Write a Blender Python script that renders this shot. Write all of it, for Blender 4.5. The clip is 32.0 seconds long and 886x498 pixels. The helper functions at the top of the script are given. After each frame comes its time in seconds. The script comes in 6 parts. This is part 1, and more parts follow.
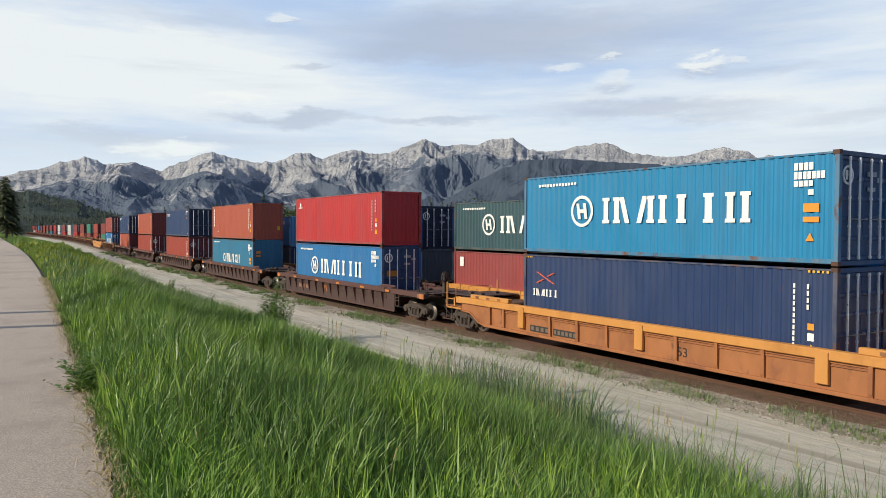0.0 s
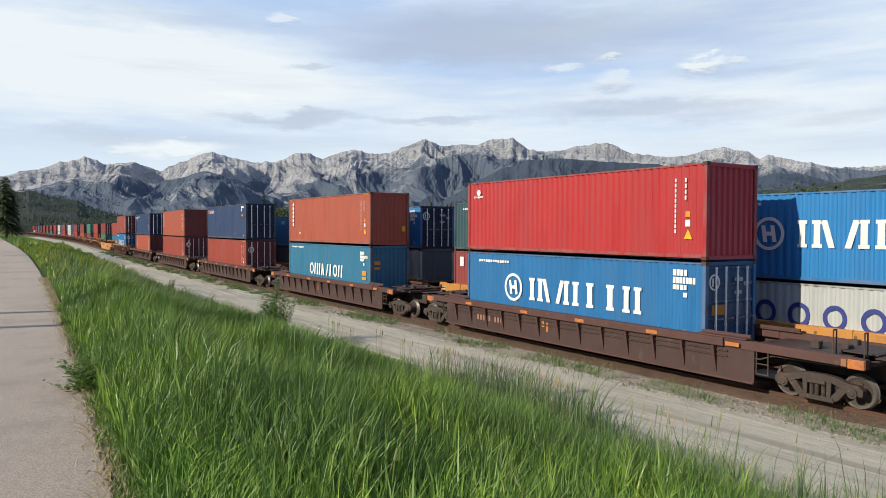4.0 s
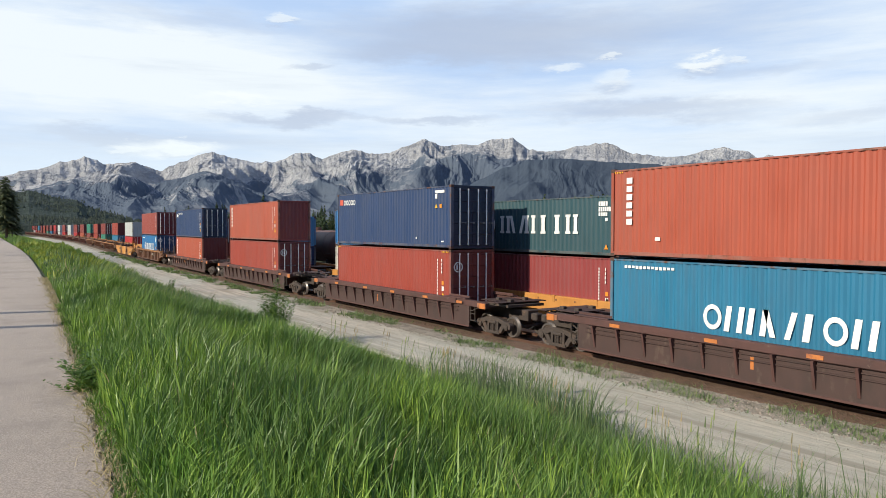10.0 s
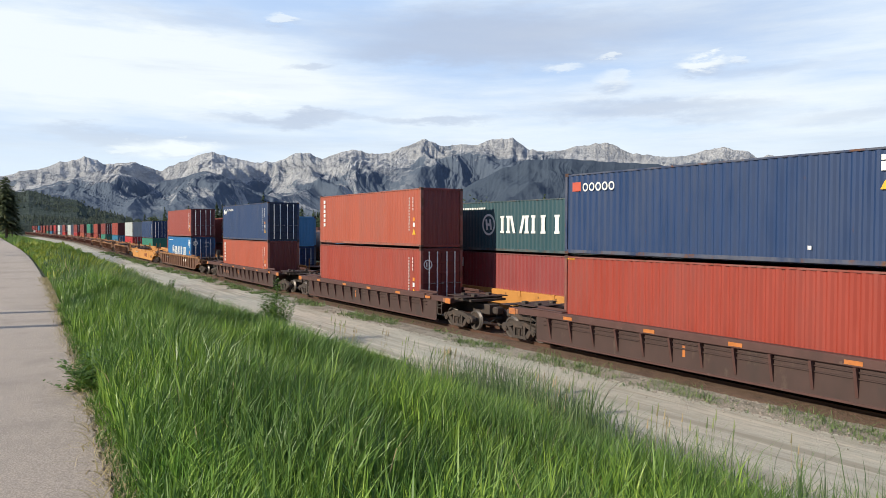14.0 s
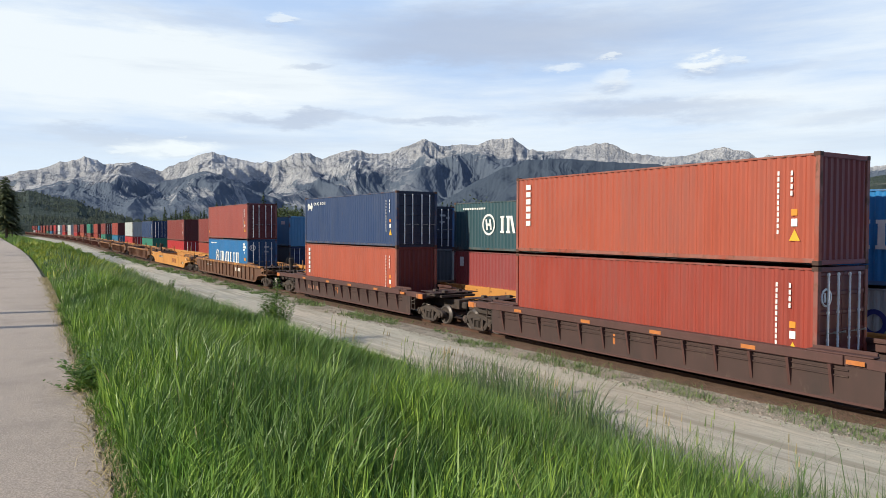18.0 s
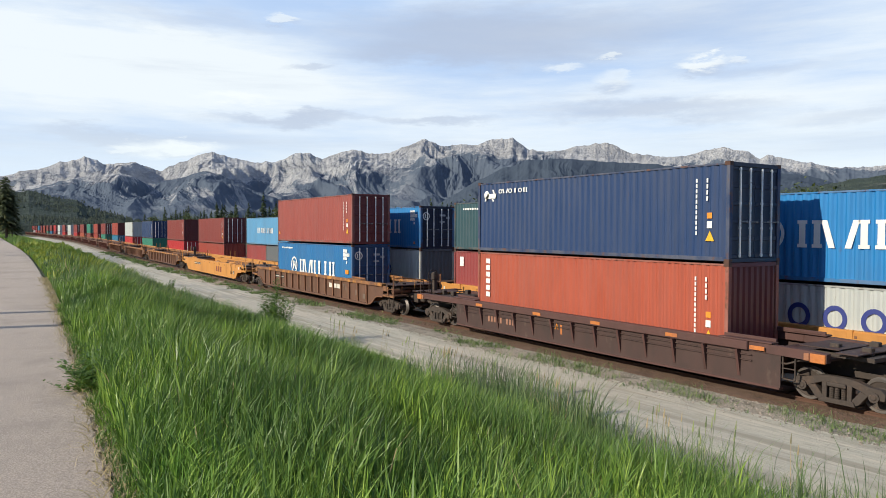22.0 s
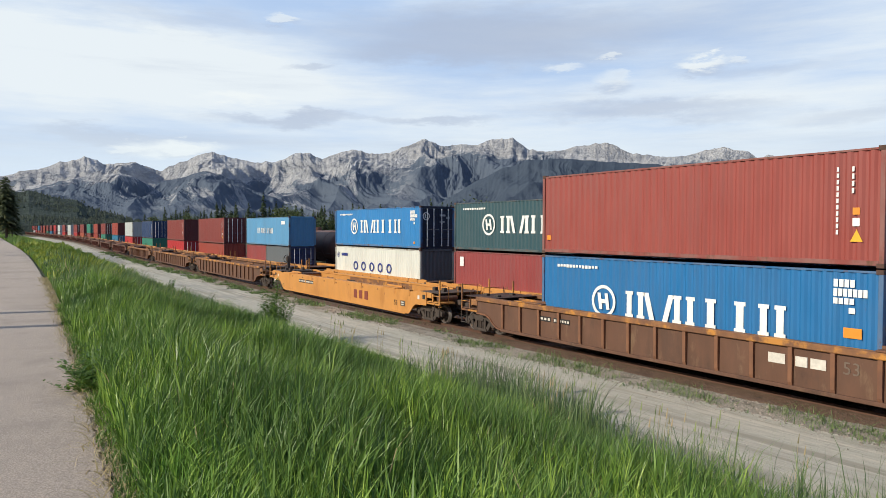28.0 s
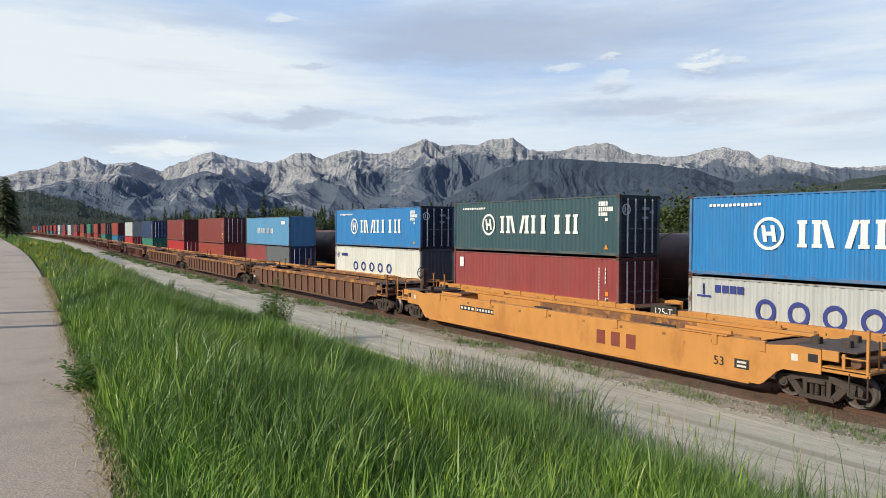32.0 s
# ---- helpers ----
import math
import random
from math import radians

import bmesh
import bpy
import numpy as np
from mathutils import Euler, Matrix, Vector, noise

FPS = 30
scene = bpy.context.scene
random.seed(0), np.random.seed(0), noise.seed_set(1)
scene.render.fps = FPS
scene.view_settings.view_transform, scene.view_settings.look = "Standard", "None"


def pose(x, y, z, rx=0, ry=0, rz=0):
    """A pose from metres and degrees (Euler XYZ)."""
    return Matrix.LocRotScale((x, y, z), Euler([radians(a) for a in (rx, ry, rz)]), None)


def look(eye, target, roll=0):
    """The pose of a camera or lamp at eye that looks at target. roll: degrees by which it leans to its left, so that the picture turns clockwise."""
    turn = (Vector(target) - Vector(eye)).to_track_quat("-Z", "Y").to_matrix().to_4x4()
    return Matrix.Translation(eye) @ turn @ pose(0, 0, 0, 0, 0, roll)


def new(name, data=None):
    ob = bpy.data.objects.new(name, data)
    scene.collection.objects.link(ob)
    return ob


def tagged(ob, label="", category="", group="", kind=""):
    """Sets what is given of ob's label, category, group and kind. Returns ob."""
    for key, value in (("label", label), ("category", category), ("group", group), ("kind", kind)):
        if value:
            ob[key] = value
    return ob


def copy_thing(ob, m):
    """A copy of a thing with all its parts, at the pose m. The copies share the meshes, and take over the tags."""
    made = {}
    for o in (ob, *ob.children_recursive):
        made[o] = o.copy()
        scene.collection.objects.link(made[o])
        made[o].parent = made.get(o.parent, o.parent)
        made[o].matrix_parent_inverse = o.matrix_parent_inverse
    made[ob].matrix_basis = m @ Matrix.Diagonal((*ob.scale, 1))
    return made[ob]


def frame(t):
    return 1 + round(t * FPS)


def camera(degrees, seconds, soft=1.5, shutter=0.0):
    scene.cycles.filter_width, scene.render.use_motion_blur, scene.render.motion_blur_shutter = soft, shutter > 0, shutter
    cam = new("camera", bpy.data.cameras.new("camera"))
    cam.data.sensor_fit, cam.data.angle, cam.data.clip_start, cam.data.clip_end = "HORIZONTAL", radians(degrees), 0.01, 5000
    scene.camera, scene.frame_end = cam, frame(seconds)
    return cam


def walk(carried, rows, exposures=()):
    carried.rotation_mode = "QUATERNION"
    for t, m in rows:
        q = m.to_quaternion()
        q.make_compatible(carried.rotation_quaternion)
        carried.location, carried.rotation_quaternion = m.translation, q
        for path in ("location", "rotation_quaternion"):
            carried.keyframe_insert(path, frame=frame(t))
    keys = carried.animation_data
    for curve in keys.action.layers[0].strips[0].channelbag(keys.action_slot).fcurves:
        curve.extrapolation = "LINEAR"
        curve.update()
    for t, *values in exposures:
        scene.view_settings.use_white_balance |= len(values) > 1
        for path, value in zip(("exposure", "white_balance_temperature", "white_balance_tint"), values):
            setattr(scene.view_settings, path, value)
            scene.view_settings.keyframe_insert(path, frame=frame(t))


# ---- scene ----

# ---- camera: still, on a tripod beside the path ----
H_EYE = 4.40
YAW, PITCH = 0.5715, -0.0275
cam = camera(63.17, 32.0, soft=0.75)
EYE = Vector((0.0, 0.0, H_EYE))
AIM = EYE + Vector((math.sin(YAW) * math.cos(PITCH), math.cos(YAW) * math.cos(PITCH), math.sin(PITCH))) * 20
STAND = look(EYE, AIM, 0.22)
walk(cam, [(0, STAND), (32.0, STAND)], exposures=[(0, 0.05, 6720, 5), (3, 0.08, 6620, 5), (6, 0.11, 6500, 5), (9, 0.15, 6500, 5), (13, 0.20, 6500, 5), (17, 0.15, 6500, 5), (20, 0.15, 6500, 5), (25, 0.17, 6500, 5), (28, 0.05, 6500, 5), (32, 0.02, 6500, 5)])

# ---- light: low evening sun from across the path, broken cloud ----
SUN_EL, SUN_AZ = 27.7, -85.0            # degrees; azimuth from +y towards +x
scene.view_settings.exposure = 0.0


def make_world():
    w = bpy.data.worlds.new("sky")
    scene.world = w
    w.use_nodes = True
    nt = w.node_tree
    nt.nodes.clear()
    N, Lk = nt.nodes.new, nt.links.new
    out, bg = N("ShaderNodeOutputWorld"), N("ShaderNodeBackground")
    sky = N("ShaderNodeTexSky")
    sky.sky_type, sky.sun_disc = "NISHITA", False
    sky.sun_elevation, sky.sun_rotation = radians(SUN_EL), radians(SUN_AZ)
    sky.altitude, sky.air_density, sky.dust_density, sky.ozone_density = 1000, 1.0, 0.6, 1.5
    co = N("ShaderNodeTexCoord")
    sep = N("ShaderNodeSeparateXYZ")
    Lk(co.outputs["Generated"], sep.inputs[0])

    def mth(op, a, b=None, c=None, clamp=False):
        n = N("ShaderNodeMath")
        n.operation, n.use_clamp = op, clamp
        for i, v in enumerate((a, b, c)):
            if v is None:
                continue
            if isinstance(v, (int, float)):
                n.inputs[i].default_value = v
            else:
                Lk(v, n.inputs[i])
        return n.outputs[0]

    # the direction as azimuth (radians from +y towards +x) and height, stirred a little
    az = mth("ARCTAN2", sep.outputs[0], sep.outputs[1])
    com = N("ShaderNodeCombineXYZ")
    Lk(az, com.inputs[0]), Lk(mth("MULTIPLY", sep.outputs[2], 3.6), com.inputs[1])

    def noi(scale, detail, rough, off=0.0, squash=1.0):
        n, mp = N("ShaderNodeTexNoise"), N("ShaderNodeMapping")
        n.inputs["Scale"].default_value, n.inputs["Detail"].default_value = scale, detail
        n.inputs["Roughness"].default_value = rough
        mp.inputs["Location"].default_value = (off, off * 0.7, off * 0.3)
        mp.inputs["Scale"].default_value = (squash, 1.0, 1.0)
        Lk(com.outputs[0], mp.inputs[0]), Lk(mp.outputs[0], n.inputs["Vector"])
        return n.outputs["Fac"]

    def band(v, lo, hi):
        n = N("ShaderNodeMapRange")
        n.interpolation_type = "SMOOTHSTEP"
        n.inputs[1].default_value, n.inputs[2].default_value = lo, hi
        Lk(v, n.inputs[0])
        return n.outputs[0]

    stir = mth("MULTIPLY", mth("SUBTRACT", noi(5.0, 7, 0.62, 3.1), 0.5), 1.0)
    stir2 = mth("MULTIPLY", mth("SUBTRACT", noi(9.0, 6, 0.62, 8.4), 0.5), 1.0)

    def bank(a0, h0, wa, wh, soft, rag=1.0):
        """One cloud: centre and half sizes (degrees of azimuth, sine of height)."""
        dx = mth("DIVIDE", mth("SUBTRACT", mth("ADD", az, mth("MULTIPLY", stir2, 0.10 * rag)), radians(a0)), radians(wa))
        dz = mth("DIVIDE", mth("SUBTRACT", mth("ADD", sep.outputs[2], mth("MULTIPLY", stir, 0.085 * rag)), h0), wh)
        d = mth("SQRT", mth("ADD", mth("MULTIPLY", dx, dx), mth("MULTIPLY", dz, dz)))
        return mth("SUBTRACT", 1.0, band(d, 1.0 - soft, 1.0 + soft * 0.4))

    def mix(f, a, b):
        n = N("ShaderNodeMixRGB")
        for i, v in ((0, f), (1, a), (2, b)):
            if isinstance(v, tuple):
                n.inputs[i].default_value = (*v, 1)
            else:
                Lk(v, n.inputs[i])
        return n.outputs[0]

    pale = N("ShaderNodeMixRGB")
    pale.inputs[0].default_value = 0.85
    pale.inputs[2].default_value = (6.8, 8.8, 12.8, 1)
    Lk(sky.outputs[0], pale.inputs[1])
    col = pale.outputs[0]
    white = (12.1, 12.35, 12.6)
    grey = (5.9, 6.7, 8.8)
    # thin white sheets everywhere, thicker towards the west and low down
    veil = mth("ADD", band(noi(2.2, 8, 0.60, 1.3, 0.5), 0.36, 0.66), mth("MULTIPLY", bank(9, 0.22, 20, 0.07, 0.9), 0.42), clamp=True)
    col = mix(mth("MULTIPLY", veil, 0.80), col, white)
    col = mix(mth("MULTIPLY", band(noi(3.4, 8, 0.60, 5.7, 0.28), 0.50, 0.70), 0.65), col, grey)
    for a0, h0, wa, wh, soft, amt in ((36.0, 0.255, 14.0, 0.040, 0.75, 0.80), (30.0, 0.228, 7.0, 0.014, 0.8, 0.6), (50.0, 0.26, 12.0, 0.05, 0.9, 0.40),
                                      (21.0, 0.149, 7.0, 0.009, 0.8, 0.7), (32.0, 0.147, 5.0, 0.006, 0.8, 0.6), (48.0, 0.155, 10.0, 0.014, 0.8, 0.6),
                                      (7.5, 0.112, 5.0, 0.008, 0.8, 0.6), (22.0, 0.215, 2.2, 0.005, 0.8, 0.5), (62.0, 0.145, 4.0, 0.012, 0.8, 0.4),
                                      (45.5, 0.185, 2.2, 0.008, 0.8, 0.35), (56.0, 0.200, 7.0, 0.010, 0.9, 0.35), (14.0, 0.262, 8.0, 0.012, 0.9, 0.30)):
        col = mix(mth("MULTIPLY", bank(a0, h0, wa, wh, soft), amt), col, grey)
    for a0, h0, wa, wh, soft, amt in ((12.0, 0.102, 4.5, 0.012, 0.7, 0.8), (17.0, 0.170, 3.0, 0.006, 0.8, 0.6), (42.0, 0.218, 1.6, 0.004, 0.8, 0.5)):
        col = mix(mth("MULTIPLY", bank(a0, h0, wa, wh, soft, 0.9), amt), col, white)
    # small heaped clouds: bright tops over grey undersides, crisp at the edge
    puff = mth("MULTIPLY", mth("SUBTRACT", noi(26.0, 6, 0.60, 14.2), 0.5), 1.0)
    for a0, h0, wa, wh, amt in ((52.2, 0.208, 2.0, 0.011, 0.75), (54.8, 0.212, 1.1, 0.006, 0.45), (46.0, 0.196, 1.6, 0.013, 0.42), (45.6, 0.226, 0.9, 0.004, 0.5), (13.0, 0.102, 2.4, 0.010, 0.8), (9.2, 0.098, 1.8, 0.007, 0.6), (20.4, 0.272, 1.4, 0.006, 0.5)):
        for dz, tone, k in ((-0.45, grey, 0.55), (0.2, white, 1.0)):
            dx = mth("DIVIDE", mth("SUBTRACT", mth("ADD", az, mth("MULTIPLY", puff, 0.06)), radians(a0)), radians(wa))
            dy = mth("DIVIDE", mth("SUBTRACT", mth("ADD", sep.outputs[2], mth("MULTIPLY", puff, 0.040)), h0 + dz * wh), wh)
            d = mth("SQRT", mth("ADD", mth("MULTIPLY", dx, dx), mth("MULTIPLY", dy, dy)))
            col = mix(mth("MULTIPLY", mth("SUBTRACT", 1.0, band(d, 0.40, 1.10)), amt * k), col, tone)
    # paler towards the horizon
    col = mix(mth("MULTIPLY", mth("SUBTRACT", 1.0, band(sep.outputs[2], 0.06, 0.17)), 0.68), col, (10.6, 11.5, 12.6))
    # overhead the cloud thins out to a deeper blue
    deep = mix(band(noi(1.4, 6, 0.6, 11.0), 0.40, 0.70), (3.0, 4.2, 7.4), (7.0, 7.4, 8.2))
    col = mix(band(sep.outputs[2], 0.30, 0.62), col, deep)
    # the cloud lies over the mountains; behind, the evening sky is clear
    ahead = mth("ADD", mth("MULTIPLY", mth("SINE", az), 0.545), mth("MULTIPLY", mth("COSINE", az), 0.839))
    col = mix(mth("SUBTRACT", 1.0, band(ahead, -0.25, 0.55)), col, (2.7, 3.7, 6.2))
    bg.inputs["Strength"].default_value = 0.074
    Lk(col, bg.inputs[0]), Lk(bg.outputs[0], out.inputs[0])


make_world()
sun = new("sun", bpy.data.lights.new("sun", "SUN"))
sun.data.energy, sun.data.angle, sun.data.color = 4.5, radians(0.6), (1.0, 0.89, 0.74)
SUN_DIR = Vector((math.sin(radians(SUN_AZ)) * math.cos(radians(SUN_EL)),
                  math.cos(radians(SUN_AZ)) * math.cos(radians(SUN_EL)), math.sin(radians(SUN_EL))))
sun.matrix_world = look(SUN_DIR * 100, (0, 0, 0))

# ---- materials ----
MATS = {}


def mat(name, base, rough=0.6, metal=0.0, vary=0.12, grain=6.0, second=None, second_scale=0.7, second_at=(0.52, 0.66),
        bump=0.0, bump_scale=40.0, stretch=(1, 1, 1), third=None, third_scale=3.0, third_at=(0.62, 0.70), rnd=0.0,
        island=0.0, spec=0.5, translucent=None, coat=0.0):
    """A painted, stained or mineral surface: base colour with grain, one broad stain (second) and one fine wear colour (third)."""
    if name in MATS:
        return MATS[name]
    m = bpy.data.materials.new(name)
    MATS[name] = m
    m.use_nodes = True
    nt = m.node_tree
    N, Lk = nt.nodes.new, nt.links.new
    bsdf, out = nt.nodes["Principled BSDF"], nt.nodes["Material Output"]
    co, mp = N("ShaderNodeTexCoord"), N("ShaderNodeMapping")
    mp.inputs["Scale"].default_value = stretch
    Lk(co.outputs["Object"], mp.inputs[0])
    info = N("ShaderNodeObjectInfo")
    off = N("ShaderNodeVectorMath")
    off.operation = "MULTIPLY_ADD"
    off.inputs[1].default_value = (17.0, 31.0, 23.0)
    Lk(info.outputs["Random"], off.inputs[0]), Lk(mp.outputs[0], off.inputs[2])

    def noi(scale, detail=5, rough_=0.6):
        n = N("ShaderNodeTexNoise")
        n.inputs["Scale"].default_value, n.inputs["Detail"].default_value, n.inputs["Roughness"].default_value = scale, detail, rough_
        Lk(off.outputs[0], n.inputs["Vector"])
        return n.outputs["Fac"]

    def span(v, a, b, lo, hi):
        n = N("ShaderNodeMapRange")
        for i, x in enumerate((a, b, lo, hi), 1):
            n.inputs[i].default_value = x
        Lk(v, n.inputs[0])
        return n.outputs[0]

    hsv = N("ShaderNodeHueSaturation")
    hsv.inputs["Color"].default_value = (*base, 1)
    Lk(span(noi(grain), 0.25, 0.75, 1 - vary, 1 + vary), hsv.inputs["Value"])
    col = hsv.outputs[0]
    if rnd or island:
        h2 = N("ShaderNodeHueSaturation")
        src = info.outputs["Random"]
        if island:
            g = N("ShaderNodeNewGeometry")
            src = g.outputs["Random Per Island"]
        k = island or rnd
        Lk(span(src, 0, 1, 1 - k, 1 + k), h2.inputs["Value"])
        Lk(span(src, 0, 1, 0.5 + 0.05 * k, 0.5 - 0.05 * k), h2.inputs["Hue"])
        Lk(col, h2.inputs["Color"])
        col = h2.outputs[0]
    for colour, scale, (a, b) in ((second, second_scale, second_at), (third, third_scale, third_at)):
        if colour:
            mx = N("ShaderNodeMixRGB")
            mx.inputs[2].default_value = (*colour, 1)
            Lk(span(noi(scale, 8, 0.65), a, b, 0, 1), mx.inputs[0]), Lk(col, mx.inputs[1])
            col = mx.outputs[0]
    Lk(col, bsdf.inputs["Base Color"])
    Lk(span(noi(grain * 0.5), 0.3, 0.7, max(rough - 0.1, 0.03), min(rough + 0.1, 1)), bsdf.inputs["Roughness"])
    bsdf.inputs["Metallic"].default_value = metal
    bsdf.inputs["Specular IOR Level"].default_value = spec
    bsdf.inputs["Coat Weight"].default_value = coat
    if bump:
        b = N("ShaderNodeBump")
        b.inputs["Strength"].default_value, b.inputs["Distance"].default_value = 1.0, bump
        Lk(noi(bump_scale, 6, 0.65), b.inputs["Height"]), Lk(b.outputs[0], bsdf.inputs["Normal"])
    if translucent:
        tr, ms = N("ShaderNodeBsdfTranslucent"), N("ShaderNodeMixShader")
        Lk(col, tr.inputs["Color"])
        ms.inputs[0].default_value = translucent
        Lk(bsdf.outputs[0], ms.inputs[1]), Lk(tr.outputs[0], ms.inputs[2]), Lk(ms.outputs[0], out.inputs["Surface"])
    return m


RUST = (0.11, 0.045, 0.022)


PAINTS = {}


def paint(name, base, wear=RUST, rough=0.5, fade=None):
    """Container paint: faded in broad patches, streaked downwards, rust breaking through in specks."""
    PAINTS["paint_" + name] = base
    f = fade or tuple(min(1, c * 0.82 + 0.02) for c in base)
    return mat("paint_" + name, base, rough, vary=0.07, grain=2.2, second=f, second_scale=0.8, second_at=(0.46, 0.72),
               third=wear, third_scale=3.4, third_at=(0.66, 0.80), stretch=(1.0, 1.0, 0.28), bump=0.0015, bump_scale=9.0)



def worn(m):
    """The same paint on posts and rails: chalked, scuffed and rusting."""
    r, g, b = PAINTS[m.name]
    k = 0.45
    base = (r * (1 - k) + 0.16 * k, g * (1 - k) + 0.145 * k, b * (1 - k) + 0.13 * k)
    return mat(m.name + "_worn", base, 0.65, vary=0.15, grain=4.0, second=(r * 0.8, g * 0.8, b * 0.8), second_scale=1.2, second_at=(0.45, 0.62),
               third=(0.13, 0.055, 0.030), third_scale=3.0, third_at=(0.55, 0.66), stretch=(1, 1, 0.5))


P_RED = paint("bright_red", (0.42, 0.022, 0.026))
P_BLUE = paint("mid_blue", (0.016, 0.148, 0.370))
P_SKY = paint("sky_blue", (0.012, 0.20, 0.40))
P_AZURE = paint("azure", (0.02, 0.20, 0.50))
P_NAVY = paint("navy", (0.014, 0.036, 0.112))
P_NAVY2 = paint("faded_navy", (0.015, 0.042, 0.125))
P_ORANGE = paint("orange_red", (0.375, 0.080, 0.044))
P_ORANGE2 = paint("rust_red", (0.30, 0.045, 0.028))
P_BROWN = paint("red_brown", (0.21, 0.036, 0.030))
# for the ends of red and orange boxes: their shade mixed into the colour
P_RED_SHADE = paint("maroon", (0.13, 0.022, 0.022))
P_TEAL = paint("teal", (0.022, 0.163, 0.290))
P_GREEN = paint("dark_green", (0.029, 0.078, 0.096))
P_LIGHT = paint("light_blue", (0.10, 0.30, 0.52))
P_GREY = paint("grey", (0.12, 0.135, 0.15))
P_WHITE = paint("off_white", (0.47, 0.495, 0.49))
# ends of blue, navy and green boxes: side paints darkened as if in shade
P_BLUE_SHADE = paint("shaded_blue", (0.010, 0.058, 0.150))
P_NAVY_SHADE = paint("shaded_navy", (0.009, 0.018, 0.046))
P_GREEN_SHADE = paint("shaded_green", (0.012, 0.025, 0.030))
P_FERN = paint("sea_green", (0.03, 0.20, 0.14))
M_MARK = mat("mark_white", (0.80, 0.80, 0.78), 0.55, vary=0.06, second=(0.62, 0.64, 0.66), second_at=(0.5, 0.75))
M_FAINT = mat("mark_faint", (0.34, 0.36, 0.38), 0.6, vary=0.25, grain=20)
M_MARKB = mat("mark_blue", (0.03, 0.045, 0.22), 0.55, vary=0.06)
M_MARKO = mat("mark_orange", (0.75, 0.27, 0.03), 0.5, vary=0.08)
M_MARKD = mat("mark_dull_orange", (0.45, 0.19, 0.03), 0.6, vary=0.3, grain=12)
M_MARKR = mat("mark_red", (0.55, 0.10, 0.06), 0.5, vary=0.08)
M_MARKY = mat("mark_yellow", (0.75, 0.42, 0.03), 0.5, vary=0.08)
M_BAR = mat("lock_rod_metal", (0.88, 0.88, 0.86), 0.38, third=RUST, third_scale=9)
M_CAST = mat("corner_rust", (0.085, 0.040, 0.028), 0.75, vary=0.2, grain=8, second=(0.05, 0.03, 0.025), second_scale=2)
M_CHORDB = mat("worn_yellow_chord", (0.255, 0.115, 0.045), 0.7, vary=0.25, grain=2.0, second=(0.14, 0.065, 0.038), second_scale=0.9, second_at=(0.40, 0.60), third=(0.48, 0.21, 0.04), third_scale=1.3, third_at=(0.52, 0.62))
M_HANDLE = mat("door_handle_metal", (0.22, 0.22, 0.22), 0.5, metal=0.2, third=RUST, third_scale=9)
M_DARK = mat("gap_black", (0.02, 0.02, 0.022), 0.8)
M_WELL = mat("well_brown", (0.060, 0.033, 0.029), 0.7, vary=0.18, grain=3.0, second=(0.045, 0.028, 0.025), second_scale=0.9,
             third=(0.12, 0.085, 0.065), third_scale=2.2, third_at=(0.60, 0.78), stretch=(1, 1, 0.5))
M_CHORD = mat("well_chord_brown", (0.088, 0.040, 0.035), 0.65, vary=0.15, grain=3.0, second=(0.065, 0.032, 0.028),
              third=(0.16, 0.11, 0.09), third_scale=4, third_at=(0.62, 0.75))
M_TTXB = mat("well_worn_brown", (0.120, 0.058, 0.036), 0.75, vary=0.2, grain=2.5, second=(0.075, 0.040, 0.028),
             third=(0.17, 0.10, 0.06), third_scale=2.6, third_at=(0.58, 0.72), stretch=(1, 1, 0.4))
M_YEL = mat("rail_yellow", (0.52, 0.235, 0.058), 0.6, vary=0.10, grain=2.0, second=(0.42, 0.18, 0.042), second_scale=0.8,
            third=(0.20, 0.08, 0.03), third_scale=3.0, third_at=(0.66, 0.76), stretch=(1, 1, 0.5))
M_YELD = mat("dirty_yellow", (0.325, 0.125, 0.045), 0.65, vary=0.15, grain=2.5, second=(0.215, 0.080, 0.036), second_scale=0.7,
             third=(0.13, 0.06, 0.03), third_scale=2.6, third_at=(0.60, 0.72), stretch=(1, 1, 0.5))
M_STEEL = mat("truck_grime", (0.052, 0.039, 0.033), 0.75, vary=0.25, grain=7.0, second=(0.085, 0.056, 0.042), second_scale=2.0,
              third=(0.16, 0.10, 0.07), third_scale=6)
M_TREAD = mat("wheel_tread", (0.16, 0.14, 0.13), 0.45, metal=0.6, vary=0.1, third=(0.08, 0.05, 0.04), third_scale=8)
M_REFL = mat("reflector_orange", (0.50, 0.17, 0.045), 0.5, vary=0.2, second=(0.32, 0.11, 0.05), second_scale=3)
M_RAIL = mat("rail_rust", (0.12, 0.062, 0.042), 0.6, metal=0.3, vary=0.15, second=(0.085, 0.048, 0.036))
M_TIE = mat("sleeper_wood", (0.090, 0.055, 0.040), 0.9, vary=0.25, grain=9, rnd=0.3, bump=0.006, bump_scale=30)
M_TANK = mat("tank_brown", (0.14, 0.066, 0.046), 0.55, vary=0.2, grain=2.0, second=(0.07, 0.040, 0.032), third=(0.17, 0.10, 0.07))
M_BALLAST = mat("ballast", (0.130, 0.078, 0.052), 0.95, vary=0.5, grain=26, third=(0.24, 0.19, 0.15), third_scale=14, third_at=(0.60, 0.66), second=(0.085, 0.050, 0.035), second_scale=0.8, bump=0.03, bump_scale=22)
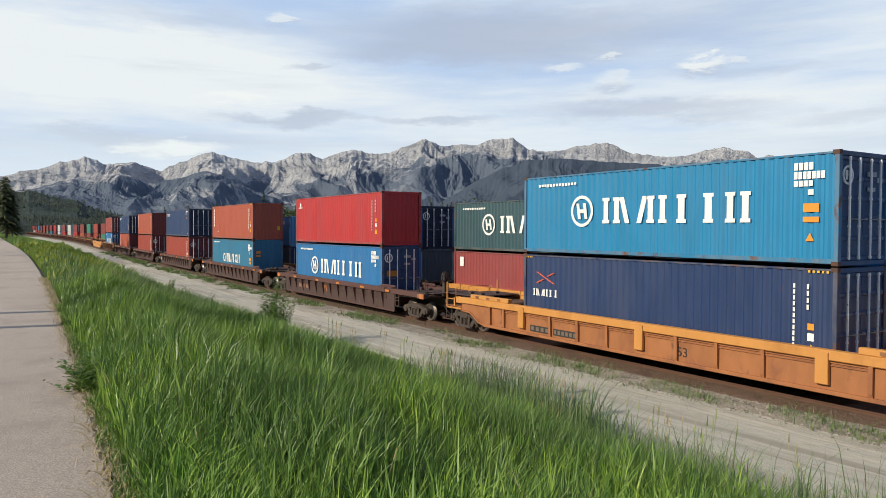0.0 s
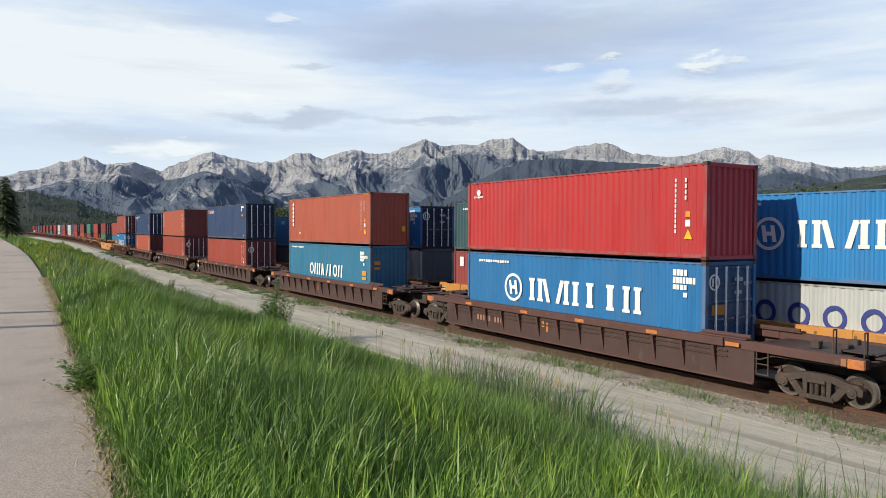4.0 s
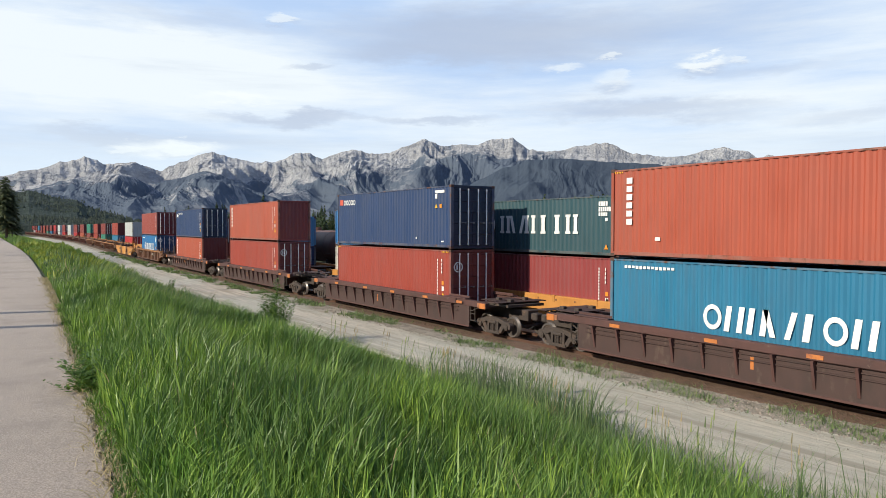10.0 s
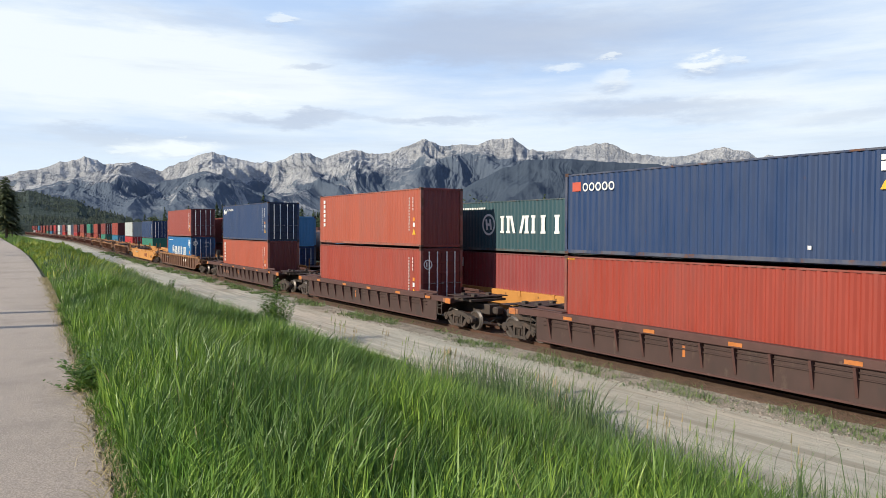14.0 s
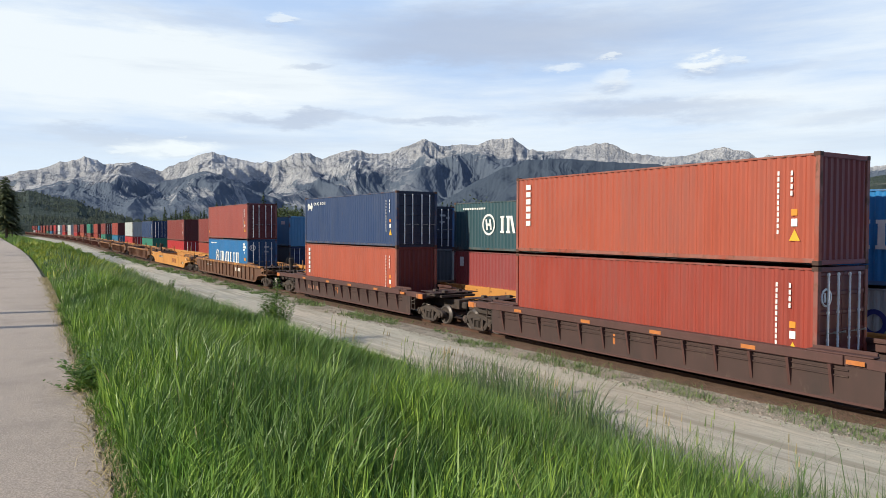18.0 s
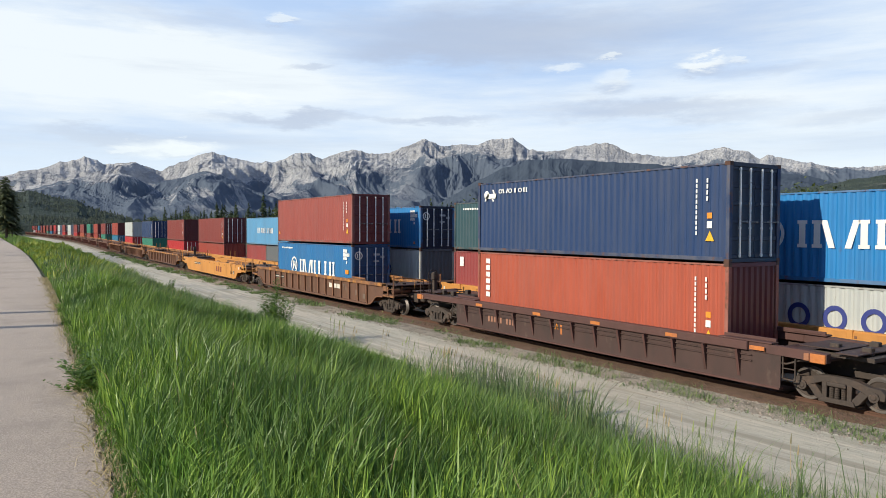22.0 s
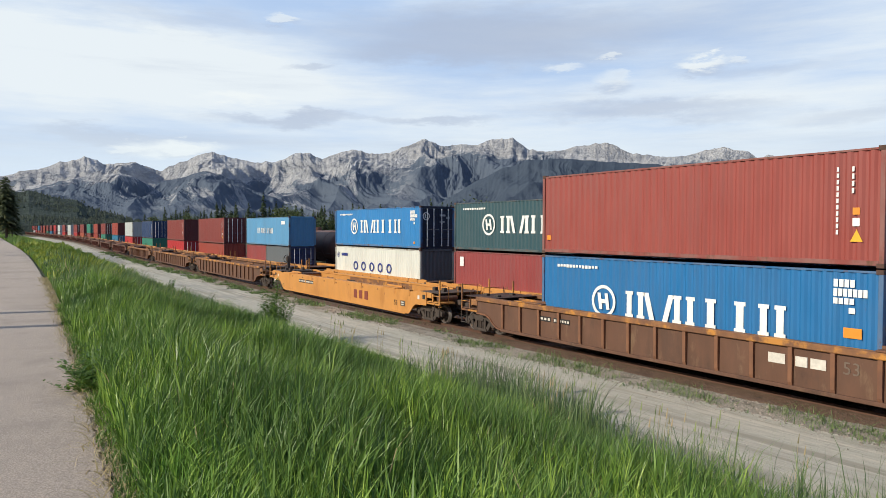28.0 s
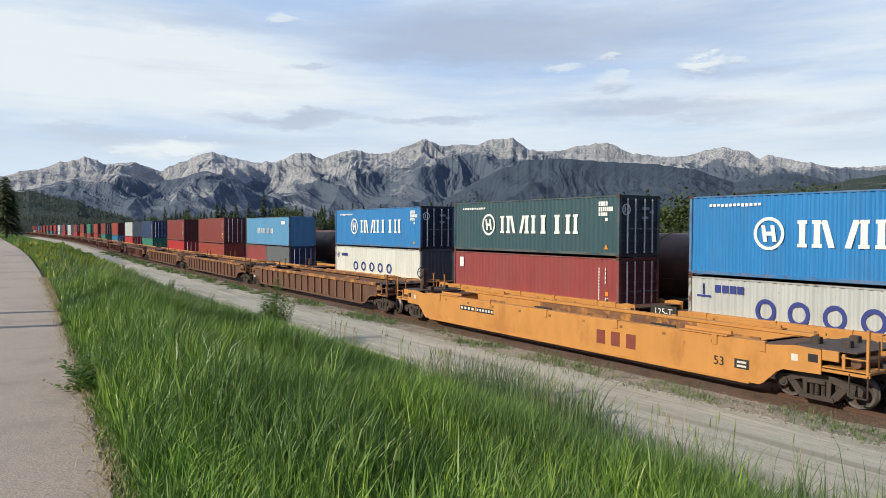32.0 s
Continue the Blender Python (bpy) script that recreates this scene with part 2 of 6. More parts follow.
M_VERGE = mat("verge_gravel", (0.30, 0.268, 0.22), 0.95, vary=0.4, grain=22, second=(0.150, 0.130, 0.105), second_scale=0.9, third=(0.33, 0.31, 0.285), third_scale=16,
              third_at=(0.60, 0.68), bump=0.02, bump_scale=30)
M_STONE = mat("ballast_stone", (0.27, 0.235, 0.20), 0.9, vary=0.2, grain=20, island=0.45)
M_ROAD = mat("gravel_road", (0.450, 0.425, 0.355), 0.95, vary=0.32, grain=34, second=(0.325, 0.300, 0.240), second_scale=1.3,
             second_at=(0.46, 0.60), third=(0.54, 0.495, 0.41), third_scale=3.2, third_at=(0.52, 0.62), bump=0.03, bump_scale=40, stretch=(1, 0.07, 1))
M_PATH = mat("path_asphalt", (0.415, 0.345, 0.29), 0.92, vary=0.55, grain=75, second=(0.325, 0.272, 0.228), second_scale=0.6,
             third=(0.58, 0.49, 0.42), third_scale=85, third_at=(0.57, 0.64), bump=0.010, bump_scale=120)
M_SOIL = mat("meadow_ground", (0.050, 0.065, 0.022), 0.95, vary=0.35, grain=5, second=(0.040, 0.055, 0.018), second_scale=0.3,
             third=(0.15, 0.125, 0.085), third_scale=0.9, third_at=(0.60, 0.72), bump=0.05, bump_scale=6)
M_GRASS = mat("grass_blade", (0.168, 0.288, 0.042), 0.44, vary=0.25, grain=0.6, second=(0.105, 0.190, 0.044), second_scale=0.35,
              second_at=(0.42, 0.62), island=0.6, translucent=0.22, spec=0.4)
M_GRASSB = mat("grass_bluish", (0.140, 0.210, 0.085), 0.5, vary=0.2, grain=0.6, island=0.4, translucent=0.35, spec=0.35)
M_GRASSY = mat("grass_yellow_green", (0.235, 0.290, 0.040), 0.5, vary=0.25, grain=0.8, second=(0.15, 0.23, 0.04), second_scale=0.5, island=0.4, translucent=0.25, spec=0.3)
M_FRESH = mat("grass_fresh", (0.165, 0.295, 0.048), 0.5, vary=0.25, grain=0.7, island=0.5, translucent=0.25, spec=0.3)
M_VERGEW = mat("verge_weed", (0.142, 0.212, 0.072), 0.6, vary=0.3, grain=1.5, island=0.5, translucent=0.2)
M_SEED = mat("seed_stalk", (0.27, 0.33, 0.13), 0.5, vary=0.2, grain=1.0, island=0.35, translucent=0.25)
M_STRAW = mat("grass_straw", (0.42, 0.35, 0.19), 0.7, vary=0.2, grain=1.0, island=0.35, translucent=0.25)
M_WEED = mat("weed_leaf", (0.095, 0.175, 0.028), 0.5, vary=0.25, grain=2, island=0.4, translucent=0.3)
M_NEEDLE = mat("spruce_needle", (0.028, 0.050, 0.016), 0.75, vary=0.35, grain=1.2, island=0.45, rnd=0.2)
M_PINE = mat("pine_needle", (0.052, 0.066, 0.022), 0.75, vary=0.35, grain=1.2, island=0.45)
M_BARK = mat("bark", (0.10, 0.072, 0.052), 0.9, vary=0.3, grain=9, bump=0.02, bump_scale=14, stretch=(1, 1, 0.25))

# ---- building tools ----
IDENT = Matrix.Identity(4)


def part(name, data, material, parent=None, label="", smooth=False):
    """Links a bmesh or mesh as one object under a thing or a part."""
    if isinstance(data, bmesh.types.BMesh):
        me = bpy.data.meshes.new(name)
        data.to_mesh(me)
        data.free()
    else:
        me = data
    if material and not me.materials:
        me.materials.append(material)
    if smooth:
        me.shade_smooth()
    ob = new(name, me)
    ob.parent = parent
    if label:
        ob["label"] = label
    return ob


def thing(name, label, category, group="", kind="", at=IDENT):
    ob = new(name)
    ob.empty_display_size = 0.2
    ob.matrix_basis = at
    return tagged(ob, label, category, group, kind)


def box(bm, x0, x1, y0, y1, z0, z1, bevel=0.0, m=IDENT):
    c = bmesh.ops.create_cube(bm, size=1.0, matrix=m @ Matrix.LocRotScale(((x0 + x1) / 2, (y0 + y1) / 2, (z0 + z1) / 2), None, (abs(x1 - x0), abs(y1 - y0), abs(z1 - z0))))
    if bevel:
        es = {e for v in c["verts"] for e in v.link_edges}
        bmesh.ops.bevel(bm, geom=list(es), offset=bevel, segments=1, affect="EDGES")
    return bm


def bx(*a, **k):
    return box(bmesh.new(), *a, **k)


def tube(bm, a, b, r, n=8, r2=None):
    """A round bar from a to b."""
    a, b = Vector(a), Vector(b)
    d = b - a
    m = Matrix.Translation((a + b) / 2) @ d.to_track_quat("Z", "Y").to_matrix().to_4x4()
    bmesh.ops.create_cone(bm, cap_ends=True, segments=n, radius1=r, radius2=r if r2 is None else r2, depth=d.length, matrix=m)
    return bm


def prism(bm, pts, axis, lo, hi):
    """A flat outline drawn in the two other axes, pushed along axis from lo to hi."""
    def at(p, q, w):
        return {"x": (w, p, q), "y": (p, w, q), "z": (p, q, w)}[axis]
    va = [bm.verts.new(at(p, q, lo)) for p, q in pts]
    vb = [bm.verts.new(at(p, q, hi)) for p, q in pts]
    n = len(pts)
    bm.faces.new(va), bm.faces.new(vb[::-1])
    for i in range(n):
        bm.faces.new((va[i], vb[i], vb[(i + 1) % n], va[(i + 1) % n]))
    bmesh.ops.recalc_face_normals(bm, faces=bm.faces[:])
    return bm


def ring(bm, c, r0, r1, axis, lo, hi, n=24):
    """A flat ring about an axis through c (its two other coordinates)."""
    def at(p, q, w):
        return {"x": (w, p, q), "y": (p, w, q), "z": (p, q, w)}[axis]
    rows = []
    for i in range(n):
        a = 2 * math.pi * i / n
        ca, sa = math.cos(a), math.sin(a)
        rows.append([bm.verts.new(at(c[0] + r * ca, c[1] + r * sa, w)) for r, w in ((r0, lo), (r1, lo), (r1, hi), (r0, hi))])
    for i in range(n):
        a, b = rows[i], rows[(i + 1) % n]
        for k in range(4):
            bm.faces.new((a[k], b[k], b[(k + 1) % 4], a[(k + 1) % 4]))
    bmesh.ops.recalc_face_normals(bm, faces=bm.faces[:])
    return bm


def raw(name, verts, faces):
    me = bpy.data.meshes.new(name)
    me.from_pydata([tuple(v) for v in verts], [], faces)
    me.update()
    return me


def text_mesh(body, size, m):
    """Letters of the built-in font as a thin solid."""
    cu = bpy.data.curves.new("letters", "FONT")
    cu.body, cu.size, cu.extrude, cu.align_x, cu.resolution_u = body, size, 0.004, "CENTER", 3
    ob = bpy.data.objects.new("letters", cu)
    scene.collection.objects.link(ob)
    me = bpy.data.meshes.new_from_object(ob.evaluated_get(bpy.context.evaluated_depsgraph_get()))
    bpy.data.objects.remove(ob)
    me.transform(m)
    return me


# ---- the line of the tracks: straight, then a long easy bend ----
def bend(y):
    u = min(max((y - 40.0) / 260.0, 0.0), 1.0)
    return 8.0 * u * u * (3 - 2 * u)


def on_track(lateral, y, z=0.0):
    slope = (bend(y + 0.5) - bend(y - 0.5))
    return pose(lateral + bend(y), y, z, 0, 0, -math.degrees(math.atan(slope)))


LINE_1, LINE_2, LINE_3 = 19.01, 23.23, 27.6     # centre lines of the three tracks


def travel(t):
    """Metres that the moving train has rolled towards the camera after t seconds."""
    return 5.0546 * t - 0.5 * 0.0115 * t * t


def path_edge(y):
    """Where the asphalt path ends and the bank begins."""
    return 0.45 + 0.060 * y - 0.00040 * y * y if y < 68 else 2.68 + 0.003 * (min(y, 300) - 68)


def smooth(a, b, v):
    u = min(max((v - a) / (b - a), 0.0), 1.0)
    return u * u * (3 - 2 * u)


PATH_Z, FLAT_Z, FOOT = 2.70, -0.27, 10.5


def ground_z(x, y):
    e, foot = path_edge(max(y, 0)), FOOT + bend(y)
    if x <= e:
        z = PATH_Z
    elif x < foot:
        u = (x - e) / (foot - e)
        z = PATH_Z + (FLAT_Z - PATH_Z) * (0.75 * u + 0.25 * u * u * (3 - 2 * u))
        z += 0.07 * noise.noise(Vector((x * 0.5, y * 0.35, 3.1))) * min(1, 6 * u * (1 - u))
    else:
        z = FLAT_Z
        lat = x - bend(y)
        if 16.8 < lat < 30.0:
            z += 0.07 * smooth(16.8, 17.9, lat) * (1 - smooth(29.0, 30.0, lat))
        elif lat > 30:
            z += 0.25 * noise.noise(Vector((x * 0.05, y * 0.05, 0)))
    return z * (1 - smooth(500, 1200, math.hypot(x, y))) if y > 0 else z

# ---- land ----
def grid_mesh(name, xs, ys, zf):
    verts = [(x, y, zf(x, y)) for y in ys for x in xs]
    n = len(xs)
    faces = [(j * n + i, j * n + i + 1, (j + 1) * n + i + 1, (j + 1) * n + i) for j in range(len(ys) - 1) for i in range(n - 1)]
    return raw(name, verts, faces)


def steps(*spans):
    out = []
    for a, b, d in spans:
        n = max(1, round((b - a) / d))
        out += [a + (b - a) * i / n for i in range(n)]
    return out + [spans[-1][1]]


def build_land():
    xs = steps((-4800, -800, 800), (-800, -100, 100), (-100, -6, 8), (-6, 34, 0.5), (34, 60, 3), (60, 300, 30), (300, 900, 150), (900, 4800, 780))
    ys = steps((-4800, -600, 700), (-600, -40, 80), (-40, 0, 8), (0, 60, 0.6), (60, 320, 5), (320, 1200, 80), (1200, 4800, 600))
    g = part("ground", grid_mesh("ground", xs, ys, ground_z), M_SOIL, smooth=True)
    tagged(g, "green meadow ground falling from the path to the railway", "ground", kind="structure")

    # asphalt path along the top of the bank
    ys = steps((-12, 60, 1.0), (60, 300, 6))
    verts, faces = [], []
    for j, y in enumerate(ys):
        e = path_edge(max(y, 0)) + 0.05 * noise.noise(Vector((0, y * 1.7, 8)))
        for x, z in ((e - 3.4, PATH_Z - 0.02), (e - 3.3, PATH_Z + 0.02), (e - 0.9, PATH_Z + 0.03), (e - 0.05, PATH_Z + 0.02), (e, PATH_Z - 0.03)):
            verts.append((x, y, z))
        if j:
            k = j * 5
            faces += [(k - 5 + i, k - 4 + i, k + 1 + i, k + i) for i in range(4)]
    p = part("path", raw("path", verts, faces), M_PATH)
    tagged(p, "pale worn asphalt footpath with a crumbling edge", "path", kind="structure")

    # gravel service road at the foot of the bank, two wheel tracks worn into it
    ys = steps((-15, 70, 1.0), (70, 420, 6))
    prof = [(10.2, 0.0), (10.7, 0.02), (11.6, 0.03), (12.1, -0.005), (12.8, -0.005), (13.2, 0.035), (13.9, 0.035), (14.3, 0.0), (15.0, 0.0), (15.5, 0.03), (16.3, 0.02), (16.9, 0.0)]
    verts, faces, n = [], [], len(prof)
    for j, y in enumerate(ys):
        for i, (x, z) in enumerate(prof):
            wob = 0.12 * noise.noise(Vector((i * 3.3, y * 0.12, 2)))
            verts.append((x + wob + bend(y), y, FLAT_Z + 0.012 + z + 0.012 * noise.noise(Vector((x, y * 0.8, 0)))))
        if j:
            k = j * n
            faces += [(k - n + i, k - n + 1 + i, k + 1 + i, k + i) for i in range(n - 1)]
    r = part("road", raw("road", verts, faces), M_ROAD, smooth=True)
    tagged(r, "dusty grey gravel service road with worn wheel tracks", "road", kind="structure")


def build_verge():
    ys = steps((-10, 70, 1.2), (70, 420, 7))
    prof = [(16.35, 0.0), (16.9, 0.035), (17.3, 0.05), (18.0, 0.075), (21.0, 0.075), (25.5, 0.075), (29.6, 0.06), (31.0, 0.02), (31.6, -0.03)]
    verts, faces, n = [], [], len(prof)
    for j, y in enumerate(ys):
        for i, (x, z) in enumerate(prof):
            verts.append((x + 0.18 * noise.noise(Vector((i * 2.7, y * 0.4, 6))) + bend(y), y, FLAT_Z + 0.02 + z + 0.02 * noise.noise(Vector((x * 2, y * 1.5, 0)))))
        if j:
            k = j * n
            faces += [(k - n + i, k - n + 1 + i, k + 1 + i, k + i) for i in range(n - 1)]
    v = part("verge", raw("verge", verts, faces), M_VERGE, smooth=True)
    tagged(v, "grey-brown gravel verge beside the rails", "verge", kind="structure")


def build_track(line, y0, y1, sleepers):
    t = thing("rail_track", "rusty steel rails on wooden sleepers in gravel ballast", "railway track", "railway tracks", kind="structure")
    ys = steps((y0, 60, 6), (60, 320, 8), (320, y1, 40))
    bed = steps((y0, 40, 0.35), (40, 90, 1.5), (90, 320, 8), (320, y1, 40))
    prof = [(-2.0, -0.32), (-1.75, -0.27), (-1.45, -0.165), (-1.15, -0.125), (-0.95, -0.110), (-0.84, -0.100), (-0.68, -0.125), (-0.3, -0.150), (0.3, -0.150), (0.68, -0.125), (0.84, -0.10), (1.15, -0.125), (1.45, -0.165), (1.85, -0.31)]
    verts, faces, n = [], [], len(prof)
    for j, y in enumerate(bed):
        verts += [(line + bend(y) + x + 0.05 * noise.noise(Vector((x * 3, y * 2.1, line))), y, z + 0.022 * noise.noise(Vector((x * 5, y * 2.7, 1.0)))) for x, z in prof]
        if j:
            k = j * n
            faces += [(k - n + i, k - n + 1 + i, k + 1 + i, k + i) for i in range(n - 1)]
    part("ballast", raw("ballast", verts, faces), M_BALLAST, t)
    rail = [(-0.07, -0.175), (0.07, -0.175), (0.07, -0.160), (0.012, -0.145), (0.012, -0.045), (0.036, -0.035), (0.036, -0.004), (0.026, 0.0),
            (-0.026, 0.0), (-0.036, -0.004), (-0.036, -0.035), (-0.012, -0.045), (-0.012, -0.145), (-0.07, -0.160)]
    for side in (-0.7535, 0.7535):
        verts, faces, n = [], [], len(rail)
        for j, y in enumerate(ys):
            verts += [(line + bend(y) + side + x, y, z) for x, z in rail]
            if j:
                k = j * n
                faces += [(k - n + i, k - n + (i + 1) % n, k + (i + 1) % n, k + i) for i in range(n)]
        part("rail", raw("rail", verts, faces), M_RAIL, t)
    if sleepers:
        me = bpy.data.meshes.new("sleeper")
        b = bx(-1.3, 1.3, -0.115, 0.115, -0.32, -0.142, bevel=0.012)
        b.to_mesh(me), b.free()
        me.materials.append(M_TIE)
        for k in range(150):
            y = 3.0 + 0.55 * k
            s = new("sleeper", me)
            s.parent = t
            s.matrix_basis = pose(line + bend(y) + random.uniform(-0.03, 0.03), y, random.uniform(-0.008, 0.004), 0, 0, random.uniform(-1, 1))
    return t


# ---- mountains: a crest of summits and passes (azimuth, elevation in degrees), broken by spurs and gullies ----
CREST = [(-14, 3.6), (-6, 3.3), (1.2, 3.47), (3.2, 4.02), (4.58, 4.47), (6.35, 5.06), (7.62, 4.6), (9.68, 4.72), (11.4, 4.21),
         (11.99, 4.52), (13.57, 5.24), (14.99, 5.84), (16.21, 5.33), (17.45, 5.11), (19.77, 5.09), (21.05, 5.72), (22.13, 5.88), (23.22, 5.42),
         (25.63, 6.21), (26.96, 5.88), (28.51, 5.99), (31.28, 7.07), (32.53, 6.55), (35.44, 6.68), (37, 7.21), (38.24, 7.11), (39.58, 6.31),
         (41.21, 6.03), (43.59, 6.52), (45.52, 6.69), (47.43, 5.84), (50.33, 5.43), (52.33, 5.83), (53.9, 6.19), (55.64, 5.67), (56.4, 5.16),
         (56.96, 5.42), (59.16, 4.86), (61.63, 4.33), (64.24, 4.38), (74, 4.6), (86, 4)]


def crest_at(a, table):
    for (a0, e0), (a1, e1) in zip(table, table[1:]):
        if a0 <= a <= a1:
            u = (a - a0) / (a1 - a0)
            return e0 + (e1 - e0) * (0.92 * u + 0.08 * u * u * (3 - 2 * u))
    return table[0][1] if a < table[0][0] else table[-1][1]


def ridged(x, y, z, octaves=4):
    v, amp, tot = 0.0, 1.0, 0.0
    for k in range(octaves):
        f = 2.0 ** k
        v += amp * (1 - abs(noise.noise(Vector((x * f, y * f, z + 5.3 * k)))) * 2)
        tot += amp
        amp *= 0.5
    return v / tot


def range_mesh(name, table, r_base, r_top, r_back, n_az, n_r, spur, jag, size=1.0):
    """A ridge about the valley; size: metres of its widest spurs over 1000."""
    a0, a1 = table[0][0], table[-1][0]
    verts, n = [], n_r + 1
    for i in range(n_az + 1):
        a = a0 + (a1 - a0) * i / n_az
        arc = radians(a) * r_top / (1000 * size)
        crest = math.tan(radians(crest_at(a, table))) * r_top
        crest += jag * (ridged(arc * 9.0, 0.0, 1.7, 5) - 0.55)
        sa, ca = math.sin(radians(a)), math.cos(radians(a))
        for j in range(n):
            v = j / n_r
            if v < 0.85:
                u = v / 0.85
                r = r_base + (r_top - r_base) * u
                d = (r_top - r) / (1000 * size)
                wx = 0.22 * noise.noise(Vector((arc * 1.1, d * 1.1, 9.0)))
                wz = 0.16 * noise.noise(Vector((arc * 2.3, d * 2.3, 3.0)))
                rib = ridged((arc + wx + 0.55 * d) * 1.7, (d + wz) * 0.9, 4.0, 2) - 0.55
                cut = ridged((arc - 0.45 * d + wx + wz) * 4.2, (d + wx) * 2.4, 7.0, 5) - 0.55
                h = crest * (0.62 * u + 0.38 * u ** 2.0)
                w = max(4 * u * (1 - u), 0.0) ** 0.7
                rough = 0.35 + 0.65 * smooth(0.30, 0.70, u)
                flute = ridged((arc + wz + 0.20 * d) * 15.0, (d + wx) * 2.2, 2.0, 3) - 0.55
                h += spur * 0.20 * flute * smooth(0.40, 0.80, u) * (1 - u ** 14)
                h += spur * rib * w * (0.6 + 0.4 * rough) + spur * 0.56 * cut * rough * (1 - u ** 8)
                h = min(h, crest * r / r_top * (0.55 + 0.45 * u ** 0.5))
            else:
                u = (v - 0.85) / 0.15
                r = r_top + (r_back - r_top) * u
                h = crest * max(1 - u, 0.0) ** 1.2
            verts.append((sa * r, ca * r, max(h, -2.0) + (H_EYE if v > 0.05 else -4)))
    faces = [(i * n + j, (i + 1) * n + j, (i + 1) * n + j + 1, i * n + j + 1) for i in range(n_az) for j in range(n_r)]
    return raw(name, verts, faces)


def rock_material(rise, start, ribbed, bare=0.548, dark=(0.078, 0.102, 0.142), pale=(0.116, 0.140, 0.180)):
    """Bare stone over forest; rise, start: the tree line's height above the west; dark, pale: forest tones with haze
    blue mixed in.
    """
    m = bpy.data.materials.new("hazed_rock_and_forest")
    m.use_nodes = True
    nt = m.node_tree
    N, Lk = nt.nodes.new, nt.links.new
    bsdf = nt.nodes["Principled BSDF"]
    bsdf.inputs["Roughness"].default_value, bsdf.inputs["Specular IOR Level"].default_value = 0.95, 0.1
    co, sep = N("ShaderNodeTexCoord"), N("ShaderNodeSeparateXYZ")
    Lk(co.outputs["Object"], sep.inputs[0])

    def noi(scale, detail, rough):
        n = N("ShaderNodeTexNoise")
        n.inputs["Scale"].default_value, n.inputs["Detail"].default_value, n.inputs["Roughness"].default_value = scale, detail, rough
        Lk(co.outputs["Object"], n.inputs["Vector"])
        return n.outputs["Fac"]

    def mth(op, a, b, clamp=False):
        n = N("ShaderNodeMath")
        n.operation, n.use_clamp = op, clamp
        for i, v in enumerate((a, b)):
            if isinstance(v, (int, float)):
                n.inputs[i].default_value = v
            else:
                Lk(v, n.inputs[i])
        return n.outputs[0]

    def mix(f, a, b):
        n = N("ShaderNodeMixRGB")
        for i, v in ((0, f), (1, a), (2, b)):
            if isinstance(v, tuple):
                n.inputs[i].default_value = (*v, 1)
            else:
                Lk(v, n.inputs[i])
        return n.outputs[0]

    # bedding: leaning bands of paler and darker stone
    tilt, st = N("ShaderNodeMapping"), N("ShaderNodeTexNoise")
    tilt.inputs["Rotation"].default_value, tilt.inputs["Scale"].default_value = (radians(38), radians(52), 0), (0.002, 0.002, 0.014)
    st.inputs["Scale"].default_value, st.inputs["Detail"].default_value, st.inputs["Roughness"].default_value = 1.0, 9, 0.78
    Lk(co.outputs["Object"], tilt.inputs[0]), Lk(tilt.outputs[0], st.inputs["Vector"])
    streak = mth("MULTIPLY", mth("SUBTRACT", mth("ADD", st.outputs["Fac"], mth("MULTIPLY", noi(0.011, 9, 0.76), 0.9)), 0.70), 2.4, True)
    # stone and woods are coloured bluer: the haze of distance sits in the paint
    rock = mix(streak, (0.235, 0.243, 0.268), (0.55, 0.552, 0.565))
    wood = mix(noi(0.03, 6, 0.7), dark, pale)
    # tree line: climbs towards the east, ragged
    line = mth("ADD", mth("MULTIPLY", mth("MAXIMUM", mth("SUBTRACT", sep.outputs[0], 900.0), 0.0), rise), start)
    az = mth("ARCTAN2", sep.outputs[0], sep.outputs[1])
    off = mth("DIVIDE", mth("SUBTRACT", az, 0.665), 0.15)
    line = mth("ADD", mth("MINIMUM", line, max(start, 320.0)), mth("MULTIPLY", mth("SUBTRACT", 1.0, mth("MULTIPLY", off, off), True), 110.0))
    rag = mth("MULTIPLY", mth("SUBTRACT", noi(0.0035, 9, 0.72), 0.5), 560)
    k = mth("ADD", mth("DIVIDE", mth("SUBTRACT", mth("ADD", sep.outputs[2], rag), line), 40.0), 0.5, True)
    # bare ribs and scree running down through the western woods
    dist = mth("SQRT", mth("ADD", mth("MULTIPLY", sep.outputs[0], sep.outputs[0]), mth("MULTIPLY", sep.outputs[1], sep.outputs[1])), 0.0)
    run, sn = N("ShaderNodeCombineXYZ"), N("ShaderNodeTexNoise")
    Lk(mth("ADD", mth("MULTIPLY", az, 17.0), mth("MULTIPLY", dist, 0.0016)), run.inputs[0]), Lk(mth("MULTIPLY", dist, 0.0014), run.inputs[1])
    sn.inputs["Scale"].default_value, sn.inputs["Detail"].default_value, sn.inputs["Roughness"].default_value = 1.0, 9, 0.72
    Lk(run.outputs[0], sn.inputs["Vector"])
    ribs = mth("MULTIPLY", mth("SUBTRACT", sn.outputs["Fac"], bare), 20.0, True)
    ribs = mth("MULTIPLY", ribs, mth("DIVIDE", mth("SUBTRACT", sep.outputs[2], 55), 60.0, True))
    ribs = mth("MULTIPLY", ribs, mth("SUBTRACT", 1.0, mth("DIVIDE", mth("SUBTRACT", az, 0.45), 0.09, True)))
    k = mth("MAXIMUM", k, mth("MULTIPLY", ribs, ribbed))
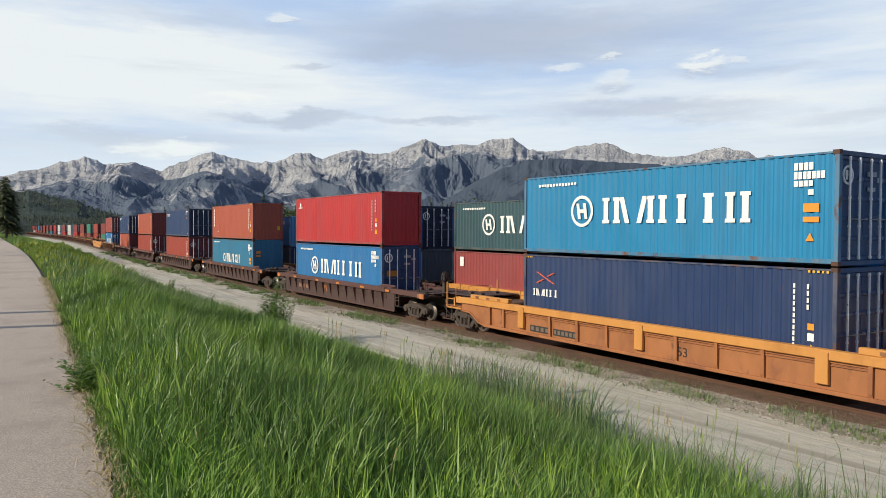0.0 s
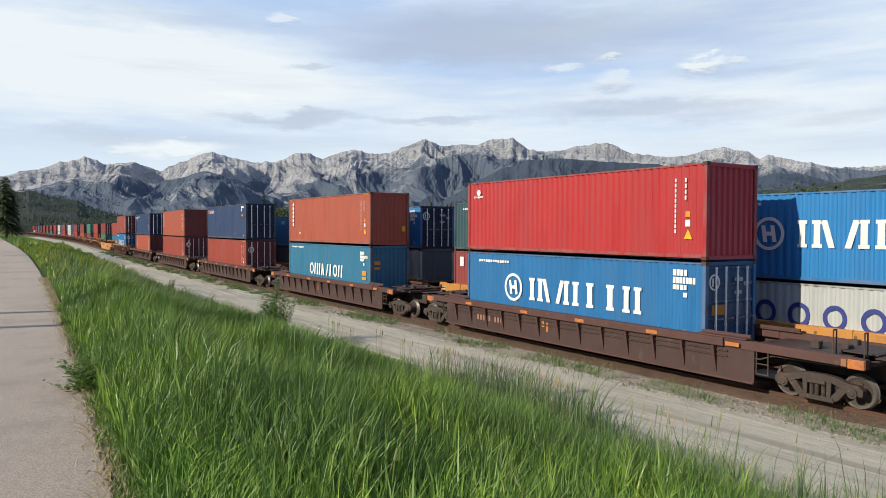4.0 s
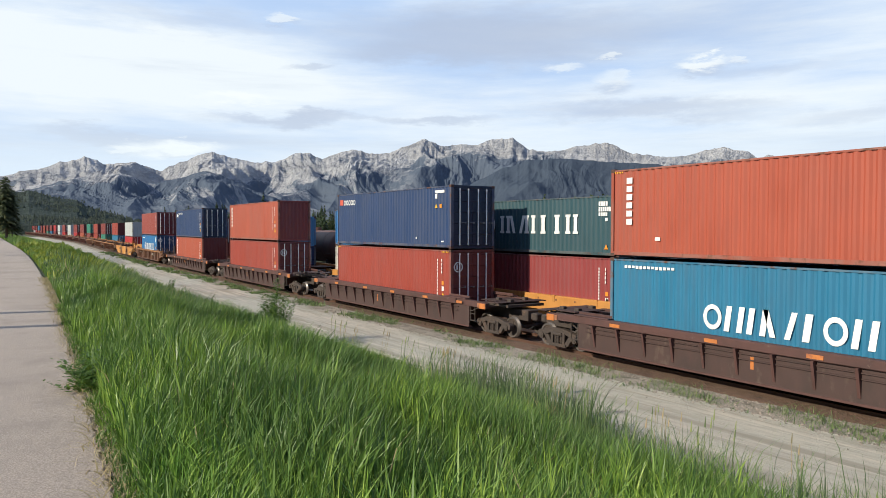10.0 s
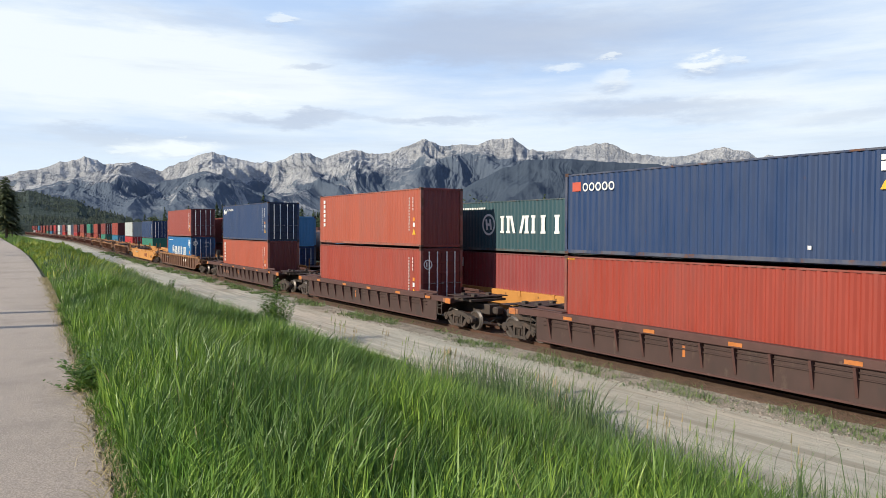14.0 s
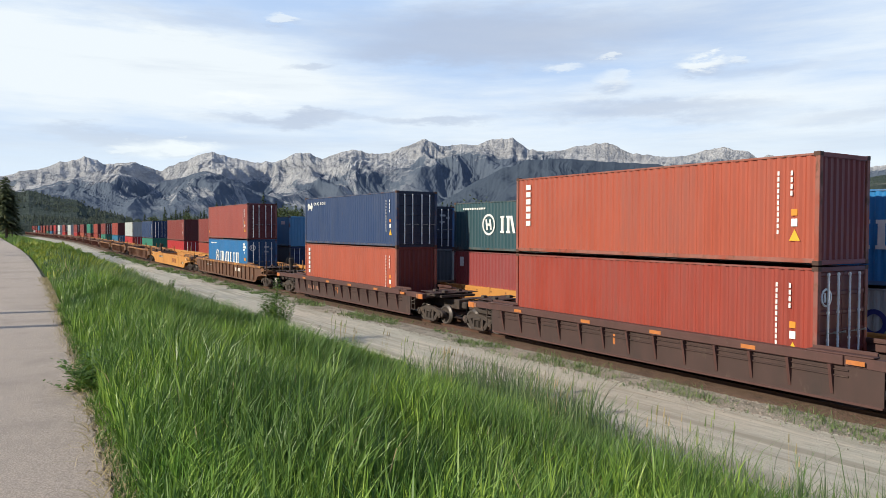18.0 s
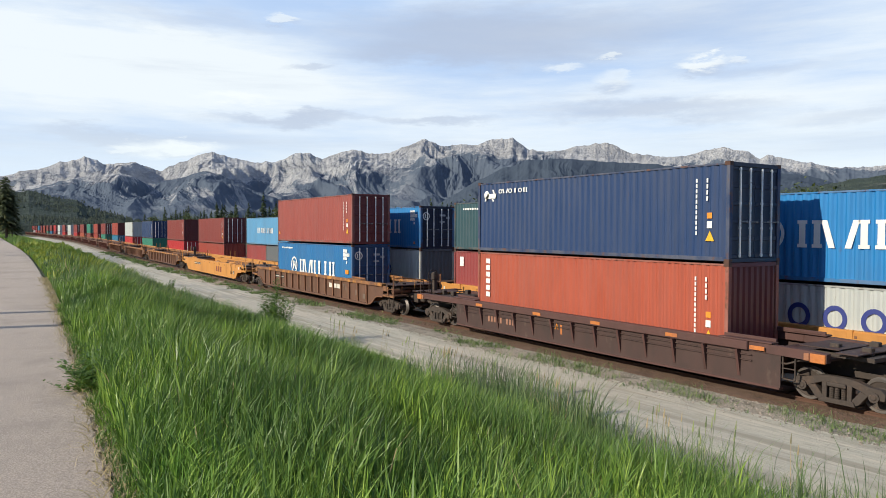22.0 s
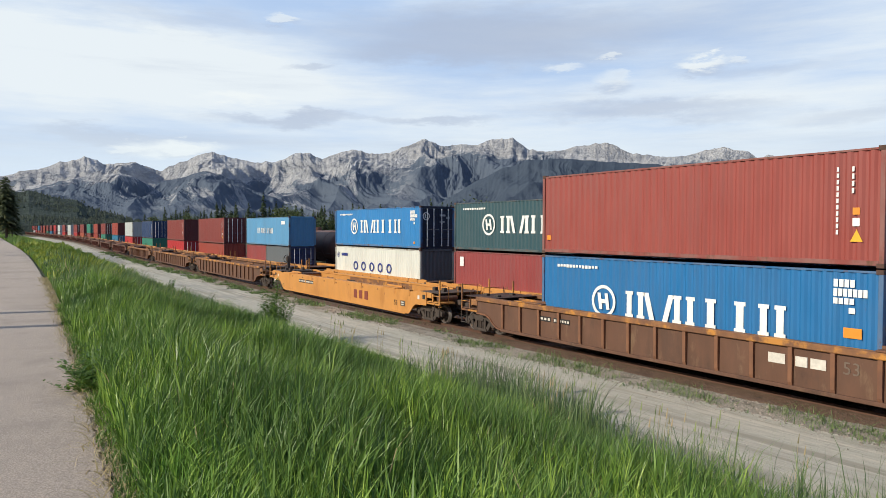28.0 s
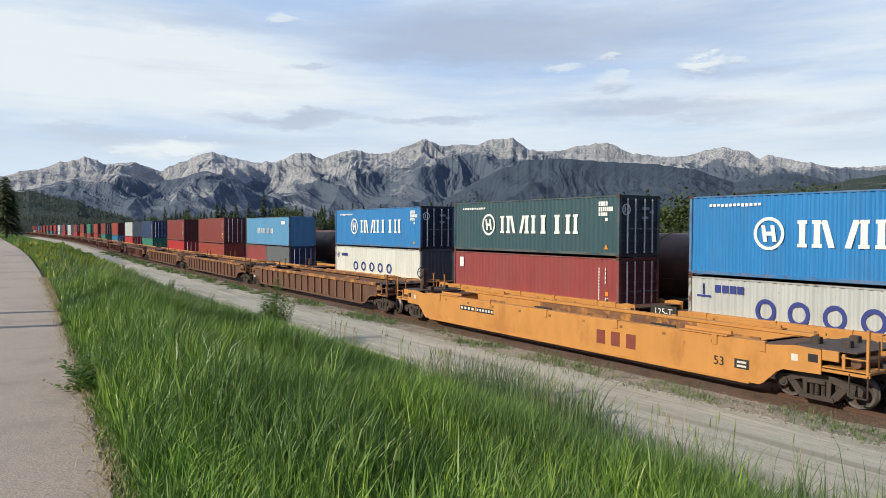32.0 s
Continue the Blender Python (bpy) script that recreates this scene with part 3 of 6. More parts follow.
    snow = mth("MULTIPLY", mth("SUBTRACT", noi(0.012, 4, 0.6), 0.715), 40, True)
    snow = mth("MULTIPLY", snow, mth("DIVIDE", mth("SUBTRACT", sep.outputs[2], 330), 60.0, True))
    col = mix(snow, mix(k, wood, rock), (0.75, 0.78, 0.82))
    Lk(col, bsdf.inputs["Base Color"])
    b = N("ShaderNodeBump")
    b.inputs["Strength"].default_value, b.inputs["Distance"].default_value = 1.0, 24.0
    Lk(mth("ADD", mth("MULTIPLY", k, 0.75), 0.25), b.inputs["Strength"])
    Lk(noi(0.024, 9, 0.76), b.inputs["Height"]), Lk(b.outputs[0], bsdf.inputs["Normal"])
    return m


M_FARWOOD = mat("far_spruce", (0.040, 0.056, 0.040), 0.9, vary=0.3, grain=0.05, island=0.4)


def build_mountains():
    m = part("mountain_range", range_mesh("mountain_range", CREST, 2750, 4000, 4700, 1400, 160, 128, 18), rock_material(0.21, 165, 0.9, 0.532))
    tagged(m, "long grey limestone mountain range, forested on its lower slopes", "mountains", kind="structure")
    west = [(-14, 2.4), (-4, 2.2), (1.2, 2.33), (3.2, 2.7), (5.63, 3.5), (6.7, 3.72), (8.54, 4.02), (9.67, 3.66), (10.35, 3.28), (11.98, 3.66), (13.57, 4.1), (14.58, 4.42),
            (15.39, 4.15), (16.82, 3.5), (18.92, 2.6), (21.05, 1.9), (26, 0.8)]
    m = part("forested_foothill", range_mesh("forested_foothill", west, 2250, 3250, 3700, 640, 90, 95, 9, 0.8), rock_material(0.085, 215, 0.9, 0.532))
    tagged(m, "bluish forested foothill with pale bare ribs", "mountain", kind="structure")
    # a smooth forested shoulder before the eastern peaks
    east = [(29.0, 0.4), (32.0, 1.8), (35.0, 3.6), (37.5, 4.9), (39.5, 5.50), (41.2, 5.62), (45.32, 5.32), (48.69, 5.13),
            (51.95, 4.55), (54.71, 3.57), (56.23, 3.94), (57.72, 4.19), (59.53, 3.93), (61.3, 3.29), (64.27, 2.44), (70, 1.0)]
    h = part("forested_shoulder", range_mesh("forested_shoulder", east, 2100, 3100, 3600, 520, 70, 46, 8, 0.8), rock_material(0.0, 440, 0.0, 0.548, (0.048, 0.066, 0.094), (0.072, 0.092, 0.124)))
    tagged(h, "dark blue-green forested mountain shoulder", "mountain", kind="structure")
    wood = mat("far_forest", (0.050, 0.066, 0.056), 0.95, vary=0.5, grain=0.09, second=(0.080, 0.096, 0.072), second_scale=0.012,
               third=(0.22, 0.205, 0.17), third_scale=0.005, third_at=(0.60, 0.68), bump=3, bump_scale=0.25, spec=0.1)
    rr = random.Random(5)

    def far_trees(hill, n, label):
        """Tiny spruces strewn over a hillside, one object."""
        vs = hill.data.vertices
        verts, faces = [], []
        while len(verts) < n * 5:
            c = Vector(vs[rr.randrange(len(vs))].co) + Vector((rr.uniform(-8, 8), rr.uniform(-8, 8), -1.5))
            if c.z < 3 or noise.noise(c * 0.012) < -0.12:
                continue
            h, r, k = rr.uniform(2.4, 5.0), rr.uniform(0.8, 1.5), len(verts)
            verts += [c + Vector((r * math.cos(a), r * math.sin(a), 0)) for a in (0.3, 1.9, 3.4, 5.0)] + [c + Vector((0, 0, h))]
            faces += [(k, k + 1, k + 4), (k + 1, k + 2, k + 4), (k + 2, k + 3, k + 4), (k + 3, k, k + 4)]
        ob = part("far_trees", raw("far_trees", verts, faces), M_FARWOOD)
        tagged(ob, label, "trees", kind="stuff")

    left = [(-30, 3.6), (-8, 3.0), (1.85, 2.54), (3.2, 2.46), (5.3, 2.05), (7.4, 1.28), (9.3, 0.65), (11.2, 0.34), (18, -0.05)]
    h = part("wooded_hill", range_mesh("wooded_hill", left, 520, 1150, 1500, 260, 50, 12, 7, 0.35), wood)
    tagged(h, "dark wooded hillside with bare pale streaks", "hill", kind="structure")
    far_trees(h, 9500, "dense dark spruces covering the near hillside")
    right = [(46, 0.3), (50, 1.5), (52.8, 2.35), (54.7, 2.74), (58.5, 3.0), (62, 3.54), (64.3, 3.81), (80, 5.5), (100, 5.0)]
    h = part("wooded_hill", range_mesh("wooded_hill", right, 700, 1600, 2100, 260, 50, 14, 6, 0.45), wood)
    tagged(h, "dark wooded shoulder of the valley side", "hill", kind="structure")
    far_trees(h, 7000, "dense dark spruces on the valley side")


build_land()
build_verge()
build_track(LINE_1, 2.0, 640.0, True)
build_track(LINE_2, 2.0, 640.0, True)
build_track(LINE_3, 2.0, 640.0, False)
build_mountains()

# ---- shipping containers ----
LONG, WIDE = 12.192, 2.438
HALF_W = WIDE / 2
SHAPES = {}


def cached(key, make, material):
    """One mesh for each shape and paint."""
    if (key, material.name) not in SHAPES:
        if key not in SHAPES:
            b = make()
            me = bpy.data.meshes.new(key[0])
            b.to_mesh(me), b.free()
            SHAPES[key] = me
        me = SHAPES[key].copy()
        me.materials.append(material)
        SHAPES[key, material.name] = me
    return SHAPES[key, material.name]


def corrugated(length, z0, z1, pitch, deep, axis):
    """A ribbed steel sheet, standing, its ribs upright; outer face towards minus on the other axis."""
    b = bmesh.new()
    n = max(3, round(length / pitch))
    p = length / n
    line = []
    for i in range(n):
        s = -length / 2 + i * p
        line += [(s, deep), (s + 0.25 * p, deep), (s + 0.5 * p, 0.0), (s + 0.78 * p, 0.0)]
    line.append((length / 2, deep))
    rows = []
    for s, d in line:
        pt = (lambda w, z: (w, s, z)) if axis == "y" else (lambda w, z: (s, w, z))
        rows.append([b.verts.new(pt(w, z)) for w, z in ((d, z0), (d, z1), (0.05, z1), (0.05, z0))])
    for r, q in zip(rows, rows[1:]):
        for k in range(4):
            b.faces.new((r[k], q[k], q[(k + 1) % 4], r[(k + 1) % 4]))
    b.faces.new(rows[0]), b.faces.new(rows[-1][::-1])
    bmesh.ops.recalc_face_normals(b, faces=b.faces[:])
    return b


def door_leaf(w, h):
    """A steel door leaf with pressed bands, outer face towards -y, hung from its left edge at x = 0."""
    b = bmesh.new()
    n = 5
    line = [(0.02, 0.0), (0.06, 0.0)]
    gap = (h - 0.12) / n
    for i in range(n):
        z = 0.06 + i * gap
        line += [(z + 0.04, 0.0), (z + 0.07, 0.03), (z + gap - 0.07, 0.03), (z + gap - 0.04, 0.0)]
    line += [(h - 0.02, 0.0)]
    rows = [[b.verts.new((x, d, z)) for x, d in ((0.01, dd), (w - 0.01, dd), (w - 0.01, 0.06), (0.01, 0.06))] for z, dd in line]
    for r, q in zip(rows, rows[1:]):
        for k in range(4):
            b.faces.new((r[k], q[k], q[(k + 1) % 4], r[(k + 1) % 4]))
    b.faces.new(rows[0]), b.faces.new(rows[-1][::-1])
    bmesh.ops.recalc_face_normals(b, faces=b.faces[:])
    return b


def rod_mesh(h):
    b = bmesh.new()
    tube(b, (0, 0, 0.03), (0, 0, h - 0.03), 0.030, 8)
    for z in (0.08, h * 0.33, h * 0.6, h - 0.08):
        box(b, -0.03, 0.03, -0.026, 0.03, z - 0.025, z + 0.025)
    return b


def handle_mesh():
    b = bmesh.new()
    box(b, 0, 0.34, -0.035, -0.02, -0.012, 0.012, 0.003)
    box(b, 0.28, 0.36, -0.040, 0.0, -0.03, 0.03, 0.005)
    return b


def container(name, label, colour, high=2.896, length=LONG, doors=True, marks=None, plain=False, end=None, group="shipping containers"):
    """A box with corner posts and castings, rails, ribbed walls, roof and a door or blank end facing -y. Origin at its base."""
    t = thing(name, label, "shipping container", group)
    # end: a darker tone that puts the end's shade into its paint
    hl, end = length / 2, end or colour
    k = (round(length, 2), round(high, 2))
    z0, z1 = 0.16, high - 0.07
    post = cached(("corner_post", *k), lambda: bx(-0.075, 0.075, -0.06, 0.06, 0.1, high - 0.1, bevel=0.01), worn(colour))
    cast = cached(("corner_casting",), lambda: bx(-0.081, 0.081, -0.089, 0.089, -0.059, 0.059, bevel=0.008), M_CAST)
    for sx in (-1, 1):
        for sy in (-1, 1):
            o = part("corner_post", post, None, t)
            o.location = (sx * (HALF_W - 0.078), sy * (hl - 0.063), 0)
            if not plain:
                for z in (0.06, high - 0.06):
                    o = part("corner_casting", cast, None, t)
                    o.location = (sx * (HALF_W - 0.080), sy * (hl - 0.088), z)
    side = cached(("side_wall", *k), lambda: corrugated(length - 0.26, z0, z1, 0.28, 0.036, "y"), colour)
    trail = cached(("top_rail", *k), lambda: bx(-0.03, 0.03, -hl + 0.12, hl - 0.12, high - 0.095, high - 0.040, bevel=0.006), worn(colour))
    brail = cached(("bottom_rail", *k), lambda: bx(-0.03, 0.03, -hl + 0.12, hl - 0.12, 0.055, 0.175, bevel=0.008), worn(colour))
    for sx in (-1, 1):
        o = part("side_wall", side, None, t)
        o.matrix_basis = pose(sx * (HALF_W - 0.012), 0, 0, 0, 0, 0 if sx < 0 else 180)
        for nm, me in () if plain and sx > 0 else (("top_rail", trail), ("bottom_rail", brail)):
            o = part(nm, me, None, t)
            o.location = (sx * (HALF_W - 0.032), 0, 0)
    roof = cached(("roof", *k), lambda: corrugated(length - 0.3, -HALF_W + 0.06, HALF_W - 0.06, 0.42, 0.02, "y"), colour)
    o = part("roof", roof, None, t)
    o.matrix_basis = pose(0, 0, high - 0.045, 0, 90, 0)
    if not plain:
        part("floor_frame", cached(("floor_frame", *k), lambda: bx(-HALF_W + 0.07, HALF_W - 0.07, -hl + 0.08, hl - 0.08, 0.03, 0.155), M_DARK), None, t)
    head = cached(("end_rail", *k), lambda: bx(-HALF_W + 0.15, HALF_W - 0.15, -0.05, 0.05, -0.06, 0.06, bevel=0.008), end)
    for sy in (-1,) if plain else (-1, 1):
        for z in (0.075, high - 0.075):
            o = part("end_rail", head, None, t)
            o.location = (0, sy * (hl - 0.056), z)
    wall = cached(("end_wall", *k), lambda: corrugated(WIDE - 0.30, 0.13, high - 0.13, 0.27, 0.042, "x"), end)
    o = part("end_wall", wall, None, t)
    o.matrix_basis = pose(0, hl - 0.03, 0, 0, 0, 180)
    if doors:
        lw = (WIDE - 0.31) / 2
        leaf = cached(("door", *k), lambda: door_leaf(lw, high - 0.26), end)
        rod = cached(("lock_rod", *k), lambda: rod_mesh(high - 0.26), M_BAR)
        han = cached(("handle",), handle_mesh, M_HANDLE)
        for i in (0, 1):
            d = part("door", leaf, None, t)
            d.location = (-lw if i == 0 else 0.0, -hl + 0.02, 0.13)
            for f in (0.30, 0.74) if i == 0 else (0.26, 0.70):
                o = part("lock_rod", rod, None, d, "galvanised lock rod")
                o.location = (lw * f, -0.03, 0)
                if not plain:
                    o = part("handle", han, None, d)
                    o.matrix_basis = pose(lw * f - 0.02, -0.03, 1.05, 0, 0, 0)
    else:
        o = part("end_wall", wall, None, t)
        o.matrix_basis = pose(0, -hl + 0.03, 0, 0, 0, 0)
    for mk in marks or ():
        mk(t, length, high)
    return t


# marks on the long side that faces the camera: u metres from its far end, z above the base
def side_mark(t, length, name, shapes, material, label="", proud=0.006):
    """Flat painted shapes: (u0, u1, z0, z1) bars, each with an optional lean."""
    b = bmesh.new()
    for s in shapes:
        u0, u1, z0, z1 = s[:4]
        lean = s[4] if len(s) > 4 else 0.0
        y0, y1 = length / 2 - u0, length / 2 - u1
        prism(b, [(y0, z0), (y0 - lean, z1), (y1 - lean, z1), (y1, z0)], "x", -HALF_W - 0.002 - proud, -HALF_W - 0.0005)
    return part(name, b, material, t, label)


def ring_badge(u, z, r, material, turn=0.0):
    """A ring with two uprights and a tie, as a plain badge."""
    def put(t, length, high):
        b = bmesh.new()
        y = length / 2 - u
        x0, x1 = -HALF_W - 0.008, -HALF_W - 0.0005
        ring(b, (y, z), r * 0.80, r, "x", x0, x1, 28)
        for s in (-1, 1):
            w = r * 0.13
            prism(b, [(y + s * r * 0.30 - w - 0.08 * r, z - r * 0.5), (y + s * r * 0.30 + w - 0.08 * r, z - r * 0.5),
                      (y + s * r * 0.30 + w + 0.08 * r, z + r * 0.5), (y + s * r * 0.30 - w + 0.08 * r, z + r * 0.5)], "x", x0, x1)
        prism(b, [(y - r * 0.3, z - r * 0.12), (y + r * 0.3, z - r * 0.12), (y + r * 0.3, z + r * 0.12), (y - r * 0.3, z + r * 0.12)], "x", x0 + 0.001, x1)
        part("badge", b, material, t, "round badge")
    return put


def strokes(u0, u1, z0, z1, count, material, bars=2, thick=0.30, lean=0.0, name="lettering", fill=0.72, rings=(), feet=False, shapes=("pair", "wedge", "pair", "one", "one", "pair")):
    """A row of heavy painted strokes, as broad and high as the word they stand for; rings: which of them are round."""
    def put(t, length, high):
        p = (u1 - u0) / (count - 1 + fill)
        for i in range(count):
            a, w = u0 + i * p, p * fill
            if i in rings:
                b = bmesh.new()
                ring(b, (length / 2 - a - w / 2 - lean / 2, (z0 + z1) / 2), w * 0.34, w * 0.54, "x", -HALF_W - 0.008, -HALF_W - 0.0005, 24)
                b.transform(Matrix.Translation((0, 0, (z0 + z1) / 2)) @ Matrix.Diagonal((1, 1, (z1 - z0) / (w * 1.08), 1)) @ Matrix.Translation((0, 0, -(z0 + z1) / 2)))
                part(name, b, material, t)
                continue
            k = thick * w
            shape = shapes[i % len(shapes)] if bars == 2 else "block"
            cap, c = (z1 - z0) * 0.13, k * 0.28
            if shape == "one":
                sh = [(a + w * 0.32, a + w * 0.32 + k * 1.15, z0, z1, lean)]
            elif shape == "block":
                sh = [(a, a + w, z0, z1, lean)]
            elif shape == "wedge":
                sh = [(a, a + k * 0.95, z0, z1, -w * 0.36), (a + w - k * 0.95, a + w, z0, z1, w * 0.36)]
            else:
                sh = [(a, a + k, z0, z1, lean), (a + w - k, a + w, z0, z1, lean)]
            if feet and shape != "wedge":
                for q in list(sh):
                    sh += [(q[0] - c, q[0] + 0.001, z0, z0 + cap), (q[1] - 0.001, q[1] + c, z0, z0 + cap), (q[0] - c, q[0] + 0.001, z1 - cap, z1), (q[1] - 0.001, q[1] + c, z1 - cap, z1)]
            side_mark(t, length, name, sh, material)
    return put


def bars(rows, material, name="label_plate"):
    def put(t, length, high):
        for r in rows:
            side_mark(t, length, name, [r], material)
    return put


def small_print(rows, material, name="small_print", fill=0.68):
    """Lines of small writing, each a run of little bars: (u0, u1, z0, z1, how many)."""
    def put(t, length, high):
        sh = []
        for u0, u1, z0, z1, n in rows:
            p = (u1 - u0) / n
            for i in range(n):
                low = z0 + (z1 - z0) * (0.0, 0.18, 0.0, 0.1, 0.22)[(i * 3 + n) % 5]
                sh.append((u0 + i * p, u0 + i * p + p * fill, low if z1 - z0 < 0.13 else z0, z1))
        tagged(side_mark(t, length, name, sh, material), kind="stuff")
    return put


def disc(u, z, r, material, name="badge"):
    def put(t, length, high):
        b = bmesh.new()
        y = length / 2 - u
        prism(b, [(y + r * math.cos(k * math.pi / 10), z + r * math.sin(k * math.pi / 10)) for k in range(20)], "x", -HALF_W - 0.008, -HALF_W - 0.0005)
        part(name, b, material, t, "small round badge")
    return put


def column(u, z1, z0, n, w, material):
    """A column of short bars: a number set upright."""
    def put(t, length, high):
        p = (z1 - z0) / n
        tagged(side_mark(t, length, "number", [(u, u + w, z1 - i * p - p * 0.72, z1 - i * p) for i in range(n)], material), kind="stuff")
    return put


def warning(u, z, s, material):
    def put(t, length, high):
        b = bmesh.new()
        y = length / 2 - u
        prism(b, [(y + s / 2, z), (y - s / 2, z), (y, z + s)], "x", -HALF_W - 0.008, -HALF_W - 0.0005)
        part("warning_triangle", b, material, t, "yellow warning triangle")
    return put


def corner_stripes(high):
    """Short yellow bars by the top corners of a tall box."""
    def put(t, length, h):
        side_mark(t, length, "height_mark", [(0.18 + 0.1 * i, 0.23 + 0.1 * i, high - 0.15, high - 0.10) for i in range(4)]
                  + [(length - 0.75 + 0.12 * i, length - 0.69 + 0.12 * i, high - 0.15, high - 0.09) for i in range(5)], M_MARKY)
    return put


def end_badge(z, r, material=M_MARK):
    """A ring and small plates on the door end."""
    def put(t, length, high):
        b = bmesh.new()
        y0, y1 = -length / 2 - 0.001, -length / 2 + 0.028
        x = -0.80
        ring(b, (x, z), r * 0.8, r, "y", y0, y1, 24)
        for s in (-1, 1):
            prism(b, [(x + s * r * 0.3 - 0.03, z - r * 0.5), (x + s * r * 0.3 + 0.03, z - r * 0.5), (x + s * r * 0.3 + 0.03, z + r * 0.5), (x + s * r * 0.3 - 0.03, z + r * 0.5)], "y", y0, y1)
        part("badge", b, material, t, "round badge")
    return put


def end_plates(rows, material):
    def put(t, length, high):
        for x0, x1, z0, z1 in rows:
            part("label_plate", bx(x0, x1, -length / 2 - 0.001, -length / 2 + 0.03, z0, z1), material, t)
    return put


def sea_marks(h, drop=0.0):
    """The big badge and six heavy strokes of one shipping line, its small print and plates."""
    return [ring_badge(3.2, h * 0.53 - drop, 0.55, M_MARK), strokes(4.25, 9.72, h * 0.53 - 0.43 - drop, h * 0.53 + 0.43 - drop, 6, M_MARK, thick=0.30, fill=0.72, feet=True),
            small_print([(0.88, 2.95, h - 0.44, h - 0.33, 13)], M_MARK, "address_bar", 0.72),
            small_print([(11.02, 11.56, h - 0.46, h - 0.27, 4), (11.02, 11.86, h - 0.69, h - 0.50, 7), (11.02, 11.55, h - 0.88, h - 0.73, 4)], M_MARK, "number", 0.80),
            bars([(11.40, 11.55, h - 1.10, h - 0.96)], M_MARK), warning(11.47, h - 2.28, 0.22, M_MARKO),
            end_badge(h - 0.62, 0.24), end_plates([(0.15, 0.55, h - 0.62, h - 0.50), (0.6, 0.85, h - 0.76, h - 0.64), (0.15, 0.5, h - 1.0, h - 0.90)], M_FAINT)]


def number_marks(h):
    return [column(11.05, h - 0.45, 0.75, 11, 0.055, M_MARK), column(11.42, h - 0.45, h - 1.15, 4, 0.055, M_MARK),
            bars([(11.45, 11.62, h - 1.62, h - 1.45)], M_MARKO), bars([(11.45, 11.62, h - 1.9, h - 1.7)], M_MARK), warning(11.55, 0.62, 0.3, M_MARKY)]

# ---- railway cars: origin on the rails at the middle of the car, y along the track ----
ROLLING, TURNING = [], []


def lathe(prof, n, axis_x):
    """A round body turned about the x axis: prof is (x, r)."""
    b = bmesh.new()
    rows = []
    for i in range(n):
        a = 2 * math.pi * i / n
        rows.append([b.verts.new((x, r * math.cos(a), r * math.sin(a))) for x, r in prof])
    for i in range(n):
        p, q = rows[i], rows[(i + 1) % n]
        for k in range(len(prof) - 1):
            b.faces.new((p[k], q[k], q[k + 1], p[k + 1]))
    bmesh.ops.remove_doubles(b, verts=b.verts[:], dist=1e-5)
    bmesh.ops.recalc_face_normals(b, faces=b.faces[:])
    return b


def wheelset_mesh():
    """Two dished wheels on an axle; the worn treads and rims are the second material."""
    b = bmesh.new()
    me = bpy.data.meshes.new("tmp")
    for s in (-1, 1):
        w = lathe([(-0.09, 0.0), (-0.09, 0.085), (-0.03, 0.10), (-0.005, 0.20), (-0.025, 0.33), (-0.065, 0.350), (-0.07, 0.412), (0.055, 0.42), (0.055, 0.448), (0.085, 0.445), (0.085, 0.345), (0.02, 0.33), (0.03, 0.11), (0.10, 0.09), (0.10, 0.0)], 32, True)
        for f in w.faces:
            c = f.calc_center_median()
            f.material_index = 1 if math.hypot(c.y, c.z) > 0.372 else 0
            f.smooth = abs(f.normal.x) < 0.95
        # three pockets cast in the web make the turning seen
        for k in range(3):
            a = 2 * math.pi * k / 3
            box(w, -0.045, -0.012, 0.20 * math.cos(a) - 0.035, 0.20 * math.cos(a) + 0.035, 0.20 * math.sin(a) - 0.035, 0.20 * math.sin(a) + 0.035, 0.008)
        w.transform(Matrix.Translation((-0.7535, 0, 0)))
        if s > 0:
            w.transform(Matrix.Rotation(math.pi, 4, "Z"))
        w.to_mesh(me)
        w.free()
        b.from_mesh(me)
    bpy.data.meshes.remove(me)
    tube(b, (-0.98, 0, 0), (0.98, 0, 0), 0.075, 12)
    return b


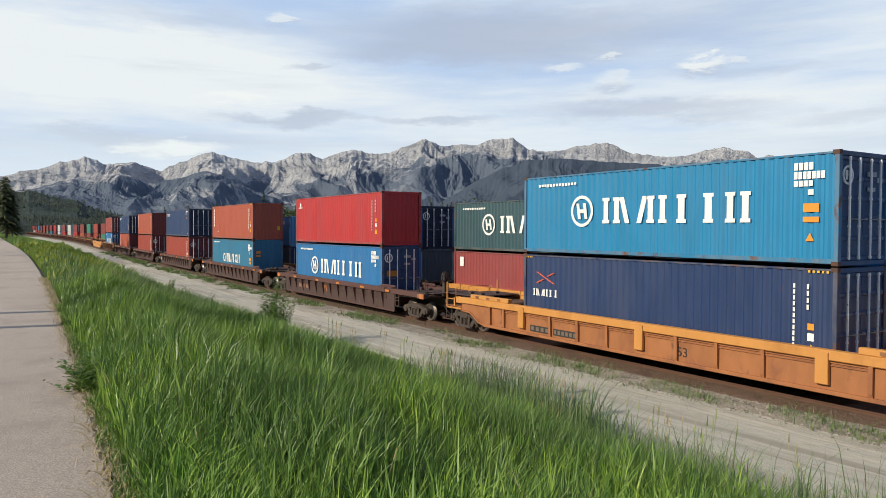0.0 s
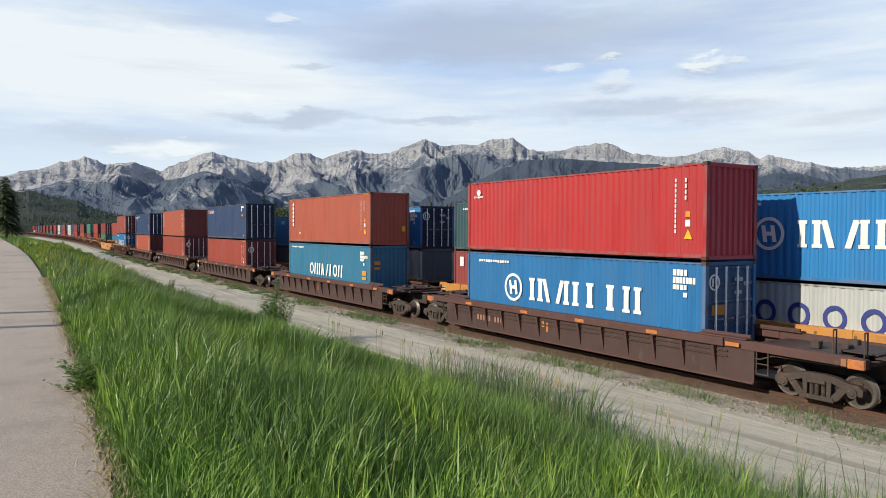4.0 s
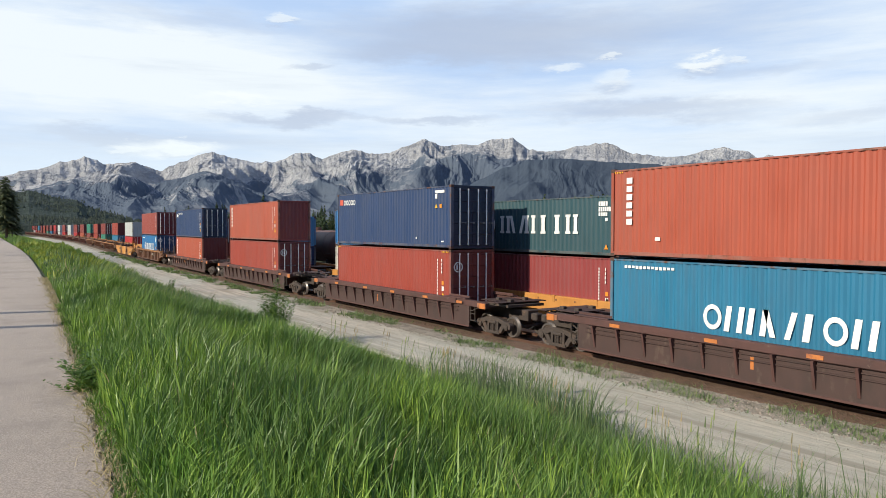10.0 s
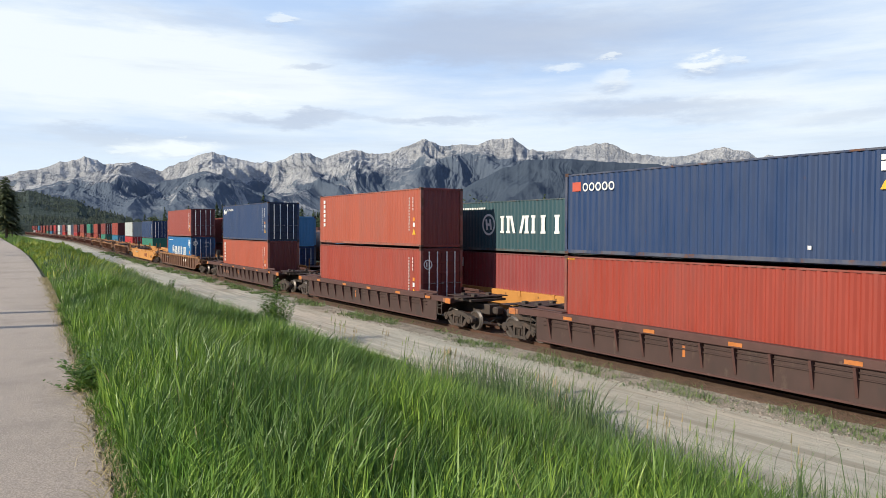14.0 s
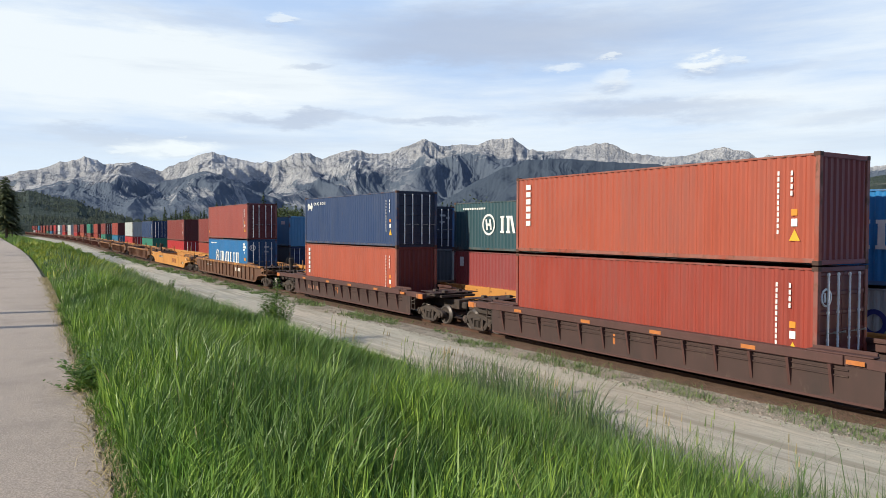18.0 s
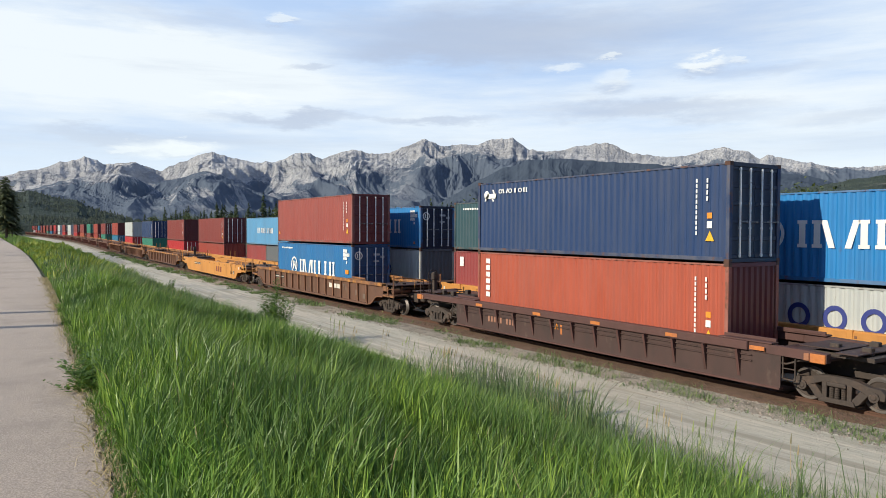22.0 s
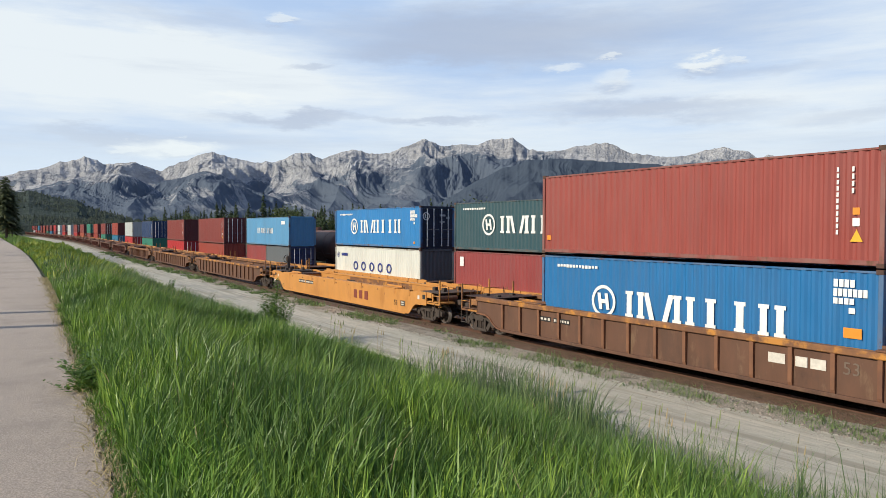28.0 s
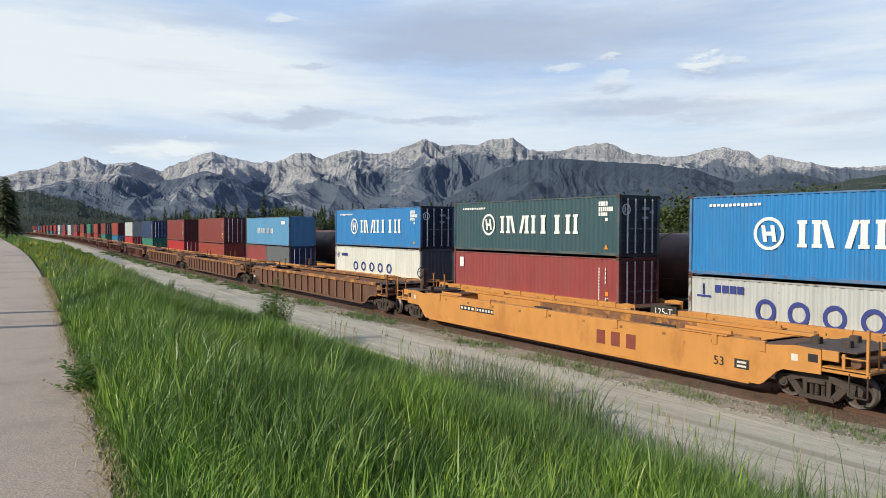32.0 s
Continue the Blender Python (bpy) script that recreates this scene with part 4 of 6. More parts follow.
def side_frame_mesh():
    """A cast side frame: heavy top member, two slanting legs round open windows, spring seat and jaws over the axle boxes."""
    b = bmesh.new()
    x0, x1 = -0.10, 0.10
    prism(b, [(-1.13, 0.36), (-1.15, 0.52), (-1.04, 0.62), (-0.80, 0.64), (-0.46, 0.74), (-0.20, 0.77), (0.20, 0.77), (0.46, 0.74), (0.80, 0.64), (1.04, 0.62), (1.15, 0.52), (1.13, 0.36), (1.02, 0.36),
              (0.99, 0.50), (0.79, 0.50), (0.76, 0.42), (0.60, 0.50), (0.34, 0.59), (-0.34, 0.59), (-0.60, 0.50), (-0.76, 0.42), (-0.79, 0.50), (-0.99, 0.50), (-1.02, 0.36)], "x", x0, x1)
    for s in (-1, 1):
        prism(b, [(s * 0.76, 0.44), (s * 0.56, 0.50), (s * 0.34, 0.22), (s * 0.40, 0.10), (s * 0.54, 0.16)], "x", x0 + 0.01, x1 - 0.01)
        prism(b, [(s * 0.38, 0.60), (s * 0.25, 0.60), (s * 0.25, 0.16), (s * 0.36, 0.16)], "x", x0 - 0.01, x1 - 0.015)
        tube(b, (x0 - 0.03, s * 0.89, 0.42), (x1, s * 0.89, 0.42), 0.125, 14)
    prism(b, [(-0.46, 0.09), (0.46, 0.09), (0.42, 0.21), (-0.42, 0.21)], "x", x0 - 0.03, x1 + 0.02)
    box(b, x0 - 0.05, x1, -0.24, 0.24, 0.50, 0.62, 0.02)
    bmesh.ops.bevel(b, geom=[e for e in b.edges if e.calc_length() > 0.06], offset=0.010, segments=1, affect="EDGES")
    return b


def spring_mesh():
    prof = [(0.18, 0.0), (0.18, 0.045)]
    for k in range(6):
        z = 0.205 + k * 0.05
        prof += [(z - 0.017, 0.060), (z + 0.017, 0.060), (z + 0.024, 0.045)]
    b = lathe(prof + [(0.50, 0.045), (0.50, 0.0)], 10, True)
    b.transform(Matrix.Rotation(-math.pi / 2, 4, "Y"))
    return b


SH = {}


def shared(key, make, material):
    if key not in SH:
        b = make()
        me = bpy.data.meshes.new(key)
        b.to_mesh(me), b.free()
        me.materials.append(material)
        if key == "wheelset":
            me.materials.append(M_TREAD)
        SH[key] = me
    return SH[key]


def truck(car, y, simple=False):
    """A four-wheeled truck under one end of a car; simple: no springs or caps."""
    bol = part("truck", shared("bolster", lambda: bx(-1.02, 1.02, -0.20, 0.20, 0.40, 0.62, bevel=0.03), M_STEEL), None, car, "grimy cast-steel four-wheel truck")
    bol.location = (0, y, 0)
    wheels = shared("wheelset", wheelset_mesh, M_STEEL)
    frame_me = shared("side_frame", side_frame_mesh, M_STEEL)
    spring = shared("spring", spring_mesh, M_STEEL)
    cap = shared("axle_cap", lambda: lathe([(-0.13, 0.0), (-0.13, 0.06), (-0.10, 0.09), (0.05, 0.10), (0.05, 0.0)], 12, True), M_STEEL)
    for sy in (-0.89, 0.89):
        w = part("wheelset", wheels, None, bol, "turning pair of steel wheels on an axle")
        w.location = (0, sy, 0.42)
        w["roll"] = 1
    for sx in (-1, 1):
        f = part("side_frame", frame_me, None, bol)
        f.location = (sx * 1.03, 0, 0)
        if simple:
            continue
        for sy in (-0.15, 0.0, 0.15):
            o = part("spring", spring, None, bol)
            o.location = (sx * (1.07 if sy else 1.10), sy, 0)
        for sy in (-0.89, 0.89):
            o = part("axle_cap", cap, None, bol)
            o.matrix_basis = pose(sx * 1.05, sy, 0.42, 0, 0, 0 if sx < 0 else 180)
    return bol


def brake_stand(car, x, y, z, facing=-1):
    """The hand brake: a post, a housing and a spoked wheel."""
    b = bmesh.new()
    box(b, x - 0.10, x + 0.10, y - 0.09, y + 0.09, z, z + 1.12, 0.015)
    box(b, x - 0.16, x + 0.16, y - 0.12, y + 0.12, z + 0.72, z + 1.10, 0.05)
    st = part("brake_stand", b, M_STEEL, car, "hand brake post")
    w = bmesh.new()
    ring(w, (x, z + 0.92), 0.265, 0.30, "y", y + facing * 0.17 - 0.015, y + facing * 0.17 + 0.015, 28)
    for k in range(5):
        a = 2 * math.pi * k / 5 + 0.3
        tube(w, (x, y + facing * 0.17, z + 0.92), (x + 0.27 * math.cos(a), y + facing * 0.17, z + 0.92 + 0.27 * math.sin(a)), 0.014, 6)
    tube(w, (x, y + facing * 0.10, z + 0.92), (x, y + facing * 0.20, z + 0.92), 0.05, 10)
    part("brake_wheel", w, M_STEEL, st, "spoked hand-brake wheel")


def bar_run(car, pts, r, material, name="handrail"):
    b = bmesh.new()
    for p, q in zip(pts, pts[1:]):
        tube(b, p, q, r, 6)
    return part(name, b, material, car)


def coupler(car, y0, s):
    b = bmesh.new()
    box(b, -0.13, 0.13, min(y0, y0 - s * 0.9), max(y0, y0 - s * 0.9), 0.74, 0.98, 0.02)
    box(b, -0.20, 0.16, y0 - 0.16, y0 + 0.16, 0.70, 1.02, 0.05)
    part("coupler", b, M_STEEL, car)
    h = bmesh.new()
    last = None
    for k in range(9):
        u = k / 8
        p = Vector((-0.45 + 0.25 * u, y0 - s * (0.75 - 0.75 * u), 0.78 - 0.42 * math.sin(math.pi * u * 0.75)))
        if last is not None:
            tube(h, last, p, 0.024, 6)
        last = p
    part("brake_hose", h, M_DARK, car)


M_PALE = mat("pale_lettering", (0.62, 0.58, 0.52), 0.7, vary=0.2)


def mirror(pts):
    """An outline of the near half (y, z) closed by its mirror image."""
    return pts + [(-y, z) for y, z in reversed(pts)]


def well_side(t, kind, sx, W, k, side_m, chord_m, lite):
    """One long side of a well car: sheet, chord, posts and what is fixed to them."""
    xo, xi = sx * W, sx * (W - 0.05)

    def span(a, b):
        return min(a, b), max(a, b)

    if kind == "smooth":
        b = prism(bmesh.new(), [(y * k, z) for y, z in mirror([(-8.9, 1.38), (-9.6, 1.46), (-10.28, 1.43), (-10.28, 0.82), (-9.28, 0.79), (-9.1, 0.70), (-8.72, 0.34), (-8.60, 0.27)])], "x", *span(xo, xo - sx * 0.06))
        part("side_sheet", b, side_m, t)
        part("bottom_sill", bx(*span(xo - sx * 0.18, xo + sx * 0.02), -8.3 * k, 8.3 * k, 0.22, 0.31, bevel=0.015), side_m, t)
        part("top_chord", bx(*span(xo - sx * 0.30, xo - sx * 0.02), -8.6 * k, 8.6 * k, 1.31, 1.42, bevel=0.02), chord_m, t)
        for y0, y1, m in ((-8.2, -4.6, side_m), (-4.6, 3.4, M_CHORDB), (3.4, 8.2, side_m)):
            part("inner_sheet", bx(*span(xo - sx * 0.34, xo - sx * 0.30), y0 * k, y1 * k, 0.80, 1.31), m, t, "rust-stained inner wall" if m is M_CHORDB else "")
        for y in (-8.7, -7.2, -3.4, 0.1, 3.6, 7.4):
            part("bracket", bx(*span(xo - sx * 0.05, xo + sx * 0.03), y * k - 0.09, y * k + 0.09, 1.16, 1.45, bevel=0.012), side_m, t)
        if lite:
            return
        # flat tie plates and worn slots along the inner wall
        for q in range(5):
            y = (-6.4 + 3.2 * q) * k
            part("tie_plate", bx(*span(xo - sx * 0.375, xo - sx * 0.34), y - 0.55, y + 0.55, 1.02, 1.12, bevel=0.008), M_BOARD if q % 2 else M_CHORDB, t)
        return
    if kind == "gusset":
        z0, zc, zt, y0, y1 = 0.26, 1.14, 1.385, -7.82, 7.40
        part("side_sheet", bx(*span(xi - sx * 0.02, xi), y0, y1, z0, zc + 0.01), side_m, t)
        part("bottom_sill", bx(*span(xo - sx * 0.20, xo - sx * 0.03), y0 + 0.02, y1 - 0.02, z0 - 0.05, z0 + 0.02, bevel=0.012), chord_m, t)
        posts = [-6.6 + 1.1 * q for q in range(13)]
        shape = lambda: prism(bmesh.new(), [(0, 0.40), (0, zc), (sx * 0.17, zc), (sx * 0.15, zc - 0.09), (sx * 0.015, 0.40)], "y", -0.040, 0.040)
        pm = chord_m
    else:
        yellow = side_m is M_YELD
        z0, zc, zt = (0.42, 1.21, 1.46) if yellow else (0.36, 1.40, 1.57)
        arc = [(-8.42, z0), (-8.72, z0 + 0.05), (-8.98, z0 + 0.18), (-9.20, 0.74), (-9.46, 0.85), (-10.1, 0.88), (-10.1, zc)]
        part("side_sheet", prism(bmesh.new(), mirror(arc[::-1]), "x", *span(xi, xi - sx * 0.03)), side_m, t)
        # flange that follows the curve over the truck
        for s in (-1, 1):
            b = bmesh.new()
            for (p, q), (u, v) in zip(arc[:-1], arc[1:-1]):
                prism(b, [(s * p, q - 0.03), (s * u, v - 0.03), (s * u, v + 0.03), (s * p, q + 0.03)], "x", *span(xi, xi + sx * 0.06))
            part("arch_flange", b, side_m if yellow else M_POSTB, t)
        part("bottom_sill", bx(*span(xo - sx * 0.20, xo + sx * 0.03), -8.42, 8.42, z0 - 0.06, z0 + 0.05, bevel=0.015), side_m, t)
        posts = [-7.97, -7.05, -4.27, -2.83, -1.42, 1.42, 2.83, 4.27, 7.05, 7.97] if yellow else [-8.3 + 1.1067 * q for q in range(16)]
        shape = lambda: prism(bmesh.new(), [(0, z0 + 0.04), (0, zc), (sx * 0.10, zc), (sx * 0.085, z0 + 0.14), (sx * 0.05, z0 + 0.04)], "y", -0.055, 0.055)
        pm = side_m if side_m is not M_TTXB else M_POSTB
    me = cached(("side_post", kind, round(z0, 2), sx), shape, pm)
    for y in posts:
        o = part("side_post", me, None, t)
        o.location = (xi, y, 0)
    if kind == "ribbed":
        part("top_chord", bx(*span(xo - sx * 0.22, xo + sx * 0.05), -10.1, 10.1, zc, zt, bevel=0.02), chord_m, t)
        if yellow and not lite:
            # raised box rails beside the ends of the load
            for s in (-1, 1):
                part("box_rail", bx(*span(xo - sx * 0.20, xo + sx * 0.02), *span(s * 6.75, s * 9.35), zt, zt + 0.17, bevel=0.02), chord_m, t)
                for y in (7.35, 8.1, 8.85):
                    part("rail_latch", bx(*span(xo + sx * 0.02, xo + sx * 0.035), s * y - 0.10, s * y + 0.10, zt + 0.04, zt + 0.13), M_CHORDB, t)
            for y in (-5.9, 0.0, 5.9):
                part("clamp_plate", bx(*span(xo - sx * 0.04, xo + sx * 0.085), y - 0.17, y + 0.17, 0.60, zt - 0.06, bevel=0.015), chord_m, t)
    if lite:
        return
    ledge = cached(("ledge", sx, kind), lambda: bx(*span(xi, xi + sx * 0.045), -7.0, 7.0, -0.014, 0.014), side_m)
    if kind == "gusset" or side_m is M_YELD:
        for z in (zc - 0.12, zc - 0.27) if kind == "gusset" else (zc - 0.05, zc - 0.12):
            o = part("ledge", ledge, None, t)
            o.location = (0, 0, z)
    if sx < 0 and kind == "gusset":
        for y in (-7.2, -4.35, -1.15, 1.9, 5.6):
            part("reflector", bx(xo - 0.060, xo - 0.045, y - 0.22, y + 0.22, zc + 0.05, zc + 0.16), M_REFL, t, "orange reflective strip")
        part("reflector", bx(xo + 0.045, xo + 0.056, 0.60, 0.70, 0.62, 0.96), M_REFL, t, "orange reflective strip")


def well_end(t, kind, s, reach, W, k, side_m, chord_m, deck_m, short, lite, brake):
    """One end of a well car: bulkhead, deck over the truck, sills, running board, posts and steps."""
    def span(a, b):
        return min(a, b), max(a, b)

    trim = chord_m if kind != "gusset" else M_STEEL
    half = (8.6 * k) if kind == "smooth" else 8.4 if kind == "ribbed" else 7.8 if s < 0 else 7.4
    c = s * (7.9 if short else {"gusset": 9.15 if s < 0 else 8.78, "ribbed": 10.25, "smooth": 10.0}[kind])
    if kind == "gusset" and reach > 11:
        c = s * 9.40
    w0 = half - 0.6
    zt = {"gusset": 1.20, "ribbed": 1.30, "smooth": 1.30}[kind]
    b = prism(bmesh.new(), [(s * (w0 - 0.25), 0.40), (s * (w0 - 0.05), 0.40), (s * (w0 + 0.3), zt), (s * (w0 + 0.1), zt)], "x", -1.33, 1.33)
    part("bulkhead", b, deck_m, t)
    edge = reach - 0.75 if short else (10.75 if reach > 11 else 9.05) if kind == "gusset" else 10.1 if kind == "ribbed" else 10.28
    part("end_deck", bx(-1.28, 1.28, *span(s * w0, s * edge), zt - 0.06, zt), M_WELL if kind == "gusset" else M_TTXB, t)
    part("centre_sill", bx(-0.28, 0.28, *span(s * (half - 0.4), s * (reach - 0.35)), 0.66, 1.10, bevel=0.02), M_STEEL, t)
    coupler(t, s * (reach - 0.08), s)
    for sx in (-1, 1):
        xo = sx * (W - 0.02)
        if kind == "gusset":
            # the chord runs out over the truck as a side sill, closed by an orange plate
            b = prism(bmesh.new(), [(s * 6.9, 1.14), (s * 6.9, 1.385), (s * (edge - 0.5), 1.36), (s * edge, 1.33), (s * edge, 1.10), (s * (edge - 0.6), 1.12)], "x", *span(xo, xo - sx * 0.20))
            part("side_sill", b, M_CHORD, t)
            if not lite:
                part("end_plate", bx(*span(xo - sx * 0.02, xo + sx * 0.035), *span(s * (edge - 0.02), s * (edge - 0.42)), 1.08, 1.31, bevel=0.015), M_REFL, t, "orange end marker plate")
                part("end_plate", bx(*span(xo - sx * 0.02, xo + sx * 0.030), *span(s * (edge - 0.44), s * (edge - 0.58)), 1.11, 1.30, bevel=0.01), M_RUSTP, t)
                bar_run(t, [(sx * 1.36, s * (half + 0.06), 1.12), (sx * 1.36, s * (half + 0.06), 0.52), (sx * 1.36, s * (half + 0.40), 0.52), (sx * 1.36, s * (half + 0.40), 1.12)], 0.022, M_STEEL, "stirrup_step")
                bar_run(t, [(sx * 1.36, s * (half + 0.06), 0.80), (sx * 1.36, s * (half + 0.40), 0.80)], 0.018, M_STEEL, "step_rung")
                bar_run(t, [(sx * 1.34, s * (half - 0.9), 0.98), (sx * 1.34, s * (half + 0.15), 0.92), (sx * 1.28, s * (half + 0.5), 1.06), (sx * 1.2, s * (edge - 0.4), 1.06)], 0.026, M_STEEL, "air_pipe")
        elif short:
            part("end_girder", bx(*span(xo, xo - sx * 0.10), *span(s * (half - 0.1), s * edge), 0.95, 1.40, bevel=0.02), chord_m, t)
        else:
            # low end platform with an open frame, corner post and stirrup
            out = 11.45 if kind == "smooth" else 11.3
            part("end_platform", bx(*span(xo, xo - sx * 0.85), *span(s * edge, s * out), 0.97, 1.04, bevel=0.012), side_m, t)
            part("end_beam", bx(*span(xo, xo - sx * 0.07), *span(s * edge, s * out), 0.90, 1.02, bevel=0.01), chord_m, t)
            part("frame_upright", bx(*span(xo, xo - sx * 0.06), *span(s * (edge + 0.50), s * (edge + 0.58)), 1.02, 1.40, bevel=0.008), chord_m, t)
            part("corner_post", bx(*span(xo + sx * 0.005, xo - sx * 0.06), *span(s * (out - 0.03), s * (out - 0.10)), 0.90, 2.05, bevel=0.01), chord_m, t)
            part("end_plate", bx(*span(xo, xo - sx * 0.08), *span(s * edge, s * (edge + 0.42)), 1.18, 1.44, bevel=0.015), chord_m, t)
            if not lite:
                bar_run(t, [(xo, s * (out - 0.05), 0.95), (xo, s * (out - 0.05), 0.40), (xo, s * (out - 0.48), 0.40), (xo, s * (out - 0.48), 0.95)], 0.022, M_STEEL, "stirrup_step")
                bar_run(t, [(xo, s * (out - 0.05), 1.32), (xo, s * (edge + 0.5), 1.32)], 0.018, chord_m)
                bar_run(t, [(xo - sx * 0.5, s * (out - 0.05), 1.0), (xo - sx * 0.5, s * (out - 0.05), 1.72), (xo - sx * 0.5, s * (out - 0.22), 1.80), (xo - sx * 0.5, s * (out - 0.30), 1.70)], 0.017, trim)
    if lite or short:
        truck(t, c, simple=True) if not short or s < 0 else None
        return
    # deck gear: hatch over the bolster, brace boxes and an air reservoir
    part("bolster_cover", prism(bmesh.new(), [(-0.95, c - 0.8), (0.95, c - 0.8), (0.80, c + 0.8), (-0.80, c + 0.8)], "z", zt + 0.004, zt + 0.11), M_STEEL, t)
    for x, dy in ((-0.55, -0.45), (-0.55, 0.35), (0.5, -0.1)):
        part("brace_box", bx(x - 0.10, x + 0.10, c + dy - 0.12, c + dy + 0.12, zt + 0.11, zt + 0.32, bevel=0.02), M_STEEL, t)
    if kind == "gusset":
        # running board across the end on slanting braces
        y0 = s * (edge + 0.15)
        part("running_board", bx(-1.32, 1.25, *span(y0, y0 + s * 0.55), 1.37, 1.405, bevel=0.008), M_WELL, t, "steel grating running board")
        for x in (-1.2, -0.5, 0.5, 1.15):
            bar_run(t, [(x * 0.8, s * (edge - 0.3), zt), (x, y0 + s * 0.30, 1.36)], 0.025, M_STEEL, "board_brace")
        part("walk_plate", bx(-0.95, 0.55, *span(s * (edge - 1.0), s * (edge + 0.05)), 1.385, 1.42, bevel=0.008), M_WELL, t)
        if reach > 11:
            for y in (edge - 0.1, edge - 0.85):
                bar_run(t, [(-1.30, s * y, 1.2), (-1.30, s * y, 1.95), (-1.16, s * y, 1.95), (-1.16, s * y, 1.2)], 0.020, M_STEEL)
    else:
        part("running_board", bx(-1.25, 1.20, *span(s * (edge - 0.75), s * (reach - 0.85)), 1.41 if kind == "smooth" else 1.50, 1.445 if kind == "smooth" else 1.535, bevel=0.008), M_WELL if kind == "ribbed" else M_GRATE, t, "steel grating running board")
        b = tube(bmesh.new(), (-1.25, s * (edge + 0.75), 1.19), (-0.25, s * (edge + 0.75), 1.19), 0.13, 12)
        part("air_reservoir", b, M_TTXB, t)
        part("valve_box", bx(-1.0, -0.6, *span(s * (edge + 0.1), s * (edge + 0.45)), 1.04, 1.36, bevel=0.02), M_STEEL, t)
        bar_run(t, [(-0.2, s * (reach - 0.8), zt), (-0.2, s * (reach - 0.8), zt + 0.5), (0.9, s * (reach - 0.8), zt + 0.5), (0.9, s * (reach - 0.8), zt)], 0.016, trim)
    # angle lying on the chord beside the box end
    zg = {"gusset": 1.385, "ribbed": 1.575, "smooth": 1.42}[kind]
    if not (kind == "ribbed" and side_m is M_YELD):
        for sx in (-1, 1):
            b = bx(*span(sx * 1.15, sx * 1.46), *span(s * 5.95, s * 7.60), zg, zg + 0.045, bevel=0.012)
            box(b, *span(sx * 1.15, sx * 1.22), *span(s * 5.98, s * 7.57), zg + 0.04, zg + 0.13, 0.01)
            part("guide_plate", b, chord_m, t)
    truck(t, c)
    if s in brake:
        brake_stand(t, -0.35, s * (edge + 0.15 if kind == "gusset" else reach - 1.35), zt, facing=s)


def well_car(name, label, style, near=10.75, far=10.75, brake=(), text=(), plates=(), short=False, group="container well cars", lite=False):
    """A sunken car for two stacked boxes. style: 'gusset' (brown, tapered gussets), 'ribbed' or 'smooth'; near and far: the reach of its two ends;
    lite: a car that stays far away."""
    t = thing(name, label, "freight car", group)
    kind, side_m, chord_m, deck_m = style
    W = 1.45
    k = 0.70 if short else 1.0
    for sx in (-1, 1):
        well_side(t, kind, sx, W, k, side_m, chord_m, lite)
        if kind == "gusset":
            part("top_chord", bx(min(sx * (W - 0.22), sx * (W + 0.05)), max(sx * (W - 0.22), sx * (W + 0.05)), -6.9, 6.9, 1.14, 1.385, bevel=0.02), chord_m, t)
    # floor beams across the well
    for y in (-5.2, 5.2) if short else (-5.2, -1.8, 1.8, 5.2):
        part("cross_beam", bx(-1.3, 1.3, y - 0.25, y + 0.25, 0.38, 0.46), M_STEEL, t)
    for s, reach in ((-1, near), (1, far)):
        well_end(t, kind, s, reach, W, k, side_m, chord_m, deck_m, short, lite, brake)
    if kind == "smooth" and not lite:
        for s in (-1, 1):
            # no hole is cut: a black plate paints the shade inside an opening
            part("end_opening", bx(-W - 0.008, -W + 0.05, *sorted((s * 9.95 * k, s * 10.2 * k)), 1.10, 1.30), M_DARK, t, "dark opening in the end sheet")
            part("end_label", bx(-W - 0.008, -W + 0.05, *sorted((s * 9.50 * k, s * 9.68 * k)), 1.06, 1.24), M_PALE, t, "small pale label")
        for q in range(9):
            part("lashing_slot", bx(-W - 0.008, -W + 0.05, (-7.2 + 1.75 * q) * k, (-7.08 + 1.75 * q) * k, 1.20, 1.29), M_CHORDB, t)
    for y0, y1, z0, z1, m in plates:
        proud = 0.012 if m is M_BOARD else 0.016
        part("number_board", bx(-W - (proud if kind == "smooth" else proud - 0.046), -W + 0.06, y0, y1, z0, z1), m, t)
    for body, y, z, size, m in text:
        part("stencil", text_mesh(body, size, pose(-W - 0.012 if kind == "smooth" else -W + 0.042, y, z) @ Matrix(((0, 0, -1, 0), (-1, 0, 0, 0), (0, 1, 0, 0), (0, 0, 0, 1)))), m, t, "stencilled mark")
    return t


M_RUSTP = mat("plate_rust", (0.30, 0.13, 0.07), 0.7, vary=0.2, grain=6)
M_GRATE = mat("deck_grating", (0.085, 0.060, 0.048), 0.75, vary=0.25, grain=9, second=(0.15, 0.085, 0.05), second_scale=1.5)
M_BOARD = mat("board_dark", (0.030, 0.026, 0.024), 0.7, vary=0.2)
M_POSTB = mat("well_post_brown", (0.19, 0.085, 0.045), 0.75, vary=0.2, grain=2.5, second=(0.13, 0.06, 0.04))
M_REDWELL = mat("well_red_brown", (0.135, 0.050, 0.036), 0.7, vary=0.2, grain=2.5, second=(0.085, 0.042, 0.034), third=(0.19, 0.11, 0.075), third_scale=3)
GUSSET = ("gusset", M_WELL, M_CHORD, M_CHORD)
RIB_YEL = ("ribbed", M_YELD, M_YEL, M_YELD)
RIB_BRN = ("ribbed", M_TTXB, M_CHORDB, M_CHORDB)
RIB_RED = ("ribbed", M_REDWELL, M_TTXB, M_CHORD)
